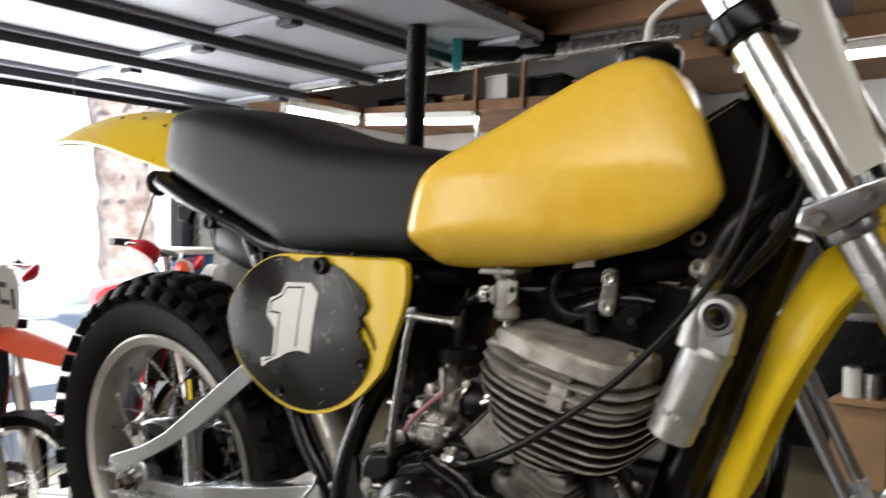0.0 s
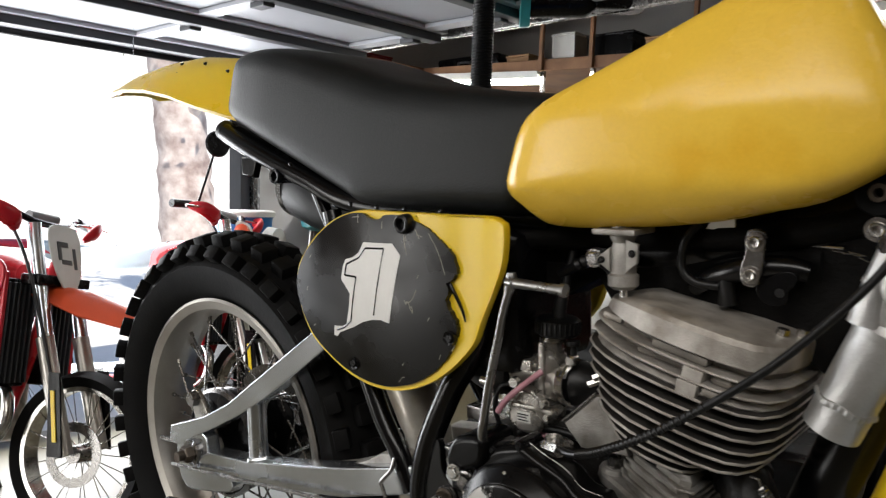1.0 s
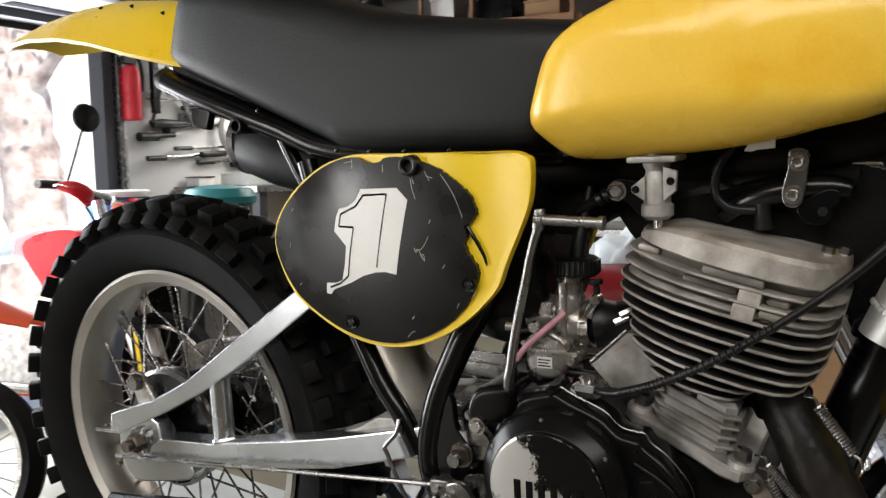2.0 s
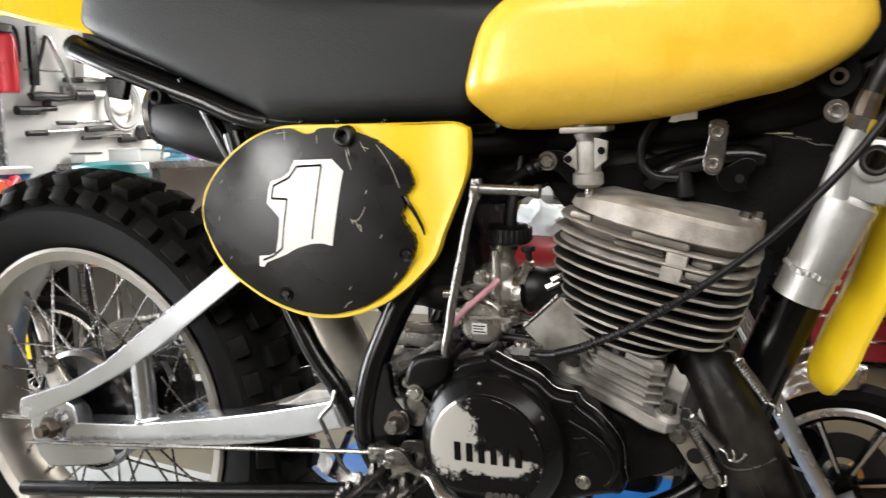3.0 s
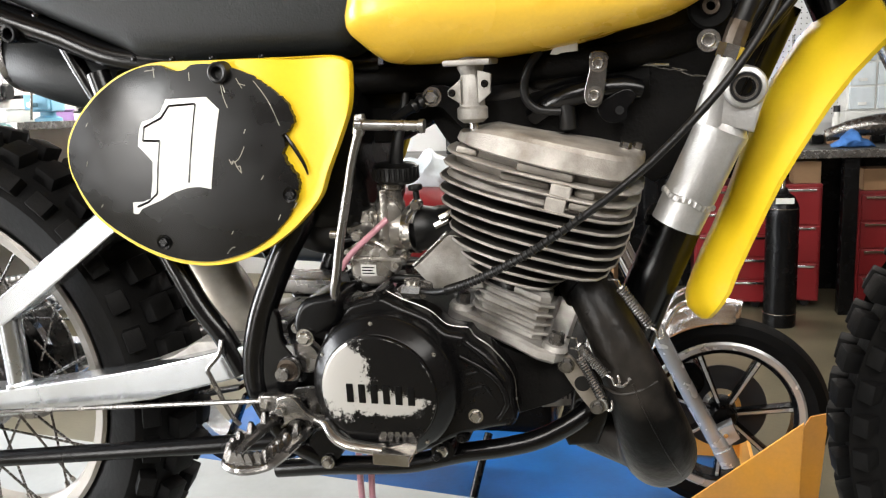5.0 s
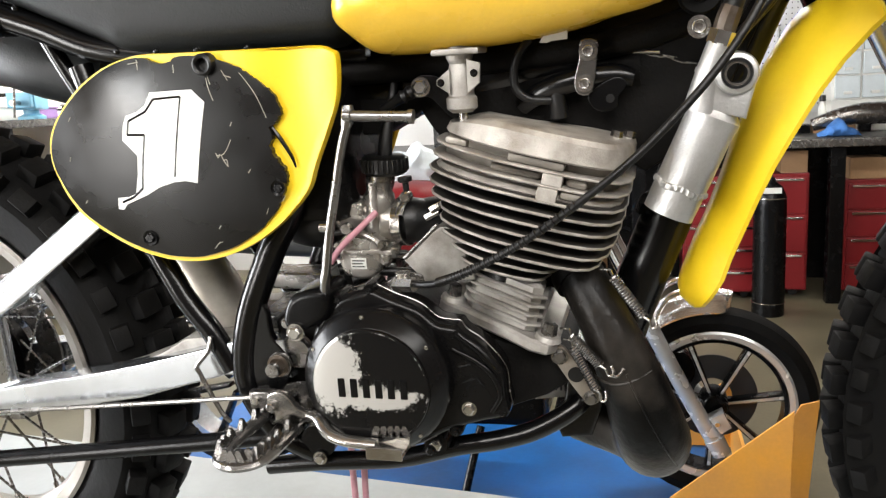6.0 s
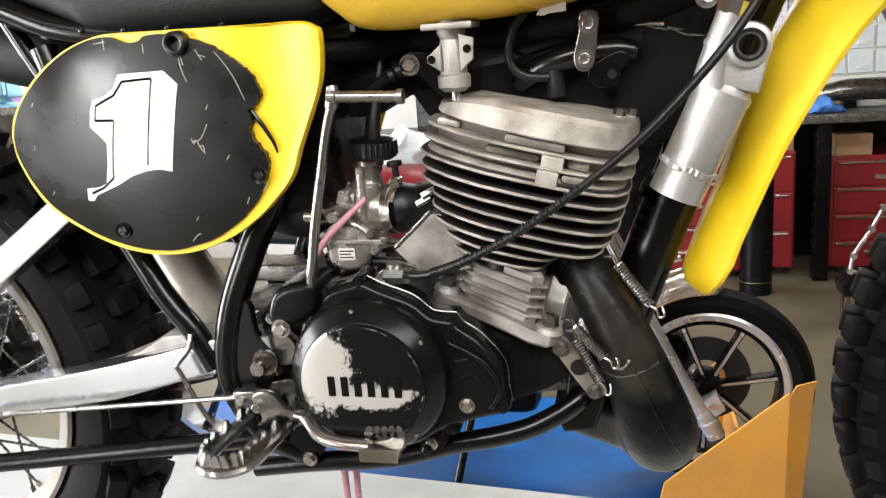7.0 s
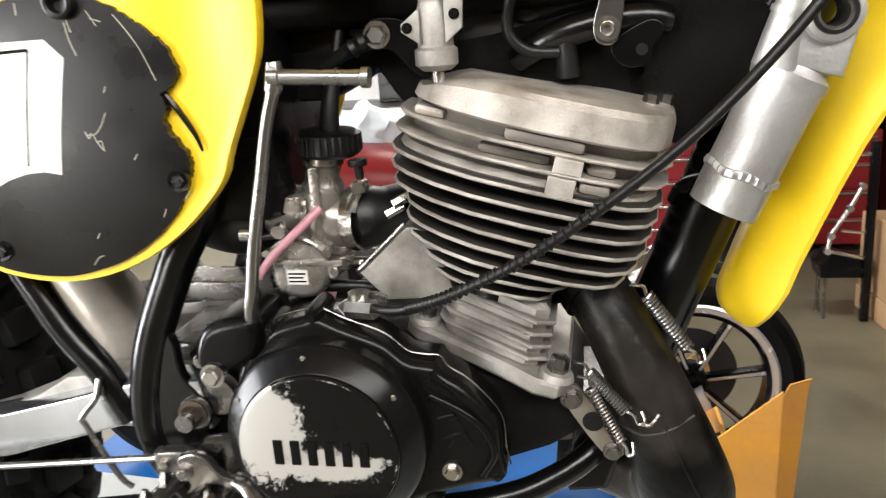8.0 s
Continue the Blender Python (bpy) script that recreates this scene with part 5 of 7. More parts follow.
part("intake_boot", tube([(0.0175, -0.0505, 0.5572), (0.021, -0.050, 0.5572), (0.024, -0.049, 0.5575), (0.032, -0.046, 0.5580), (0.044, -0.040, 0.5570), (0.060, -0.030, 0.5560), (0.085, -0.015, 0.552)], [0.0200, 0.0205, 0.0248, 0.0250, 0.0230, 0.0245, 0.030], 28), HOSE, bike, "black rubber intake boot")
clampr = part("boot_clamp", ring_lathe([(0.0246, -0.0055), (0.0266, -0.0055), (0.0266, 0.0055), (0.0246, 0.0055)], 40), STEEL, bike, "bright steel hose clamp")
clampr.matrix_local = pose(0.0265, -0.0490, 0.5578, 0, 0, 78)
part("clamp_screw", lathe([(0.0, -0.008), (0.0045, -0.008), (0.0062, -0.006), (0.0062, 0.004), (0.0, 0.004)], 18, m=Matrix.Translation((0.0330, -0.062, 0.5865))), STEEL, clampr.parent)
part("clamp_tail", tube([(0.0330, -0.060, 0.5860), (0.0290, -0.070, 0.5780), (0.0270, -0.0745, 0.5690)], 0.0032, 8, 3, squash=1.6), STEEL, bike)
part("choke_knob", lathe([(0.0, 0.024), (0.0072, 0.024), (0.0078, 0.021), (0.0072, 0.019), (0.0034, 0.018), (0.0034, 0.0), (0.0, 0.0)], 16, m=Matrix.Translation((0.0335, -0.060, 0.5830)) @ Matrix.Rotation(radians(-4), 4, "Y") @ Matrix.Rotation(radians(90), 4, "X")), HOSE, carb)
bowl = part("float_bowl", slab(round_outline([(-0.0420, 0.5320), (-0.0405, 0.5100), (-0.0300, 0.5015), (-0.0170, 0.5000), (-0.0040, 0.5030), (0.0060, 0.5150), (0.0075, 0.5330), (0.0020, 0.5420), (-0.0110, 0.5500), (-0.0250, 0.5500), (-0.0370, 0.5430)], 4), -0.079, -0.032, 0.005, segments=3), CARB, carb, "cast float bowl")
part("bowl_arch", tube([(-0.0415, -0.0795, 0.5345), (-0.0345, -0.0800, 0.5440), (-0.0250, -0.0800, 0.5495), (-0.0110, -0.0800, 0.5495), (0.0000, -0.0800, 0.5435), (0.0070, -0.0795, 0.5340)], 0.0026, 8), CARB, bowl)
part("bowl_flange", box(-0.0435, 0.0095, -0.0830, -0.030, 0.5285, 0.5335, 0.0012, m=Matrix.Translation((0, 0, 0.0)) @ Matrix.Rotation(radians(1.0), 4, "Y")), CARB, carb)
part("bowl_lug", box(0.0050, 0.0125, -0.0800, -0.045, 0.5165, 0.5330, 0.002), CARB, bowl)
part("bowl_label", box(-0.0285, -0.0115, -0.0802, -0.0785, 0.5125, 0.5245, 0.0005), CREAM, bowl, "white label")
for i in range(3):
    part("label_bar", box(-0.0270, -0.0130 - 0.002 * (i % 2), -0.0808, -0.0800, 0.5148 + i * 0.0032, 0.5160 + i * 0.0032), SATIN, bowl)
part("drain_plug", lathe([(0, 0.0), (0.007, 0.0), (0.007, 0.007), (0.0, 0.008)], 6, m=Matrix.Translation((-0.018, -0.055, 0.4965)) @ Matrix.Rotation(radians(90), 4, "X")), BRASS, bowl, "brass drain plug")
for x, z, big in ((-0.0285, 0.5575, 1.5), (0.0085, 0.5400, 1.0), (0.0130, 0.5250, 0.9), (-0.0400, 0.5400, 0.9)):
    part("carb_screw", lathe([(0, -0.006), (0.0036 * big, -0.006), (0.0042 * big, -0.001), (0.0042 * big, 0.002), (0, 0.002)], 14, m=Matrix.Translation((x, -0.081, z))), STEEL, carb)
part("idle_screw", rod((0.0200, -0.066, 0.533), (0.0190, -0.082, 0.529), 0.0045, 6), STEEL, carb)
part("screw_spring", coil((0.0195, -0.070, 0.532), (0.0190, -0.080, 0.5295), 0.0052, 4, 0.0008), STEEL, carb)
part("vent_hose", tube([(-0.036, -0.076, 0.552), (-0.050, -0.080, 0.548), (-0.060, -0.078, 0.522), (-0.054, -0.07, 0.488)], 0.0030, 10), HOSE, carb)
part("reed_block", slab([(0.0288, 0.5205), (0.0680, 0.5572), (0.0767, 0.5570), (0.0900, 0.5500), (0.105, 0.50), (0.0500, 0.4975)], -0.076, 0.075, 0.003), CAST, bike, "pale cast reed block")
part("reed_edge", rod((0.0300, -0.0765, 0.5235), (0.0685, -0.0765, 0.5595), 0.0020, 8), DULL, bike)
for q in ((0.058, 0.566), (0.064, 0.574)):
    part("intake_bolt", rod((q[0] - 0.007, -0.062, q[1] - 0.003), (q[0] + 0.006, -0.056, q[1] + 0.003), 0.0040, 6), STEEL, bike)
part("air_boot", tube([(-0.045, -0.05, 0.560), (-0.075, -0.045, 0.562), (-0.11, -0.03, 0.575), (-0.15, 0, 0.60)], [0.027, 0.034, 0.04, 0.045], 24), HOSE, bike)
part("fuel_hose", tube([(-0.0470, -0.090, 0.5225), (-0.0400, -0.091, 0.532), (-0.0287, -0.091, 0.5440), (-0.0084, -0.088, 0.5619), (0.0040, -0.078, 0.5735)], 0.0034, 12), PINK, bike, "pink translucent fuel hose")
part("overflow_hose", tube([(-0.005, -0.06, 0.50), (-0.03, -0.055, 0.44), (-0.06, -0.03, 0.34), (-0.075, -0.02, 0.27), (-0.085, 0.0, 0.16), (-0.09, 0.0, 0.05)], 0.0042, 10, 8), PINK, bike, "pink overflow hose hanging below the frame")
part("overflow_hose", tube([(0.0, -0.06, 0.50), (-0.025, -0.05, 0.43), (-0.055, -0.02, 0.33), (-0.068, 0.0, 0.25), (-0.072, 0.0, 0.15), (-0.075, 0.0, 0.06)], 0.0042, 10, 8), PINK, bike)
cock = part("petcock", lathe([(0, 0.030), (0.012, 0.030), (0.013, 0.018), (0.010, 0.012), (0.0125, 0.004), (0.0125, -0.018), (0.015, -0.020), (0.015, -0.030), (0.010, -0.034), (0, -0.034)], 22, m=Matrix.Translation((0.103, -0.083, 0.706)) @ Matrix.Rotation(radians(90), 4, "X")), CAST, bike, "grey cast fuel tap under the tank")
part("tap_ear", slab([(0.095, 0.714), (0.082, 0.704), (0.082, 0.699), (0.095, 0.690)], -0.096, -0.092, 0.001), CAST, cock)
part("tap_ear", slab([(0.112, 0.722), (0.125, 0.718), (0.124, 0.700), (0.112, 0.690)], -0.096, -0.092, 0.001), CAST, cock)
part("tap_spigot", rod((0.103, -0.083, 0.678), (0.104, -0.083, 0.664), 0.0048, 12), STEEL, cock)
for x, z in ((0.0865, 0.7015), (0.119, 0.709)):
    bolt(cock, x, -0.0965, z, CASENUT, 0.6)
part("tap_flange", box(0.080, 0.126, -0.105, -0.06, 0.7265, 0.7325, 0.002), CAST, cock)
# clutch cable with its spring sleeve
cable = part("clutch_cable", tube([(0.045, -0.116, 0.508), (0.075, -0.130, 0.512), (0.115, -0.146, 0.530), (0.170, -0.156, 0.561), (0.235, -0.156, 0.607), (0.285, -0.150, 0.650), (0.340, -0.140, 0.712), (0.375, -0.125, 0.775), (0.392, -0.10, 0.86), (0.385, -0.06, 0.95)], 0.0036, 12, 8), HOSE, bike, "black clutch cable across the cylinder")
for i in range(34):
    q = smooth_path([(0.080, -0.132, 0.514), (0.115, -0.146, 0.530), (0.170, -0.156, 0.561), (0.225, -0.156, 0.600)], 12)
    p = q[min(i, len(q) - 1)]
    d = (q[min(i + 1, len(q) - 1)] - q[max(i - 1, 0)]).normalized()
    if i < len(q):
        piece("sleeve_ring", bpy.data.meshes.get("sleeve_ring") or mesh_of("sleeve_ring", ring_lathe([(0.0032, -0.0016), (0.0049, 0), (0.0032, 0.0016)], 12), HOSE), cable, Matrix.Translation(p) @ d.to_track_quat("Y", "Z").to_matrix().to_4x4())
part("cable_adjuster", rod((0.030, -0.112, 0.506), (0.052, -0.120, 0.508), 0.0075, 6), STEEL, cable)
part("clutch_arm", slab(round_outline([(0.020, 0.507), (0.042, 0.516), (0.058, 0.512), (0.050, 0.500), (0.030, 0.498)], 3), -0.108, -0.102, 0.001), DULL, cable)
part("cable_lever", rod((0.038, -0.11, 0.500), (0.038, -0.11, 0.518), 0.0085, 10), STEEL, cable)
part("breather_pipe", tube([(-0.030, -0.075, 0.498), (-0.010, -0.068, 0.506), (0.020, -0.060, 0.504), (0.045, -0.055, 0.500)], 0.0048, 10), HOSE, bike)
part("wiring_loom", tube([(-0.060, -0.040, 0.500), (-0.020, -0.020, 0.508), (0.025, -0.010, 0.506), (0.060, 0.010, 0.502)], 0.006, 10), HOSE, bike)
part("loom_clip", box(0.004, 0.016, -0.030, -0.006, 0.497, 0.512, 0.002), DULL, bike)
# exhaust
pipe = part("exhaust_pipe", tube([(0.178, -0.01, 0.520), (0.198, -0.035, 0.508), (0.2165, -0.056, 0.4875), (0.2350, -0.067, 0.454), (0.2515, -0.070, 0.4160), (0.2635, -0.068, 0.3830), (0.2735, -0.064, 0.350), (0.281, -0.050, 0.322), (0.281, -0.025, 0.303), (0.262, 0.015, 0.298), (0.20, 0.05, 0.302)], [0.0245, 0.0245, 0.0250, 0.0265, 0.0300, 0.0335, 0.0370, 0.0385, 0.0385, 0.0385, 0.038], 32, 8), PIPE, bike, "burnt matt black expansion pipe")
part("pipe_flange", tube([(0.200, -0.038, 0.506), (0.211, -0.050, 0.494)], [0.0280, 0.0285], 28, 2), PIPE, pipe)
part("pipe_weld", tube([(0.2100, -0.082, 0.4775), (0.2185, -0.0825, 0.4850), (0.2300, -0.078, 0.4880), (0.2400, -0.070, 0.4890)], 0.0018, 8, 4), PIPE, pipe, "rough weld line")
part("pipe_weld", tube([(0.2230, -0.090, 0.4060), (0.2400, -0.1005, 0.4010), (0.2600, -0.1005, 0.4040), (0.2800, -0.090, 0.4120)], 0.0014, 6, 4), PIPE, pipe)
part("pipe_seam", tube([(0.2560, -0.1000, 0.4120), (0.268, -0.1010, 0.385), (0.284, -0.0990, 0.350), (0.297, -0.089, 0.322), (0.305, -0.070, 0.300)], 0.0016, 8), PIPE, pipe)
part("spring_eye", tube([(0.240, -0.101, 0.4105), (0.248, -0.105, 0.412), (0.2540, -0.102, 0.4185)], 0.0020, 8), DULL, pipe)
for a, b in (((0.2034, -0.098, 0.4502), (0.2302, -0.103, 0.4213)), ((0.2048, -0.100, 0.4384), (0.2259, -0.100, 0.3941)), ((0.2440, -0.100, 0.5113), (0.2726, -0.102, 0.4720))):
    sp = part("pipe_spring", coil(a, b, 0.0043, 17, 0.0013), DULL, pipe, "steel coil spring")
    va, vb = Vector(a), Vector(b)
    d = (vb - va).normalized()
    part("spring_hook", tube([vb, vb + d * 0.006 + Vector((0.002, 0, 0.001)), vb + d * 0.013, vb + d * 0.014 + Vector((0.004, 0, 0.003)), vb + d * 0.008 + Vector((0.006, 0.003, 0.005))], 0.0013, 6), STEEL, sp)
    part("spring_hook", tube([va, va - d * 0.005 + Vector((0.001, 0, 0.002)), va - d * 0.009, va - d * 0.010 + Vector((-0.005, 0.004, -0.002))], 0.0013, 6), STEEL, sp)
lug = part("engine_mount", slab(round_outline([(0.1840, 0.4270), (0.1870, 0.4350), (0.1955, 0.4360), (0.2145, 0.4080), (0.2290, 0.3850), (0.2270, 0.3775), (0.2190, 0.3760), (0.2080, 0.3870), (0.1900, 0.4140)], 3), -0.095, -0.090, 0.001), MOUNT, bike, "drilled steel engine mount plate")
bolt(lug, 0.1905, -0.0955, 0.4270, DARKNUT, 0.85)
bolt(lug, 0.2207, -0.0955, 0.3829, DARKNUT, 0.75)
part("mount_hole", rod((0.2065, -0.0956, 0.4075), (0.2065, -0.088, 0.4075), 0.0082, 20), HOSE, lug)
part("case_tag", slab([(0.155, 0.350), (0.174, 0.373), (0.192, 0.380), (0.191, 0.355)], -0.035, 0.03, 0.002), CAST, bike)
for x in (0.179, 0.1845, 0.189):
    part("tag_slot", box(x - 0.001, x + 0.001, -0.0365, -0.034, 0.363, 0.375), HOSE, bike)
part("lower_mount", slab([(0.195, 0.405), (0.188, 0.355), (0.175, 0.335), (0.185, 0.312), (0.218, 0.316), (0.236, 0.37), (0.228, 0.405)], -0.05, 0.05, 0.006), BLACK, bike)
# silencer end, chain, guards
part("silencer_tube", tube([(-0.305, 0.0, 0.575), (-0.286, 0.0, 0.535), (-0.266, 0.0, 0.500), (-0.243, 0.0, 0.462), (-0.230, 0.0, 0.430), (-0.226, 0.0, 0.395)], [0.031, 0.032, 0.033, 0.035, 0.031, 0.027], 28), PALEPIPE, bike, "pale metal tube behind the plate")
chainlink = mesh_of("chain_link", slab(round_outline([(-0.008, 0.004), (0.008, 0.004), (0.008, -0.004), (-0.008, -0.004)], 2), -0.006, 0.006, 0.001), DULL)
for i in range(44):
    a = Vector((-0.64 + 0.0125 * i, 0.064, 0.455 + 0.0018 * i)) if i < 44 else None
    piece("chain_link", chainlink, bike, Matrix.Translation(a) @ Matrix.Rotation(radians(-7), 4, "Y"))
part("chain_guide", box(-0.19, -0.085, 0.03, 0.08, 0.455, 0.475, 0.003), DULL, bike)
part("chain_guide", box(-0.16, -0.09, -0.06, 0.03, 0.43, 0.452, 0.004), DULL, bike)
# foot controls
peg = part("foot_peg", slab(round_outline([(-0.150, 0.352), (-0.128, 0.378), (-0.100, 0.390), (-0.072, 0.388), (-0.066, 0.370), (-0.080, 0.345), (-0.110, 0.334), (-0.140, 0.336)], 3), -0.104, -0.100, 0.001), DULL, bike, "steel foot peg with saw teeth")
loop_a = [(-0.135, -0.108, 0.352), (-0.144, -0.170, 0.349), (-0.140, -0.200, 0.348), (-0.120, -0.212, 0.348), (-0.098, -0.202, 0.349), (-0.090, -0.170, 0.351), (-0.085, -0.108, 0.354)]
part("peg_frame", tube(loop_a, 0.0060, 10, 6, squash=1.5), DULL, peg)
tooth = mesh_of("tooth", rings(bmesh.new(), [[(-0.0060, -0.0032, 0), (0.0060, -0.0032, 0), (0.0060, 0.0032, 0), (-0.0060, 0.0032, 0)], [(-0.0050, -0.0028, 0.005), (0.0050, -0.0028, 0.005), (0.0050, 0.0028, 0.005), (-0.0050, 0.0028, 0.005)], [(-0.0016, -0.0020, 0.0120), (0.0016, -0.0020, 0.0120), (0.0016, 0.0020, 0.0120), (-0.0016, 0.0020, 0.0120)]]), DULL)
for q in smooth_path(loop_a, 3):
    piece("tooth", tooth, peg, Matrix.Translation((q.x, q.y, q.z + 0.005)) @ Matrix.Rotation(radians(90 if abs(q.x + 0.118) > 0.016 else 0), 4, "Z"))
part("peg_bar", rod((-0.111, -0.105, 0.347), (-0.112, -0.188, 0.346), 0.005, 8), DULL, peg)
part("peg_mount", box(-0.125, -0.095, -0.112, -0.075, 0.350, 0.378, 0.004), SATIN, peg)
pedal = part("brake_pedal", slab(round_outline([(-0.118, 0.383), (-0.106, 0.390), (-0.094, 0.387), (-0.082, 0.372), (-0.062, 0.366), (-0.058, 0.357), (-0.074, 0.358), (-0.094, 0.363), (-0.106, 0.355), (-0.116, 0.352), (-0.110, 0.362)], 3), -0.1425, -0.1335, 0.0025), STEEL, bike, "zinc plated rear brake pedal")
part("pedal_arm", tube([(-0.070, -0.1385, 0.3635), (-0.056, -0.150, 0.3655), (-0.042, -0.162, 0.3575), (-0.022, -0.168, 0.3530), (0.012, -0.170, 0.3515)], 0.0058, 12, 8, squash=1.25), STEEL, pedal)
part("pedal_pad", box(0.008, 0.042, -0.186, -0.158, 0.3440, 0.3490, 0.0015), STEEL, pedal)
for y0, y1 in ((-0.187, -0.184), (-0.160, -0.157)):
    part("pad_rim", box(0.006, 0.043, y0, y1, 0.3440, 0.3565, 0.001), STEEL, pedal)
for i in range(5):
    piece("tooth", tooth, pedal, Matrix.Translation((0.010 + i * 0.0072, -0.1585, 0.356)))
part("pedal_clevis", slab([(-0.143, 0.365), (-0.143, 0.384), (-0.122, 0.386), (-0.106, 0.382), (-0.104, 0.367)], -0.1335, -0.120, 0.003), DULL, pedal)
part("clevis_pin", rod((-0.134, -0.137, 0.375), (-0.134, -0.118, 0.375), 0.004, 10), STEEL, pedal)
bolt(pedal, -0.112, -0.1435, 0.374, NUT, 0.75)
pedal.location = (0.004, 0, 0.006)
part("brake_rod", rod((-0.132, -0.124, 0.381), (-0.70, -0.112, 0.318), 0.0030, 8), DULL, bike)
part("brake_stay", tube([(-0.105, -0.095, 0.325), (-0.20, -0.100, 0.312), (-0.54, -0.112, 0.270), (-0.72, -0.112, 0.246)], 0.0105, 12), SATIN, bike, "black brake stay bar")
part("pedal_spring", tube([(-0.188, -0.112, 0.444), (-0.189, -0.118, 0.430), (-0.204, -0.120, 0.413), (-0.202, -0.120, 0.403), (-0.183, -0.120, 0.360), (-0.176, -0.115, 0.345)], 0.0026, 8), DULL, bike, "bent steel pedal spring rod")
part("stand_boss", rod((-0.080, -0.10, 0.318), (-0.080, -0.06, 0.318), 0.020, 18), SATIN, bike)
bolt(bike, -0.078, -0.102, 0.300, SMALLNUT, 1.2)

# ---- the garage ----
floor = thing("floor", box(-3.6, 3.0, -3.6, 4.35, -0.15, 0.0), CONCRETE, "bare brownish concrete garage floor", "floor", kind="structure")
ground = thing("ground", box(-400, 400, -300, 300, -0.20, -0.02), OUTSIDE, "pale sunlit driveway outside the garage door", "ground", kind="structure")
thing("ceiling", box(-3.6, 3.0, -3.6, 4.35, 2.62, 2.75), PLY, "plywood ceiling between rafters", "ceiling", kind="structure")
thing("wall_back", box(-3.6, 3.0, 4.2, 4.35, 0.0, 2.62), WALLWHITE, "white painted back wall", "wall", kind="structure")
thing("wall_right", box(2.88, 3.0, -3.6, 4.2, 0.0, 2.62), DARKWALL, "unseen side wall, kept dark to cut fill", "wall", kind="structure")
# wall out of view; its opening is only there for the side fill
front_wall = root("wall_front", Matrix(), "unseen dark wall with a gap added for the side fill", "wall", kind="structure")
part("wall_pier", box(-2.3, 2.88, -3.6, -3.48, 0.0, 2.62), DARKWALL, front_wall)
part("wall_pier", box(-3.45, -3.3, -3.6, -3.48, 0.0, 2.62), DARKWALL, front_wall)
part("door_header", box(-3.3, -2.3, -3.6, -3.48, 2.02, 2.62), DARKWALL, front_wall)
left = root("wall_left", Matrix(), "white garage wall around the open door", "wall", kind="structure")
part("wall_pier", box(-3.53, -3.45, 2.03, 4.2, 0.0, 2.62), WALLWHITE, left)
# unseen near pier, narrows the daylight that the black plate reflects
part("wall_pier", box(-3.6, -3.45, -3.48, -1.25, 0.0, 2.62), DARKWALL, left)
part("door_header", box(-3.6, -3.45, -1.25, 2.03, 1.97, 2.62), WALLWHITE, left)
jamb = root("door_jamb", Matrix(), "dark weathered door jamb with grey metal track", "door frame", kind="structure")
part("jamb_board", box(-3.535, -3.42, 1.965, 2.03, 0.0, 1.97, 0.004), STRUT, jamb)
part("door_track", box(-3.44, -3.39, 2.035, 2.065, 0.0, 2.02, 0.006), DULL, jamb)
part("door_track", box(-3.45, -3.41, 2.072, 2.095, 0.0, 2.3, 0.004), SILVER, jamb)

door = root("garage_door", Matrix(), "raised sectional garage door with dark stiffening struts", "garage door")
for i in range(4):
    x0 = -3.32 + i * 0.535
    z0 = 1.985 + i * 0.03
    part("door_panel", box(x0, x0 + 0.525, -1.5, 2.28, z0, z0 + 0.045, 0.006), DOORSKIN, door)
    st = part("strut", box(x0 + 0.005, x0 + 0.075, -1.5, 2.28, z0 - 0.060, z0 - 0.002, 0.006), STRUT, door, "dark steel strut")
    part("strut_lip", box(x0 + 0.075, x0 + 0.115, -1.5, 2.28, z0 - 0.020, z0 - 0.003), DOORSKIN, st)
    for yy in (-1.3, -0.5, 0.35, 1.25, 2.15):
        part("stile", box(x0 + 0.115, x0 + 0.50, yy - 0.045, yy + 0.045, z0 - 0.022, z0 - 0.003, 0.003), DOORSKIN, door)
        part("hinge", box(x0 + 0.47, x0 + 0.56, yy - 0.03, yy + 0.03, z0 - 0.045, z0 - 0.020, 0.004), STRUT, door)
bottom = part("bottom_lip", box(-3.40, -3.33, -1.5, 2.22, 1.935, 2.02, 0.006), DOORSKIN, door)
part("rubber_seal", box(-3.41, -3.385, -1.5, 2.22, 1.905, 1.935, 0.006), HOSE, bottom, "black rubber seal")
rail = thing("door_rail", box(-3.35, -0.6, 2.33, 2.37, 2.02, 2.08, 0.008), DULL, "grey horizontal door track", "door track")
part("rail_hanger", box(-1.25, -1.22, 2.34, 2.36, 2.08, 2.62), DULL, rail)
part("pull_cord", rod((-3.0, 1.08, 1.96), (-3.02, 1.09, 1.45), 0.0013, 6), DOORSKIN, door)

for i, yy in enumerate((-2.6, -1.4, -0.2, 1.0, 2.2, 3.4)):
    thing("rafter", box(-3.4, 2.85, yy - 0.025, yy + 0.025, 2.42, 2.615, 0.004), WOOD, "rough brown timber ceiling joist", "joist", "ceiling joists")
def shelf_lamp(a, b):
    lamp = root("shelf_lamp", Matrix(), "lit white fluorescent tube under a wooden shelf", "lamp", "shelf lamps")
    a, b = Vector(a), Vector(b)
    side = (b - a).cross(Vector((0, 0, 1))).normalized()
    up = Vector((0, 0, 1))
    body = bmesh.new()
    rings(body, [[p + side * u + up * v for u, v in ((-0.045, 0.055), (-0.03, 0.018), (0.03, 0.018), (0.045, 0.055))] for p in (a, b)])
    part("tube", rod(a, b, 0.017, 14), TUBE, lamp)
    part("lamp_body", body, CREAM, lamp)
    for p, q in ((a, b), (b, a)):
        e = (q - p).normalized()
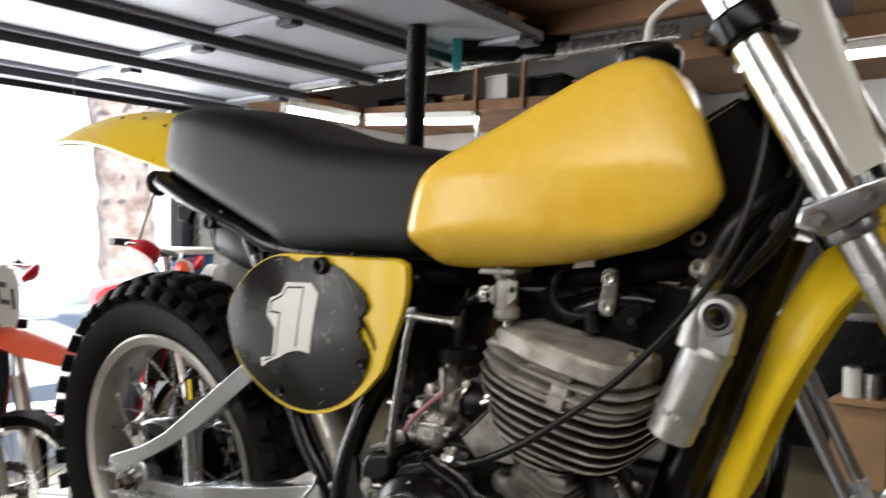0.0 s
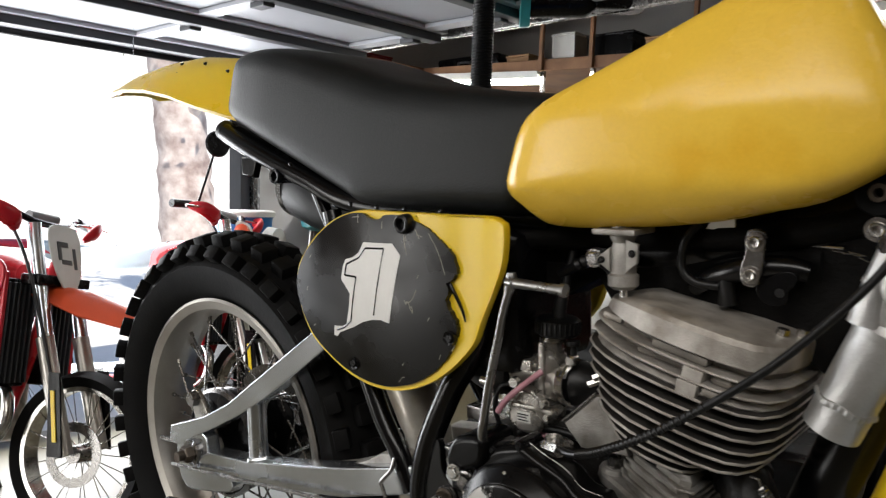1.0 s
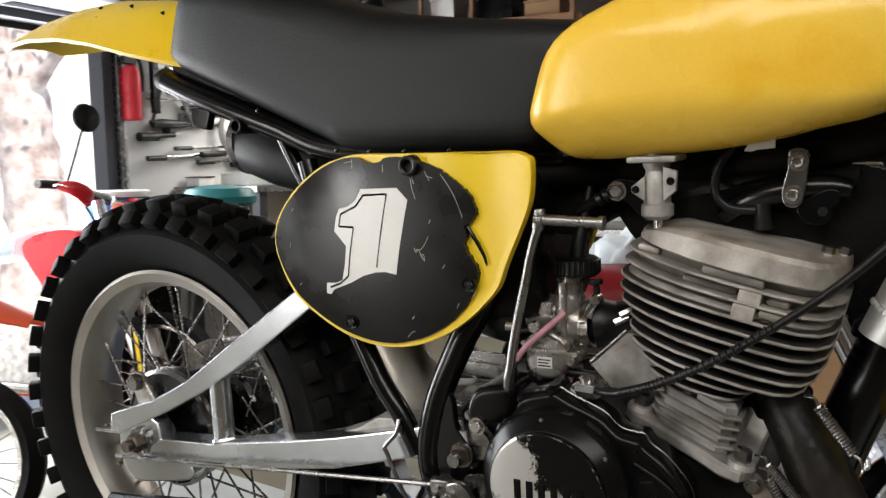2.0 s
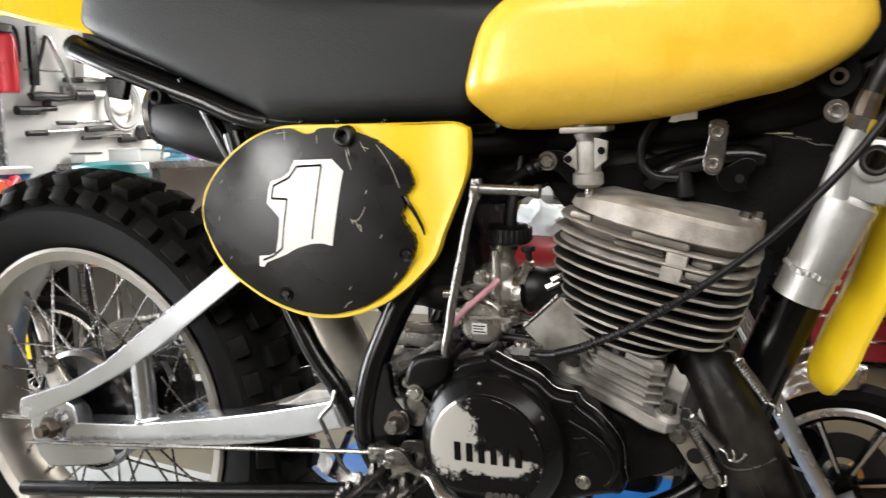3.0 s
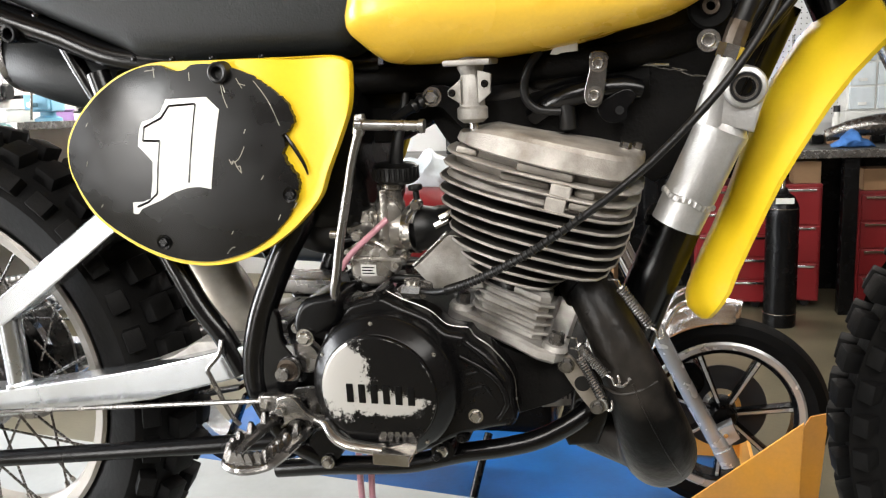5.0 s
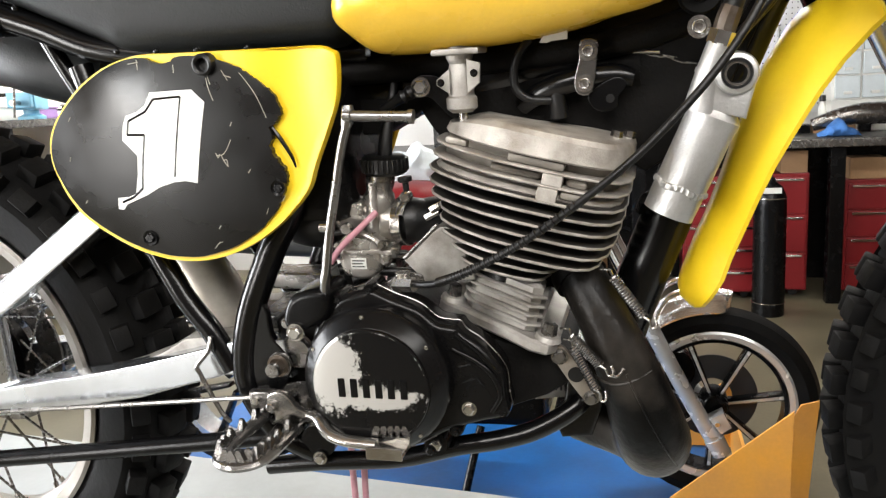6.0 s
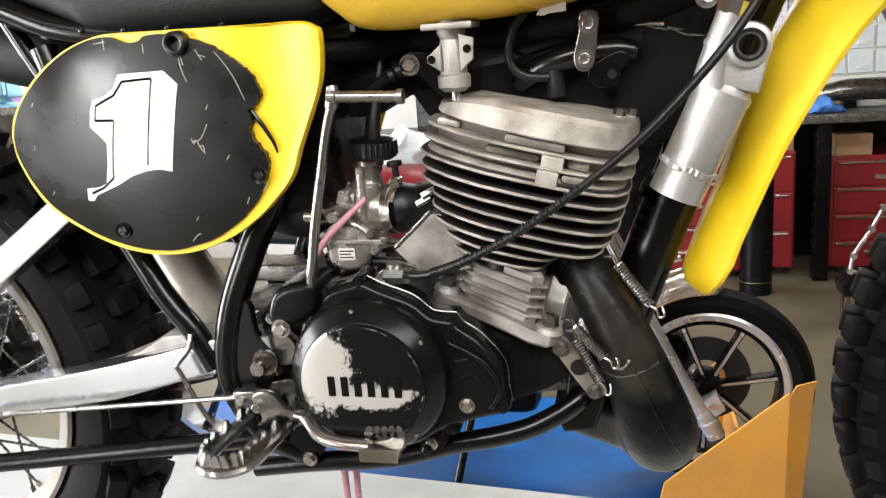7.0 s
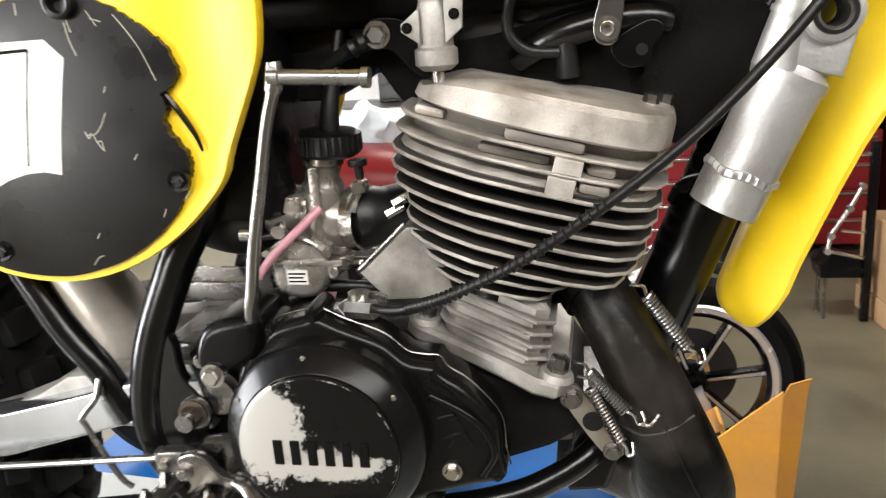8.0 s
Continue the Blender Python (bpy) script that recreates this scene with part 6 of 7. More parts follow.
        part("lamp_end", rod(p - e * 0.02, p + e * 0.004, 0.022, 12), CREAM, lamp)


def stored_box(x, y, z, w, d, h, material, label):
    b = thing("storage_box", box(x, x + w, y, y + d, z, z + h, 0.006), material, label, "box", "boxes on the shelf")
    part("box_lid", box(x - 0.004, x + w + 0.004, y - 0.004, y + d + 0.004, z + h, z + h + 0.012, 0.003), material, b)


# the shelf runs along the side wall beside the door and round the corner, where it sags
SAG = Matrix.Translation((-3.0, 3.06, 2.0)) @ Matrix.Rotation(math.atan(0.040), 4, "Y")
side_shelf = root("side_shelf", Matrix(), "brown wooden shelf on the wall beside the door", "shelf")
part("shelf_board", box(-3.448, -3.02, 2.34, 4.18, 2.0, 2.03, 0.003), WOOD, side_shelf)
part("shelf_lip", box(-3.02, -2.99, 2.34, 3.06, 1.985, 2.045, 0.003), WOOD, side_shelf)
corner_shelf = root("corner_shelf", SAG, "sagging brown wooden shelf with clutter on the back wall", "shelf")
part("shelf_board", box(0.0, 1.85, 0.03, 1.13, 0.0, 0.03, 0.003), WOOD, corner_shelf)
part("shelf_lip", box(-0.02, 1.85, 0.0, 0.03, -0.02, 0.045, 0.003), WOOD, corner_shelf)
for x in (0.915, 1.24, 1.82):
    part("shelf_bracket", box(x - 0.012, x + 0.012, 0.005, 0.03, -0.17, -0.02, 0.003), DULL, corner_shelf)
    part("shelf_post", box(x - 0.012, x + 0.012, -0.025, 0.0, -0.02, 0.36, 0.003), WOOD, corner_shelf)
shelf_lamp((-3.02, 2.40, 1.95), (-3.02, 3.02, 1.948))
shelf_lamp((-2.95, 3.07, 1.944), (-2.10, 3.07, 1.886))
case = thing("tool_case", box(-2.93, -2.44, 3.12, 3.36, 2.021, 2.10, 0.02), SATIN, "long black plastic case on the shelf", "case")
part("case_grip", tube([(-2.75, 3.115, 2.05), (-2.72, 3.09, 2.055), (-2.66, 3.09, 2.055), (-2.63, 3.115, 2.05)], 0.008, 8, 3), HOSE, case)
stored_box(-3.30, 2.42, 2.031, 0.22, 0.16, 0.075, CARD, "brown cardboard box on the shelf")
stored_box(-3.28, 2.66, 2.031, 0.20, 0.20, 0.05, TOOLRED, "dark red tin on the shelf")
stored_box(-2.38, 3.12, 1.995, 0.16, 0.2, 0.06, CARD, "brown cardboard box on the shelf")
stored_box(-2.06, 3.12, 1.985, 0.15, 0.2, 0.16, CREAM, "white tin on the shelf")
stored_box(-1.82, 3.10, 1.975, 0.28, 0.25, 0.13, SATIN, "black plastic case on the shelf")
stored_box(-1.48, 3.12, 1.96, 0.20, 0.2, 0.10, CARD, "brown cardboard box on the shelf")
shelf = root("storage_shelf", Matrix(), "brown wooden storage shelf with clutter along the wall", "shelf")
part("shelf_board", box(-1.05, 2.4, 3.09, 4.18, 2.10, 2.135, 0.003), WOOD, shelf)
part("shelf_lip", box(-1.05, 2.4, 3.05, 3.09, 2.09, 2.19, 0.003), WOOD, shelf)
for x in (-1.0, 0.7, 2.2):
    part("shelf_post", box(x - 0.03, x + 0.03, 3.0, 3.05, 2.0, 2.5, 0.003), WOOD, shelf)
shelf_lamp((-0.6, 3.2, 2.045), (0.6, 3.2, 2.045))
random.seed(7)
for i in range(8):
    x = -0.8 + i * 0.36 + random.uniform(-0.05, 0.05)
    material, label = random.choice(((CARD, "brown cardboard box on the shelf"), (SATIN, "black plastic case on the shelf"), (CREAM, "white tin on the shelf")))
    stored_box(x, 3.12, 2.136, random.uniform(0.14, 0.30), 0.3, random.uniform(0.10, 0.24), material, label)
loft_shelf = root("loft_platform", Matrix(), "hanging timber loft platform with stored planks", "shelf")
part("platform_board", box(-1.3, 1.5, 0.75, 2.35, 2.20, 2.225, 0.002), WOOD, loft_shelf)
for yy in (0.75, 1.5, 2.3):
    part("bearer", box(-1.35, 1.5, yy, yy + 0.05, 2.11, 2.20, 0.003), WOOD, loft_shelf)
for xx in (-1.25, 0.1, 1.4):
    part("hanger", box(xx, xx + 0.04, 0.76, 0.80, 2.2, 2.6, 0.003), WOOD, loft_shelf)
pl = thing("stored_plank", box(-0.9, 1.2, 0.62, 0.74, 2.226, 2.25, 0.003, m=Matrix.Translation((0, 0.2, 0))), CREAM, "pale long board lying on the platform", "plank")
reel = root("hose_reel", pose(-1.48, 2.17, 2.08, 0, 0, -53), "dark teal hose reel under the platform", "hose reel")
part("reel_drum", lathe([(0.02, -0.08), (0.085, -0.08), (0.085, 0.16), (0.06, 0.20), (0.02, 0.30)], 32), SATIN, reel)
part("reel_flange", ring_lathe([(0.03, -0.115), (0.125, -0.115), (0.125, -0.075), (0.03, -0.075)], 40), TEAL, reel, "teal flange")
part("reel_bracket", box(-0.03, 0.03, -0.10, 0.14, 0.085, 0.19, 0.004), DULL, reel)
part("reel_motor", box(-0.07, 0.07, 0.20, 0.42, -0.06, 0.08, 0.02), SATIN, reel)
hosep = []
for i in range(60):
    hosep += [(0.045, i * 0.0115), (0.039, i * 0.0115 + 0.0057)]
thing("corrugated_hose", lathe([(0.0, 0.0)] + hosep + [(0.0, 0.69)], 20, m=Matrix.Translation((-1.515, 1.75, 1.44)) @ Matrix.Rotation(radians(90), 4, "X") @ Matrix.Rotation(radians(-1.5), 4, "Z")), HOSE, "black corrugated extraction hose hanging from the platform", "hose")

# lift deck that carries the yellow bike
DECKM = pose(0, 0.02, 0, 0, 0, -6)
lift = root("lift_deck", DECKM, "light grey motorcycle lift deck on steel legs", "lift")
part("deck_plate", box(-1.30, 1.35, -0.32, 0.385, 0.405, 0.429, 0.003), DECK, lift)
for xx in (-1.1, 1.1):
    for yy in (-0.26, 0.32):
        part("leg", box(xx - 0.03, xx + 0.03, yy - 0.03, yy + 0.03, 0.0, 0.405, 0.004), STRUT, lift)
part("deck_rail", box(-1.28, 1.33, -0.31, -0.27, 0.35, 0.405, 0.004), STRUT, lift)
part("deck_rail", box(-1.28, 1.33, 0.335, 0.375, 0.35, 0.405, 0.004), STRUT, lift)

# blue lift behind it with a street bike on it
blue = root("blue_lift", pose(0, 0, 0, 0, 0, -3), "lowered blue painted motorcycle lift with scuffed deck", "lift")
part("lift_plate", box(-1.30, 0.42, 0.80, 1.75, 0.008, 0.032, 0.004), BLUE, blue, "blue chequered deck plate")
part("lift_edge", box(-1.30, 0.42, 0.76, 0.80, 0.0, 0.045, 0.004), BLUE, blue)
chock = root("wheel_chock", Matrix(), "orange folded steel wheel chock on the blue lift", "wheel chock")
part("chock_side", slab([(0.30, 0.03), (0.325, 0.142), (0.600, 0.378), (0.592, 0.03)], 0.985, 0.990, 0.0012), ORANGE, chock)
fold = slab([(0.600, 0.368), (0.614, 0.391), (0.662, 0.396), (0.655, 0.372), (0.628, 0.03), (0.592, 0.03)], 0.985, 0.990, 0.0012)
for v in fold.verts:
    v.co.y += 0.45 * max(0.0, v.co.x - 0.600)
part("chock_back", fold, ORANGE, chock, "folded flange of the chock")
part("chock_side", slab([(0.36, 0.03), (0.37, 0.14), (0.50, 0.24), (0.53, 0.23), (0.53, 0.03)], 1.55, 1.557, 0.0015), ORANGE, chock)
part("chock_plate", box(0.52, 0.53, 0.99, 1.55, 0.03, 0.16, 0.002), ORANGE, chock)

street = root("street_motorcycle", pose(0.445, 1.235, 0.034), "dark street motorcycle with black cast wheel and chrome fender", "motorcycle")
SR = 0.262
st_tyre = part("front_tyre", ring_lathe([(SR - 0.062, -0.030), (SR - 0.035, -0.046), (SR - 0.012, -0.036), (SR, 0), (SR - 0.012, 0.036), (SR - 0.035, 0.046), (SR - 0.062, 0.030), (SR - 0.058, 0)], 72), RUBBER, street, "black road tyre")
st_tyre.location = (0, 0, SR)
cast = part("cast_wheel", ring_lathe([(SR - 0.060, -0.034), (SR - 0.066, -0.037), (SR - 0.080, -0.034), (SR - 0.082, -0.02), (SR - 0.082, 0.02), (SR - 0.080, 0.034), (SR - 0.060, 0.034)], 72), SILVER, street, "cast alloy wheel with polished rim and black spokes")
cast.location = (0, 0, SR)
spk = mesh_of("wheel_spoke", slab([(-0.006, 0.03), (-0.009, SR - 0.078), (0.009, SR - 0.078), (0.006, 0.03)], -0.018, 0.018, 0.003), SATIN)
edge = mesh_of("spoke_edge", slab([(-0.0035, 0.035), (-0.0045, SR - 0.080), (0.0045, SR - 0.080), (0.0035, 0.035)], -0.0215, -0.0175, 0.001), SILVER)
for i in range(7):
    piece("wheel_spoke", spk, cast, Matrix.Rotation(math.tau * i / 7 + 0.523, 4, "Y"))
    piece("spoke_edge", edge, cast, Matrix.Rotation(math.tau * i / 7 + 0.523, 4, "Y"))
part("rim_band", ring_lathe([(SR - 0.083, -0.033), (SR - 0.092, -0.026), (SR - 0.092, 0.026), (SR - 0.083, 0.033)], 72), SATIN, cast, "black inner rim")
part("brake_caliper", slab(round_outline([(-0.115, 0.03), (-0.125, 0.10), (-0.075, 0.125), (-0.045, 0.075), (-0.065, 0.03)], 3), 0.03, 0.085, 0.006), SATIN, cast, "black brake caliper")
part("wheel_hub", lathe([(0, -0.05), (0.028, -0.05), (0.034, -0.04), (0.036, 0.04), (0, 0.05)], 28), SATIN, cast)
part("brake_disc", ring_lathe([(0.05, 0.045), (0.115, 0.045), (0.115, 0.05), (0.05, 0.05)], 48), STRUT, cast)
arch = bmesh.new()
bands = []
for deg in np.linspace(150, 82, 22):
    row = []
    for k in np.linspace(-1, 1, 41):
        d = SR + 0.040 - 0.046 * abs(k) ** 2.6 + 0.0045 * max(0.0, math.cos(k * 12.5)) ** 2
        wide = 0.066 * min(1.0, 0.25 + (max(0.0, deg - 82) / 9.0) ** 0.5)
        row.append((d * math.cos(radians(deg)), k * wide, SR + d * math.sin(radians(deg))))
    bands.append(row + [(x * 0.985, y * 0.97, SR + (z - SR) * 0.985) for x, y, z in reversed(row)])
part("front_fender", rings(arch, bands), BRIGHT, street, "ribbed chromed front fender")
for s in (-1, 1):
    leg = part("fork_leg", tube([(-0.19, s * 0.085, 0.545), (-0.085, s * 0.085, 0.335), (0.010, s * 0.085, 0.165)], [0.021, 0.020, 0.022], 18), SILVER, street, "silver fork slider")
    part("fork_tube", rod((-0.33, s * 0.085, 0.85), (-0.18, s * 0.085, 0.53), 0.0165, 16), CHROME, street)
    part("fender_bracket", tube([(-0.155, s * 0.075, 0.50), (-0.12, s * 0.07, 0.56), (-0.06, s * 0.066, 0.585)], 0.008, 10), CHROME, leg)
    part("axle_clamp", slab([(-0.020, 0.255), (0.015, 0.275), (0.035, 0.235), (0.010, 0.215)], s * 0.085 - 0.022, s * 0.085 + 0.022, 0.004), SILVER, leg)
    part("slider_collar", tube([(-0.198, s * 0.085, 0.560), (-0.186, s * 0.085, 0.538)], 0.0245, 20, 1), SILVER, leg)
    part("slider_foot", tube([(-0.006, s * 0.085, 0.197), (0.014, s * 0.085, 0.157)], [0.026, 0.024], 18, 1), SILVER, leg)
    part("clamp_bolt", rod((0.000, s * 0.085 - 0.030, 0.245), (0.000, s * 0.085 + 0.030, 0.245), 0.006, 8), BRIGHT, leg)
part("engine_block", box(-0.95, -0.42, -0.16, 0.16, 0.22, 0.58, 0.04), SATIN, street)
part("street_tank", loft([(-1.10, 0.68, -1.10, 0.76, 0.08), (-1.0, 0.65, -1.0, 0.84, 0.13), (-0.80, 0.64, -0.80, 0.872, 0.15), (-0.60, 0.66, -0.60, 0.845, 0.12), (-0.54, 0.68, -0.54, 0.81, 0.09)], 2.6), TOOLRED, street, "dark red fuel tank")
part("street_seat", loft([(-1.55, 0.70, -1.55, 0.78, 0.1), (-1.3, 0.68, -1.3, 0.78, 0.13), (-0.95, 0.66, -0.95, 0.76, 0.12)], 4), VINYL, street)
part("street_frame", tube([(-0.33, 0, 0.80), (-0.40, 0, 0.40), (-0.55, 0, 0.20), (-1.0, 0, 0.20)], 0.02, 14), SATIN, street)
part("side_stand", tube([(-0.60, -0.14, 0.22), (-0.62, -0.20, 0.12), (-0.64, -0.26, 0.010)], 0.011, 12), SATIN, street, "black side stand")
part("stand_foot", box(-0.67, -0.61, -0.285, -0.235, 0.0, 0.010, 0.002), SATIN, street)
rt = part("rear_tyre", ring_lathe([(SR - 0.062, -0.040), (SR - 0.035, -0.056), (SR - 0.012, -0.046), (SR, 0), (SR - 0.012, 0.046), (SR - 0.035, 0.056), (SR - 0.062, 0.040), (SR - 0.058, 0)], 64), RUBBER, street)
rt.location = (-1.38, 0, SR)
rw = part("rear_cast_wheel", ring_lathe([(SR - 0.060, -0.04), (SR - 0.08, -0.04), (SR - 0.082, 0.04), (SR - 0.060, 0.04)], 64), ALLOY, street)
rw.location = (-1.38, 0, SR)
for i in range(7):
    piece("wheel_spoke", spk, rw, Matrix.Rotation(math.tau * i / 7, 4, "Y"))
bg = thing("plastic_bag", loft([(-0.47, 0.90, -0.465, 0.925, 0.03), (-0.44, 0.89, -0.425, 0.965, 0.055), (-0.385, 0.885, -0.37, 0.985, 0.08), (-0.335, 0.88, -0.315, 0.988, 0.07), (-0.285, 0.88, -0.27, 0.972, 0.055), (-0.235, 0.89, -0.23, 0.945, 0.02)], 2.2, 26, 5), BAG, "crumpled pale plastic bag on the street bike tank", "bag")
for v in bg.data.vertices:
    v.co += Vector((0, 1.27, 0.0)) + noise.noise_vector(v.co * 26) * 0.022 + noise.noise_vector(v.co * 60) * 0.007

# workbench on the back wall with tool chests below
bench = root("workbench", Matrix(), "long dark workbench on the back wall", "workbench")
part("bench_top", box(-1.7, 2.6, 3.42, 4.18, 0.80, 0.845, 0.004), BENCH, bench)
part("bench_edge", box(-1.7, 2.6, 3.405, 3.42, 0.80, 0.84, 0.003), DULL, bench)
for x in (-1.65, -0.7, 0.2, 1.16, 2.5):
    part("bench_leg", box(x, x + 0.07, 3.44, 3.52, 0.0, 0.80, 0.004), SATIN, bench)
# black sheet set here for the deep shade under the bench, not a bench part
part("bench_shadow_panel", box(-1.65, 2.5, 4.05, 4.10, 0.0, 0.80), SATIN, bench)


# added black block, hides pale wall where gaps in the bike should read dark
cab = root("backdrop_cabinet", pose(-0.95, 3.72, 0.846), "added black cabinet that darkens the view behind the bike", "cabinet")
part("cabinet_body", box(0, 0.75, 0.02, 0.42, 0.0, 0.62, 0.008), SATIN, cab)
for i in range(2):
    dd = part("cabinet_door", box(0.012 + i * 0.366, 0.372 + i * 0.366, 0.0, 0.022, 0.02, 0.60, 0.005), SATIN, cab)
    part("door_pull", rod((0.345 + i * 0.060, -0.014, 0.26), (0.345 + i * 0.060, -0.014, 0.38), 0.006, 8), STEEL, dd)


def chest(x0, x1, y0, y1, z1, rows, label, material=None):
    c = root("tool_chest", Matrix.Translation((x0, y0, 0.0)), label, "tool chest", "tool chests under the bench")
    w, d = x1 - x0, y1 - y0
    mt = material or TOOLRED
    part("chest_body", box(0, w, 0.012, d, 0.04, z1, 0.006), mt, c)
    h = (z1 - 0.06) / rows
    for i in range(rows):
        dr = part("drawer", box(0.012, w - 0.012, 0.0, 0.02, 0.05 + i * h, 0.05 + (i + 1) * h - 0.010, 0.004), mt, c)
        part("drawer_pull", box(0.03, w - 0.03, -0.014, 0.002, 0.05 + (i + 1) * h - 0.028, 0.05 + (i + 1) * h - 0.016, 0.002), CHROME, dr, "bright metal pull")
    for xx in (0.06, w - 0.06):
        part("castor", lathe([(0, -0.015), (0.024, -0.015), (0.024, 0.015), (0, 0.015)], 16, m=Matrix.Translation((xx, 0.08, 0.024))), HOSE, c)
        part("castor", lathe([(0, -0.015), (0.024, -0.015), (0.024, 0.015), (0, 0.015)], 16, m=Matrix.Translation((xx, d - 0.08, 0.024))), HOSE, c)
    return c


chest(0.46, 0.84, 3.50, 3.95, 0.66, 5, "dark red tool chest with bright drawer pulls")
chest(0.85, 1.09, 3.56, 3.95, 0.66, 3, "narrow dark red tool cabinet")
chest(1.26, 1.62, 3.56, 3.95, 0.62, 4, "dark red tool chest in the shade of the bench")
chest(1.75, 2.3, 3.56, 3.95, 0.66, 4, "dark red tool chest in the shade of the bench")
thing("parts_box", box(0.95, 1.08, 3.58, 3.74, 0.661, 0.775, 0.004), CARD, "brown cardboard box on the tool cabinet", "box")
thing("parts_box", box(1.28, 1.45, 3.58, 3.76, 0.621, 0.73, 0.004), CARD, "brown cardboard box on the tool chest", "box")
gas = root("gas_cylinder", pose(0.852, 3.22, 0.0) @ Matrix.Diagonal((1.15, 1.15, 1.04, 1)), "black gas cylinder with white label band", "gas cylinder")
part("cylinder_body", lathe([(0, 0.0), (0.062, 0.0), (0.066, 0.006), (0.066, 0.53), (0.062, 0.575), (0.045, 0.612), (0.022, 0.632), (0.018, 0.65), (0, 0.65)], 40, m=Matrix.Rotation(radians(90), 4, "X")), SATIN, gas)
part("label_band", slab([(-0.035, 0.585), (0.035, 0.585), (0.035, 0.61), (-0.035, 0.61)], -0.066, -0.052, 0.002), CREAM, gas, "white label")
part("body_ring", ring_lathe([(0.0655, 0), (0.068, 0.003), (0.0655, 0.006)], 40), STEEL, gas).matrix_local = pose(0, 0, 0.555, 90)
part("body_ring", ring_lathe([(0.0655, 0), (0.068, 0.003), (0.0655, 0.006)], 40), STEEL, gas).matrix_local = pose(0, 0, 0.06, 90)
part("valve", rod((0, 0, 0.645), (0, 0, 0.69), 0.010, 10), STEEL, gas)

board = root("pegboard", Matrix(), "white pegboard panel on the back wall", "pegboard", kind="structure")
part("board_panel", box(0.0, 2.5, 4.182, 4.198, 0.95, 2.0), PEG, board)
hole = bmesh.new()
for i in range(60):
    for j in range(24):
        x, z = 0.45 + i * 0.03, 1.0 + j * 0.03
        vs = [hole.verts.new((x + 0.0038 * math.cos(a), 4.1812, z + 0.0038 * math.sin(a))) for a in np.linspace(0, math.tau, 6, endpoint=False)]
        hole.faces.new(vs)
tagged(part("peg_holes", hole, HOSE, board), kind="stuff")
thing("spare_exhaust", tube([(1.10, 3.62, 0.90), (1.22, 3.60, 0.935), (1.34, 3.60, 0.95), (1.52, 3.62, 0.945), (1.75, 3.66, 0.92)], [0.03, 0.045, 0.055, 0.055, 0.03], 22), DULL, "dull steel exhaust pipe lying on the bench", "exhaust pipe")
ragv = thing("shop_rag", loft([(1.11, 0.846, 1.12, 0.86, 0.03), (1.15, 0.846, 1.17, 0.90, 0.06), (1.20, 0.846, 1.20, 0.93, 0.07), (1.26, 0.846, 1.25, 0.89, 0.06), (1.31, 0.846, 1.30, 0.86, 0.03)], 2.2, 24, 5), RAG, "crumpled blue shop rag on the bench", "rag")
for v in ragv.data.vertices:
    v.co += Vector((0, 3.52, 0)) + noise.noise_vector(v.co * 30) * 0.016 * (1 if v.co.z > 0.85 else 0.2)
drw = root("drawer_cabinet", pose(1.24, 3.86, 0.846), "white small-parts drawer cabinet with clear drawers", "drawer cabinet")
part("cabinet_frame", box(0, 0.42, 0.02, 0.22, 0.17, 0.56, 0.004), CREAM, drw)
part("cabinet_foot", box(0, 0.42, 0.02, 0.22, 0.0, 0.17, 0.004), CREAM, drw)
for i in range(3):
    for j in range(3):
        d = part("clear_drawer", box(0.014 + i * 0.135, 0.136 + i * 0.135, 0.0, 0.03, 0.18 + j * 0.125, 0.295 + j * 0.125, 0.004), GLASS, drw)
        part("drawer_grip", box(0.055 + i * 0.135, 0.095 + i * 0.135, -0.012, 0.002, 0.20 + j * 0.125, 0.215 + j * 0.125, 0.002), CREAM, d)
random.seed(11)
for i in range(12):
    x = 0.55 + i * 0.075
    kind = i % 3
    if kind == 0:
        bt = thing("spray_can", lathe([(0, 0), (0.022, 0), (0.022, 0.13), (0.014, 0.15), (0.014, 0.17), (0, 0.17)], 18, m=Matrix.Translation((x, 4.02, 0.846)) @ Matrix.Rotation(radians(90), 4, "X")), random.choice((STEEL, SATIN, CREAM)), "small metal can on the bench", "can", "cans on the bench")
        part("can_cap", lathe([(0, 0.165), (0.018, 0.165), (0.018, 0.20), (0, 0.20)], 14, m=Matrix.Translation((x, 4.02, 0.846)) @ Matrix.Rotation(radians(90), 4, "X")), HOSE, bt)
    else:
        h = random.uniform(0.04, 0.09)
        tb = thing("parts_tin", box(x, x + 0.06, 3.85, 3.95, 0.846, 0.846 + h, 0.004), random.choice((CAST, SATIN, CARD)), "small parts tin on the bench", "tin", "tins on the bench")
        part("tin_lid", box(x - 0.002, x + 0.062, 3.848, 3.952, 0.846 + h, 0.852 + h, 0.002), DULL, tb)
for i in range(7):
    x = 0.62 + i * 0.13
    tool = root("hanging_tool", pose(x, 4.165, 1.28 + 0.05 * (i % 3)), "steel hand tool hung on the pegboard", "hand tool", "hanging hand tools")
    part("tool_shaft", rod((0, 0, 0), (0, 0, 0.17), 0.006, 8), DULL, tool)
    part("tool_handle", rod((0, 0, -0.11), (0, 0, 0.01), 0.012, 10), HOSE if i % 2 else TOOLRED, tool)
    part("tool_hook", rod((0, -0.01, 0.16), (0, 0.016, 0.165), 0.003, 6), STEEL, tool)
carton = root("floor_carton", pose(1.30, 2.30, 0.0, 0, 0, 4), "brown cardboard carton on the floor", "box")
part("carton_body", box(0.0, 0.40, 0.0, 0.4, 0.10, 0.40, 0.006), CARD, carton)
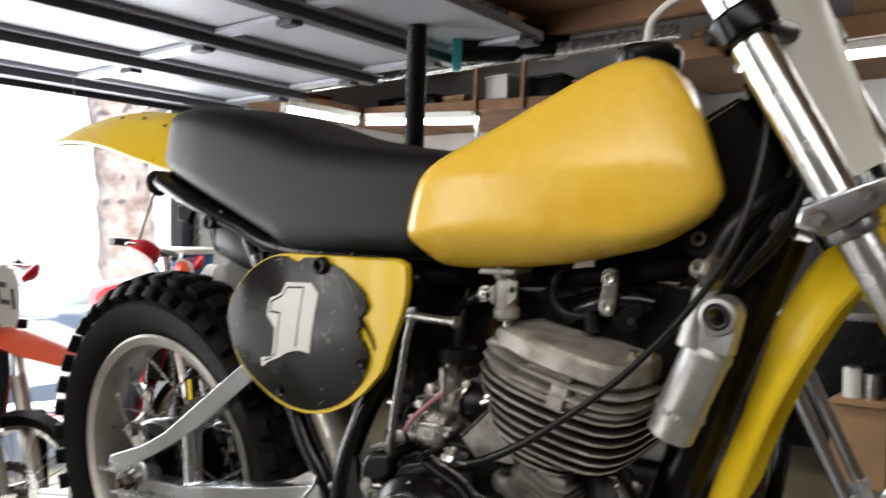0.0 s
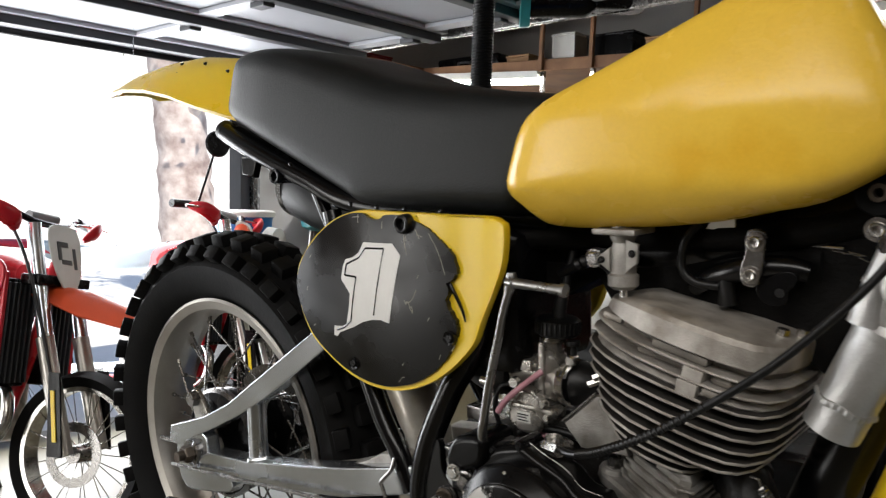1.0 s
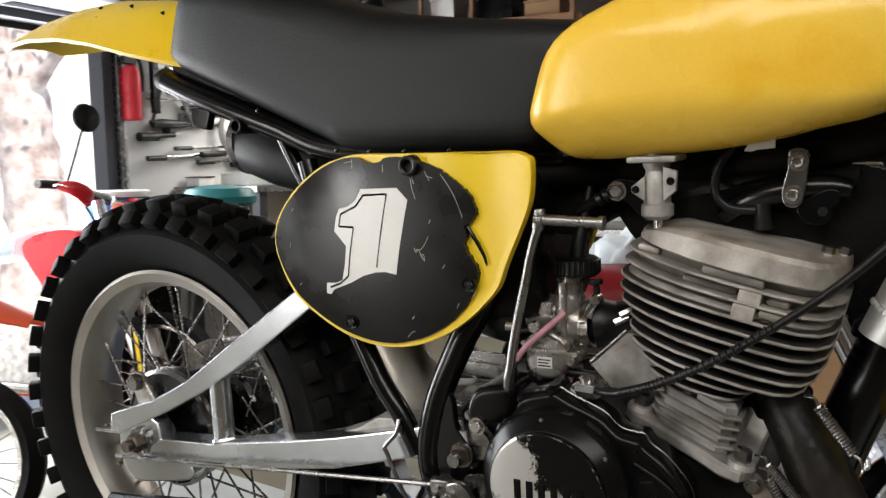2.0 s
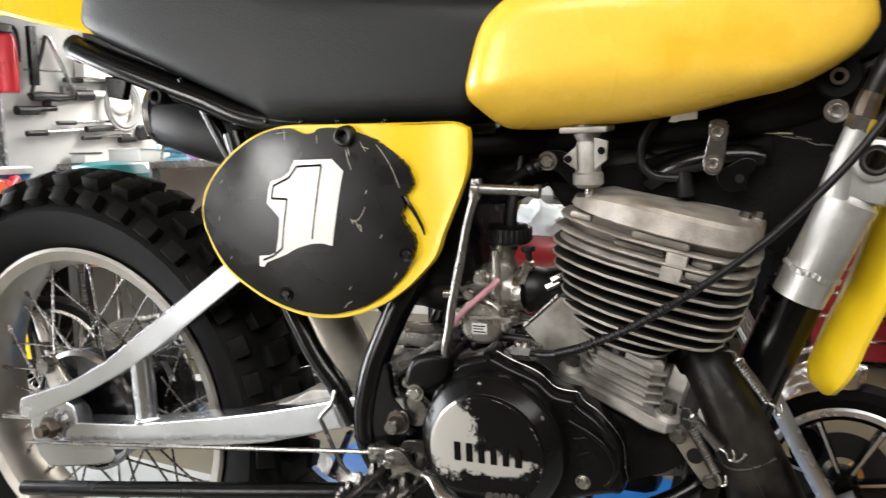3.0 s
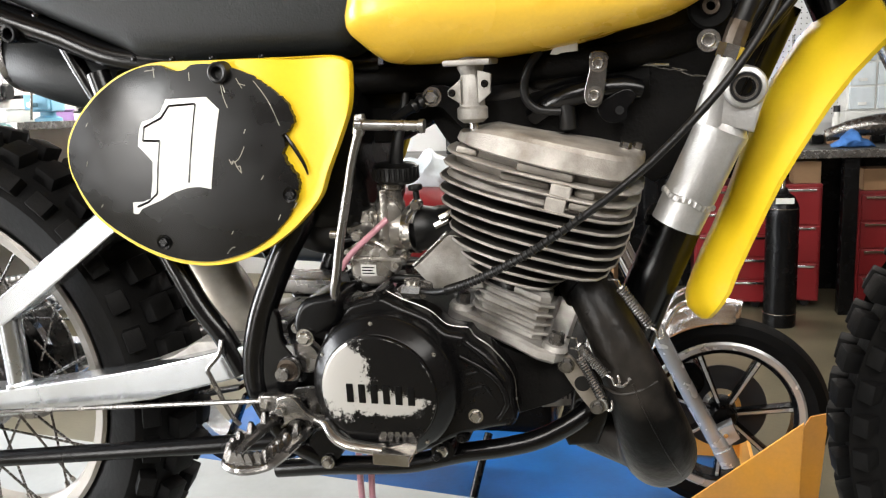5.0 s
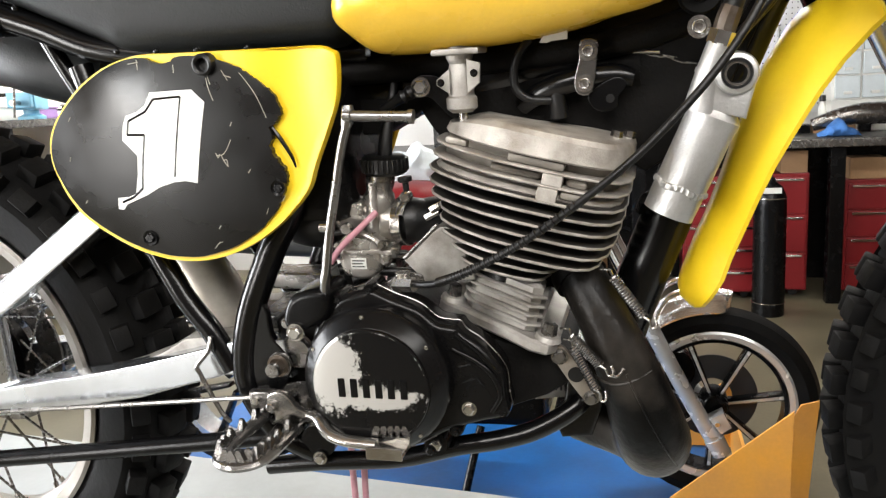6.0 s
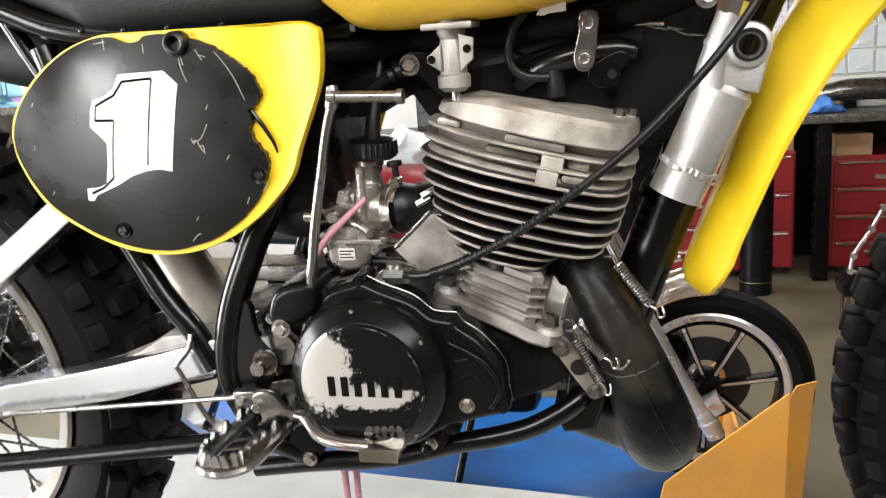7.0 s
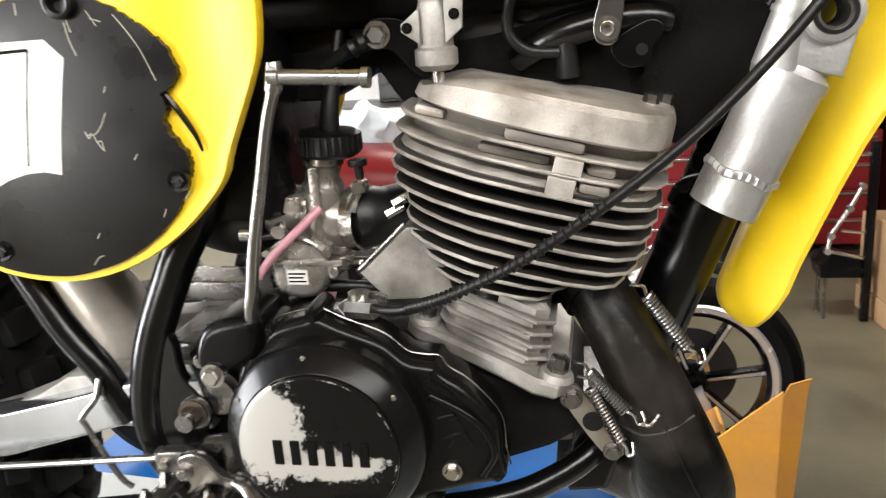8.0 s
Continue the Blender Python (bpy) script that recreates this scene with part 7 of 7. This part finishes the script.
part("carton_base", box(-0.004, 0.404, -0.004, 0.404, 0.0, 0.10, 0.006), CARD, carton)
crate = root("parts_carton", pose(-0.20, 3.40, 0.0, 0, 0, -4), "open brown cardboard carton with white tins on it", "box")
part("carton_body", box(0.0, 0.25, 0.0, 0.18, 0.0, 0.42, 0.006), CARD, crate)
part("carton_flap", box(0.0, 0.25, -0.06, 0.0, 0.405, 0.412, 0.002), CARD, crate)
for k, (x, h, material) in enumerate(((0.055, 0.15, CREAM), (0.15, 0.12, STEEL))):
    tin = thing("paint_tin", lathe([(0, 0), (0.042, 0), (0.042, h), (0.038, h + 0.004), (0, h + 0.004)], 24, m=pose(-0.17 + x, 3.48 - 0.07 * x, 0.421) @ Matrix.Rotation(radians(90), 4, "X")), material, "white or grey metal tin on the carton", "tin", "tins on the carton")
    part("tin_rim", lathe([(0.040, h - 0.004), (0.0445, h - 0.004), (0.0445, h + 0.006), (0.040, h + 0.006)], 24, m=pose(-0.17 + x, 3.48 - 0.07 * x, 0.421) @ Matrix.Rotation(radians(90), 4, "X")), STEEL, tin)
jackst = root("linkage_stand", pose(1.095, 2.5, 0.0), "black stand with chromed folding linkage bars", "stand")
part("chrome_link", tube([(0.0, 0, 0.285), (0.010, 0, 0.345), (0.040, 0, 0.40), (0.070, 0, 0.45), (0.110, 0, 0.535)], 0.0085, 10, 3), BRIGHT, jackst)
part("chrome_bar", rod((0.0, 0, 0.285), (0.165, 0.02, 0.245), 0.0075, 10), BRIGHT, jackst)
part("chrome_bar", rod((0.045, 0, 0.365), (0.165, 0.02, 0.345), 0.0065, 10), BRIGHT, jackst)
part("chrome_bar", rod((0.075, 0, 0.655), (0.165, 0.02, 0.648), 0.0085, 10), BRIGHT, jackst)
for x, z in ((0.0, 0.285), (0.010, 0.345), (0.070, 0.45), (0.110, 0.535)):
    part("joint", lathe([(0, -0.012), (0.013, -0.012), (0.013, 0.012), (0, 0.012)], 14, m=Matrix.Translation((x, 0, z))), BRIGHT, jackst)
part("stand_post", box(0.135, 0.165, 0.0, 0.03, 0.0, 0.70, 0.004), SATIN, jackst)
part("stand_body", slab([(-0.01, 0.17), (-0.02, 0.22), (0.02, 0.27), (0.15, 0.24), (0.16, 0.17)], 0.02, 0.16, 0.008), SATIN, jackst)
for y in (0.04, 0.14):
    part("stand_leg", rod((0.01, y, 0.0), (0.01, y, 0.18), 0.007, 8), DULL, jackst)

# tool corner beside the door
def wall_item(name, bm, material, label, category, group="tools on the wall"):
    return thing(name, bm, material, label, category, group)


ext = root("fire_extinguisher", pose(-3.36, 2.10, 1.50), "red fire extinguisher with black head on the wall", "fire extinguisher")
part("extinguisher_body", lathe([(0, 0.0), (0.045, 0.0), (0.050, 0.012), (0.050, 0.25), (0.040, 0.285), (0.016, 0.30), (0, 0.30)], 28, m=Matrix.Rotation(radians(90), 4, "X")), RED, ext)
part("extinguisher_head", box(-0.02, 0.02, -0.055, 0.03, 0.30, 0.345, 0.006), HOSE, ext)
part("extinguisher_hose", tube([(0, -0.02, 0.325), (0.0, 0.05, 0.335), (0.0, 0.075, 0.27), (0.0, 0.07, 0.16)], 0.009, 10), HOSE, ext)
part("extinguisher_hook", box(-0.085, -0.04, -0.02, 0.02, 0.2, 0.24, 0.003), DULL, ext)
jig = root("wheel_truing_stand", pose(-3.40, 2.36, 1.50), "black and silver triangular stand hung on the wall", "stand")
part("stand_arm", rod((0, -0.10, 0.0), (0, 0.02, 0.32), 0.011, 10), HOSE, jig)
part("stand_arm", rod((0, 0.20, 0.0), (0, 0.04, 0.32), 0.013, 10), STEEL, jig)
part("stand_bar", rod((0, -0.13, 0.13), (0, 0.12, 0.14), 0.006, 8), DULL, jig)
part("stand_foot", tube([(0, -0.12, 0.0), (0.02, 0.05, -0.02), (0, 0.22, 0.01)], 0.011, 10), SATIN, jig)
part("stand_belt", box(-0.01, 0.02, -0.10, -0.05, 0.05, 0.36, 0.006), SATIN, jig)
part("stand_hook", rod((-0.06, 0.03, 0.31), (0.02, 0.03, 0.31), 0.005, 8), STEEL, jig)
coil2 = bmesh.new()
for k in range(4):
    tube([(-3.40 + 0.012 * (k % 2), 2.90 + (0.110 + 0.010 * k) * math.cos(a), 1.475 + (0.125 + 0.010 * k) * math.sin(a)) for a in np.linspace(0, math.tau, 25)], 0.009, 8, 1, coil2)
hc = wall_item("coiled_hose", coil2, GREYHOSE, "grey coiled hose hung on the wall", "hose")
part("hose_peg", rod((-3.47, 2.90, 1.60), (-3.36, 2.90, 1.60), 0.01, 8), STEEL, hc)
lid = wall_item("white_lid", lathe([(0, -0.012), (0.10, -0.012), (0.115, 0.0), (0, 0.0)], 32, m=Matrix.Translation((-3.43, 2.92, 1.54)) @ Matrix.Rotation(radians(90), 4, "Z")), CREAM, "round white lid hung on the wall", "lid")
for k, (yy, zz, ln, r, material) in enumerate(((2.20, 1.42, 0.22, 0.016, HOSE), (2.45, 1.36, 0.38, 0.008, DULL), (2.25, 1.30, 0.30, 0.010, STEEL), (2.62, 1.28, 0.34, 0.009, DULL), (2.9, 1.27, 0.3, 0.012, SATIN), (2.52, 1.60, 0.28, 0.009, CREAM), (2.58, 1.52, 0.22, 0.02, CREAM))):
    t = root("wall_tool", pose(-3.41, yy, zz), "long steel or black hand tool on wall hooks", "hand tool", "tools on the wall")
    part("tool_shaft", rod((0, 0, 0), (0, ln, 0.015), r, 10), material, t)
    part("tool_grip", rod((0, -0.03, -0.005), (0, 0.10, 0.0), r * 1.6, 10), HOSE, t)
    part("tool_hook", rod((-0.05, ln * 0.5, 0.0), (0.01, ln * 0.5, 0.004), 0.004, 6), STEEL, t)
wb = thing("wall_carton", box(-3.448, -3.37, 2.60, 2.84, 1.62, 1.735, 0.004), CREAM, "white box on a small wall bracket", "box")
part("bracket", box(-3.45, -3.36, 2.58, 2.86, 1.608, 1.618, 0.002), DULL, wb)
part("box_flap", box(-3.452, -3.368, 2.596, 2.844, 1.735, 1.741, 0.002), CREAM, wb)
gp = thing("sanding_board", box(-3.448, -3.42, 2.49, 2.66, 1.485, 1.565, 0.004), GREYHOSE, "grey flat board hung on the wall", "board")
part("board_hole", rod((-3.419, 2.52, 1.545), (-3.43, 2.52, 1.545), 0.008, 10), HOSE, gp)
gun = root("air_tool", pose(-3.40, 2.36, 1.49), "black air tool hung on the wall", "air tool")
part("tool_body", tube([(0, -0.10, 0.0), (0, -0.04, 0.005), (0, 0.06, 0.008), (0, 0.14, 0.012)], [0.022, 0.028, 0.024, 0.014], 16), HOSE, gun)
part("tool_trigger", box(-0.01, 0.01, -0.03, 0.02, -0.045, -0.015, 0.004), SATIN, gun)
part("tool_hook", rod((-0.05, 0.0, 0.02), (0.0, 0.0, 0.02), 0.004, 6), STEEL, gun)
tl = root("wall_rail", Matrix(), "steel rail with hooks along the wall", "rail")
part("rail_bar", rod((-3.42, 2.36, 1.31), (-3.42, 2.92, 1.34), 0.009, 10), STEEL, tl)
part("rail_grip", rod((-3.41, 2.62, 1.325), (-3.41, 2.82, 1.335), 0.018, 12), HOSE, tl)
for y in (2.40, 2.58, 2.86):
    part("rail_hook", rod((-3.45, y, 1.32), (-3.40, y, 1.32), 0.004, 6), STEEL, tl)
glove = thing("black_pouch", loft([(-3.44, 1.27, -3.44, 1.35, 0.02), (-3.42, 1.26, -3.42, 1.36, 0.045), (-3.39, 1.27, -3.39, 1.35, 0.03)], 2.4, 18, 3), HOSE, "small black pouch hung on the wall", "pouch")
for v in glove.data.vertices:
    v.co += Vector((0, 3.06, 0)) + noise.noise_vector(v.co * 20) * 0.008
part("pouch_strap", rod((-3.45, 3.06, 1.37), (-3.42, 3.06, 1.34), 0.004, 6), HOSE, glove)
tray = thing("parts_tray", box(-3.30, -3.06, 2.66, 3.02, 1.131, 1.20, 0.006), CREAM, "white parts tray on the side bench", "tray")
part("tray_rim", box(-3.306, -3.054, 2.654, 3.026, 1.20, 1.208, 0.003), CREAM, tray)
mb = thing("mauve_box", box(-3.26, -3.10, 3.06, 3.22, 1.131, 1.19, 0.006), MAUVE, "mauve plastic box on the side bench", "box")
part("box_lid", box(-3.264, -3.096, 3.056, 3.224, 1.19, 1.20, 0.003), MAUVE, mb)
sidebench = root("side_bench", Matrix(), "cluttered grey bench beside the door", "workbench")
part("bench_top", box(-3.44, -2.78, 2.42, 4.15, 1.09, 1.13, 0.004), DULL, sidebench)
for xx, yy in ((-3.40, 2.46), (-2.86, 2.46), (-3.40, 4.05), (-2.86, 4.05)):
    part("bench_leg", box(xx, xx + 0.06, yy, yy + 0.06, 0.0, 1.09, 0.004), STRUT, sidebench)
part("bench_shelf", box(-3.42, -2.80, 2.45, 4.12, 0.55, 0.58, 0.003), PLY, sidebench)
vise = root("bench_vise", pose(-2.92, 2.80, 1.131, 0, 0, 20), "light blue bench vice with steel bar", "vice")
part("vise_base", lathe([(0, 0), (0.07, 0), (0.07, 0.015), (0.04, 0.03), (0.04, 0.06), (0, 0.06)], 20, m=Matrix.Rotation(radians(90), 4, "X")), AQUA, vise)
part("vise_body", box(-0.06, 0.06, -0.09, 0.10, 0.05, 0.13, 0.012), AQUA, vise)
part("vise_jaw", box(-0.06, 0.06, -0.15, -0.11, 0.06, 0.14, 0.006), AQUA, vise)
part("vise_screw", rod((0, -0.23, 0.085), (0, -0.10, 0.085), 0.013, 12), STEEL, vise)
part("vise_handle", rod((0.0, -0.225, 0.01), (0.02, -0.225, 0.17), 0.007, 8), STEEL, vise)
for i in (0, 4, 5, 6, 7):
    yy = 2.50 + i * 0.19
    h = 0.05 + 0.06 * ((i * 7) % 5) / 4
    c = thing("bench_clutter", box(-3.42, -3.31, yy, yy + 0.12, 1.131, 1.131 + h, 0.008), (CREAM, SATIN, DULL, CARD, STEEL)[i % 5], "small tool box or part on the side bench", "tool box", "clutter on the side bench")
    part("clutter_lid", box(-3.425, -3.305, yy - 0.004, yy + 0.124, 1.131 + h, 1.141 + h, 0.003), (DULL, HOSE)[i % 2], c)
stool = root("shop_stool", pose(-2.54, 1.91, -0.03), "stool with teal padded top and steel legs", "stool")
part("stool_top", lathe([(0, 1.06), (0.13, 1.06), (0.17, 1.08), (0.175, 1.11), (0.15, 1.15), (0.08, 1.165), (0, 1.17)], 36, m=Matrix.Rotation(radians(90), 4, "X")), TEAL, stool)
for a in (45, 135, 225, 315):
    part("stool_leg", rod((0.12 * math.cos(radians(a)), 0.12 * math.sin(radians(a)), 1.07), (0.2 * math.cos(radians(a)), 0.2 * math.sin(radians(a)), 0.0), 0.012, 10), STEEL, stool)
bucket = root("blue_bucket", pose(-3.05, 1.72, 0.0), "blue plastic tub with pale lid on a crate", "tub")
part("crate", box(-0.2, 0.2, -0.2, 0.2, 0.0, 0.88, 0.01), SATIN, bucket)
part("tub", lathe([(0, 0.88), (0.13, 0.88), (0.15, 1.08), (0.156, 1.09), (0, 1.09)], 30, m=Matrix.Rotation(radians(90), 4, "X")), NAVY, bucket)
part("tub_lid", lathe([(0, 1.09), (0.165, 1.09), (0.165, 1.115), (0.15, 1.125), (0, 1.125)], 30, m=Matrix.Rotation(radians(90), 4, "X")), CREAM, bucket)


# ---- bikes parked at the door; x ahead from the front axle, z up ----
def parked_bike(m, label, body, guard, seat_mat, plate_mat, mirror=False, r=0.26):
    b = root("parked_motorcycle", m, label, "motorcycle", "bikes parked at the door")
    for name, x in (("front_tyre", 0.0), ("rear_tyre", -1.38)):
        t = part(name, ring_lathe([(r - 0.055, -0.035), (r - 0.02, -0.05), (r, 0), (r - 0.02, 0.05), (r - 0.055, 0.035), (r - 0.05, 0)], 48), RUBBER, b)
        t.location = (x, 0, r)
        w = part(name.replace("tyre", "rim"), ring_lathe([(r - 0.052, -0.036), (r - 0.068, -0.034), (r - 0.068, 0.034), (r - 0.052, 0.036)], 48), STEEL, b)
        w.location = (x, 0, r)
        sp = mesh_of("spoke", rod((0, 0, 0.02), (0, 0, r - 0.066), 0.002, 5), STEEL)
        for i in range(24):
            piece("spoke", sp, w, Matrix.Rotation(math.tau * i / 24, 4, "Y") @ Matrix.Translation((0, 0.012 * (-1) ** i, 0)))
        d = part("brake_disc", ring_lathe([(0.078, -0.048), (0.112, -0.048), (0.112, -0.044), (0.078, -0.044)], 40), DULL, b)
        d.location = (x, 0, r)
        part("hub", lathe([(0, -0.05), (0.03, -0.05), (0.035, 0.05), (0, 0.05)], 20), DULL, w)
    for s in (-1, 1):
        lg = part("fork_leg", rod((0.0, s * 0.09, r), (-0.135, s * 0.09, 0.68), 0.030, 16), RIM, b)
        part("fork_tube", rod((-0.122, s * 0.09, 0.64), (-0.24, s * 0.09, 1.08), 0.026, 16), ALLOY, b)
        part("fork_guard", slab([(0.02, r), (-0.025, r + 0.28), (-0.07, r + 0.28), (-0.04, r)], s * 0.125 - 0.004, s * 0.125 + 0.004, 0.002), SATIN, lg)
        part("guard_stripe", slab([(-0.005, r + 0.05), (-0.035, r + 0.22), (-0.05, r + 0.22), (-0.02, r + 0.05)], s * 0.132 - 0.002, s * 0.132 + 0.002, 0.0), YELLOW, lg)
        part("shroud", slab(round_outline([(-0.27, 0.94), (-0.25, 0.84), (-0.36, 0.66), (-0.44, 0.74), (-0.52, 0.88), (-0.42, 0.94)], 3), s * 0.185 - 0.008, s * 0.185 + 0.008, 0.005), body, b)
        rad = part("radiator", box(-0.32, -0.25, s * 0.105 - 0.07, s * 0.105 + 0.07, 0.50, 0.88, 0.008), SATIN, b)
        for k in range(6):
            y = s * 0.105 - 0.058 + k * 0.0232
            part("louvre", box(-0.252, -0.235, y - 0.004, y + 0.004, 0.515, 0.865, 0.002), STRUT, rad)
        part("louvre_frame", box(-0.256, -0.238, s * 0.178 - 0.008, s * 0.178 + 0.008, 0.50, 0.90, 0.004), body, rad)
    part("triple_clamp", box(-0.235, -0.15, -0.13, 0.13, 0.86, 0.90, 0.008), SATIN, b)
    part("front_fender", shell([((-0.28, 0.865), 0.045, 0.03, (0, 1)), ((-0.15, 0.865), 0.075, 0.06, (0, 1)), ((-0.02, 0.85), 0.085, 0.085, (0, 1)), ((0.12, 0.805), 0.08, 0.065, (0, 1)), ((0.25, 0.745), 0.06, 0.03, (0, 1))], 0.006, 15), guard, b)
    pl = part("number_plate", slab(round_outline([(-0.070, 0.22), (0.0, 0.235), (0.070, 0.22), (0.078, 0.12), (0.036, 0.0), (-0.036, 0.0), (-0.078, 0.12)], 3), -0.004, 0.004, 0.003), plate_mat, b, "white number plate with dark bars")
    pl.matrix_local = Matrix.Translation((-0.13, 0, 0.86)) @ Matrix.Rotation(radians(-16), 4, "Y") @ Matrix.Rotation(radians(90), 4, "Z")
    for xx, zz, w, h in ((-0.045, 0.15, 0.055, 0.02), (-0.045, 0.10, 0.018, 0.05), (-0.03, 0.085, 0.05, 0.018), (0.03, 0.07, 0.016, 0.08)):
        part("plate_bar", box(xx, xx + w, -0.006, -0.004, zz, zz + h, 0.0005), HOSE, pl)
    part("handlebar", tube([(-0.36, -0.34, 1.12), (-0.31, -0.18, 1.13), (-0.25, -0.07, 1.09), (-0.25, 0.07, 1.09), (-0.31, 0.18, 1.13), (-0.36, 0.34, 1.12)], 0.012, 12), SATIN, b)
    part("bar_pad", rod((-0.285, -0.07, 1.115), (-0.285, 0.07, 1.115), 0.018, 12), GREYHOSE, b)
    for s in (-1, 1):
        part("grip", rod((-0.36, s * 0.34, 1.12), (-0.33, s * 0.24, 1.13), 0.019, 12), HOSE, b)
        part("lever", tube([(-0.30, s * 0.20, 1.115), (-0.26, s * 0.25, 1.115), (-0.28, s * 0.35, 1.11)], 0.006, 8), STEEL, b)
        part("lever_guard", tube([(-0.31, s * 0.28, 1.12), (-0.25, s * 0.26, 1.11), (-0.225, s * 0.21, 1.085), (-0.24, s * 0.17, 1.05)], [0.014, 0.032, 0.036, 0.014], 14, 5, squash=0.5), body, b)
    part("tank", loft([(-0.68, 0.84, -0.68, 0.94, 0.07), (-0.54, 0.80, -0.54, 0.98, 0.12), (-0.40, 0.80, -0.40, 0.98, 0.13), (-0.30, 0.84, -0.30, 0.94, 0.08)], 2.6), body, b)
    part("saddle", loft([(-1.35, 0.90, -1.35, 0.97, 0.06), (-1.1, 0.84, -1.1, 0.95, 0.10), (-0.8, 0.82, -0.8, 0.92, 0.11), (-0.55, 0.86, -0.55, 0.98, 0.09)], 4), seat_mat, b)
    part("tail", shell([((-1.10, 0.93), 0.09, 0.05, (0, 1)), ((-1.4, 0.97), 0.09, 0.04, (0, 1)), ((-1.75, 0.96), 0.06, 0.02, (0, 1))], 0.005, 13), body, b)
    part("engine", box(-0.72, -0.36, -0.14, 0.14, 0.28, 0.62, 0.04), CAST, b)
    part("header_pipe", tube([(-0.36, -0.05, 0.52), (-0.27, -0.08, 0.46), (-0.27, -0.10, 0.34), (-0.38, -0.13, 0.28), (-0.7, -0.15, 0.30)], 0.022, 14), STEEL, b)
    part("frame_spar", tube([(-0.20, 0, 0.95), (-0.30, 0, 0.5), (-0.45, 0, 0.26), (-0.85, 0, 0.30)], 0.022, 12), body, b)
    part("swingarm", tube([(-0.80, -0.10, 0.36), (-1.38, -0.10, r)], 0.025, 10), ALLOY, b)
    part("swingarm", tube([(-0.80, 0.10, 0.36), (-1.38, 0.10, r)], 0.025, 10), ALLOY, b)
    part("side_stand", rod((-0.60, 0.14, 0.30), (-0.62, 0.34, 0.0), 0.012, 8), SATIN, b)
    part("brake_hose", tube([(-0.31, -0.16, 1.12), (-0.20, -0.15, 0.95), (-0.12, -0.12, 0.7), (-0.02, -0.11, 0.40)], 0.006, 8), HOSE, b)
    if mirror:
        part("mirror_stalk", rod((-0.32, -0.20, 1.13), (-0.22, -0.26, 1.36), 0.006, 8), SATIN, b)
        part("mirror", lathe([(0, -0.012), (0.055, -0.010), (0.060, 0.0), (0.05, 0.012), (0, 0.018)], 28, m=Matrix.Translation((-0.20, -0.27, 1.40)) @ Matrix.Rotation(radians(60), 4, "Z")), SATIN, b)
        part("indicator", lathe([(0, -0.02), (0.035, -0.01), (0.035, 0.01), (0, 0.02)], 20, m=Matrix.Translation((-0.10, -0.17, 1.02))), REDORANGE, b)
        part("headlight", lathe([(0, -0.05), (0.08, -0.03), (0.085, 0.02), (0.04, 0.06), (0, 0.06)], 28, m=Matrix.Translation((-0.03, 0, 0.98)) @ Matrix.Rotation(radians(90), 4, "Z")), CREAM, b)
    return b


parked_bike(pose(-2.24, 0.437, 0.0, -10, 0, 25), "red and white competition motorcycle with orange fender and number plate", RED, REDORANGE, CREAM, CREAM, False, 0.285)
parked_bike(pose(-2.46, 1.40, 0.0, -9, 0, 25), "red and white trail motorcycle with a round mirror", RED, RED, PALEBLUE, CREAM, True, 0.30)

# ---- outside ----
tree = root("tree", pose(-7.3, 4.0, -0.02), "old tree trunk with peeling pale bark outside the door", "tree")
tb = tube([(0, 0, 0), (0.03, 0.02, 0.7), (0.0, 0.0, 1.5), (-0.08, -0.05, 2.4), (-0.2, -0.15, 3.4), (-0.2, -0.1, 4.6)], [0.42, 0.30, 0.27, 0.26, 0.20, 0.12], 28, 8)
for v in tb.verts:
    v.co += noise.noise_vector(v.co * 5) * 0.05
part("trunk", tb, BARK, tree)
random.seed(3)
for i in range(7):
    a = i * 0.9
    z = 1.9 + i * 0.32
    part("limb", tube([(-0.05, -0.03, z), (0.5 * math.cos(a), 0.5 * math.sin(a), z + 0.5), (1.3 * math.cos(a), 1.3 * math.sin(a), z + 0.9)], [0.10, 0.06, 0.02], 10), BARK, tree)
leaves = bmesh.new()
for i in range(1400):
    a, q, z = random.uniform(0, math.tau), random.uniform(0.2, 1.9), random.uniform(2.9, 5.2)
    c = Vector((q * math.cos(a), q * math.sin(a), z))
    u = Vector((random.uniform(-1, 1), random.uniform(-1, 1), random.uniform(-1, 1))).normalized() * 0.06
    w = u.cross(Vector((random.uniform(-1, 1), random.uniform(-1, 1), random.uniform(-1, 1)))).normalized() * 0.025
    leaves.faces.new([leaves.verts.new(c + d) for d in (-u, w, u, -w)])
tagged(part("crown", leaves, mat("leaf_green", (0.09, 0.11, 0.05), 0.6, 0, 0.2, 3, 30, 0), tree), kind="stuff")
bank = bmesh.new()
gx, gy = 24, 60
vv = [[bank.verts.new((-11 - i * 1.6, -30 + j * 1.0, -0.1 + i * 0.62 + 0.5 * noise.noise(Vector((i * 0.3, j * 0.25, 0))))) for j in range(gy)] for i in range(gx)]
for i in range(gx - 1):
    for j in range(gy - 1):
        bank.faces.new((vv[i][j], vv[i + 1][j], vv[i + 1][j + 1], vv[i][j + 1]))
thing("hillside", bank, PALEHILL, "pale dry bank rising behind the driveway", "hillside", kind="structure")
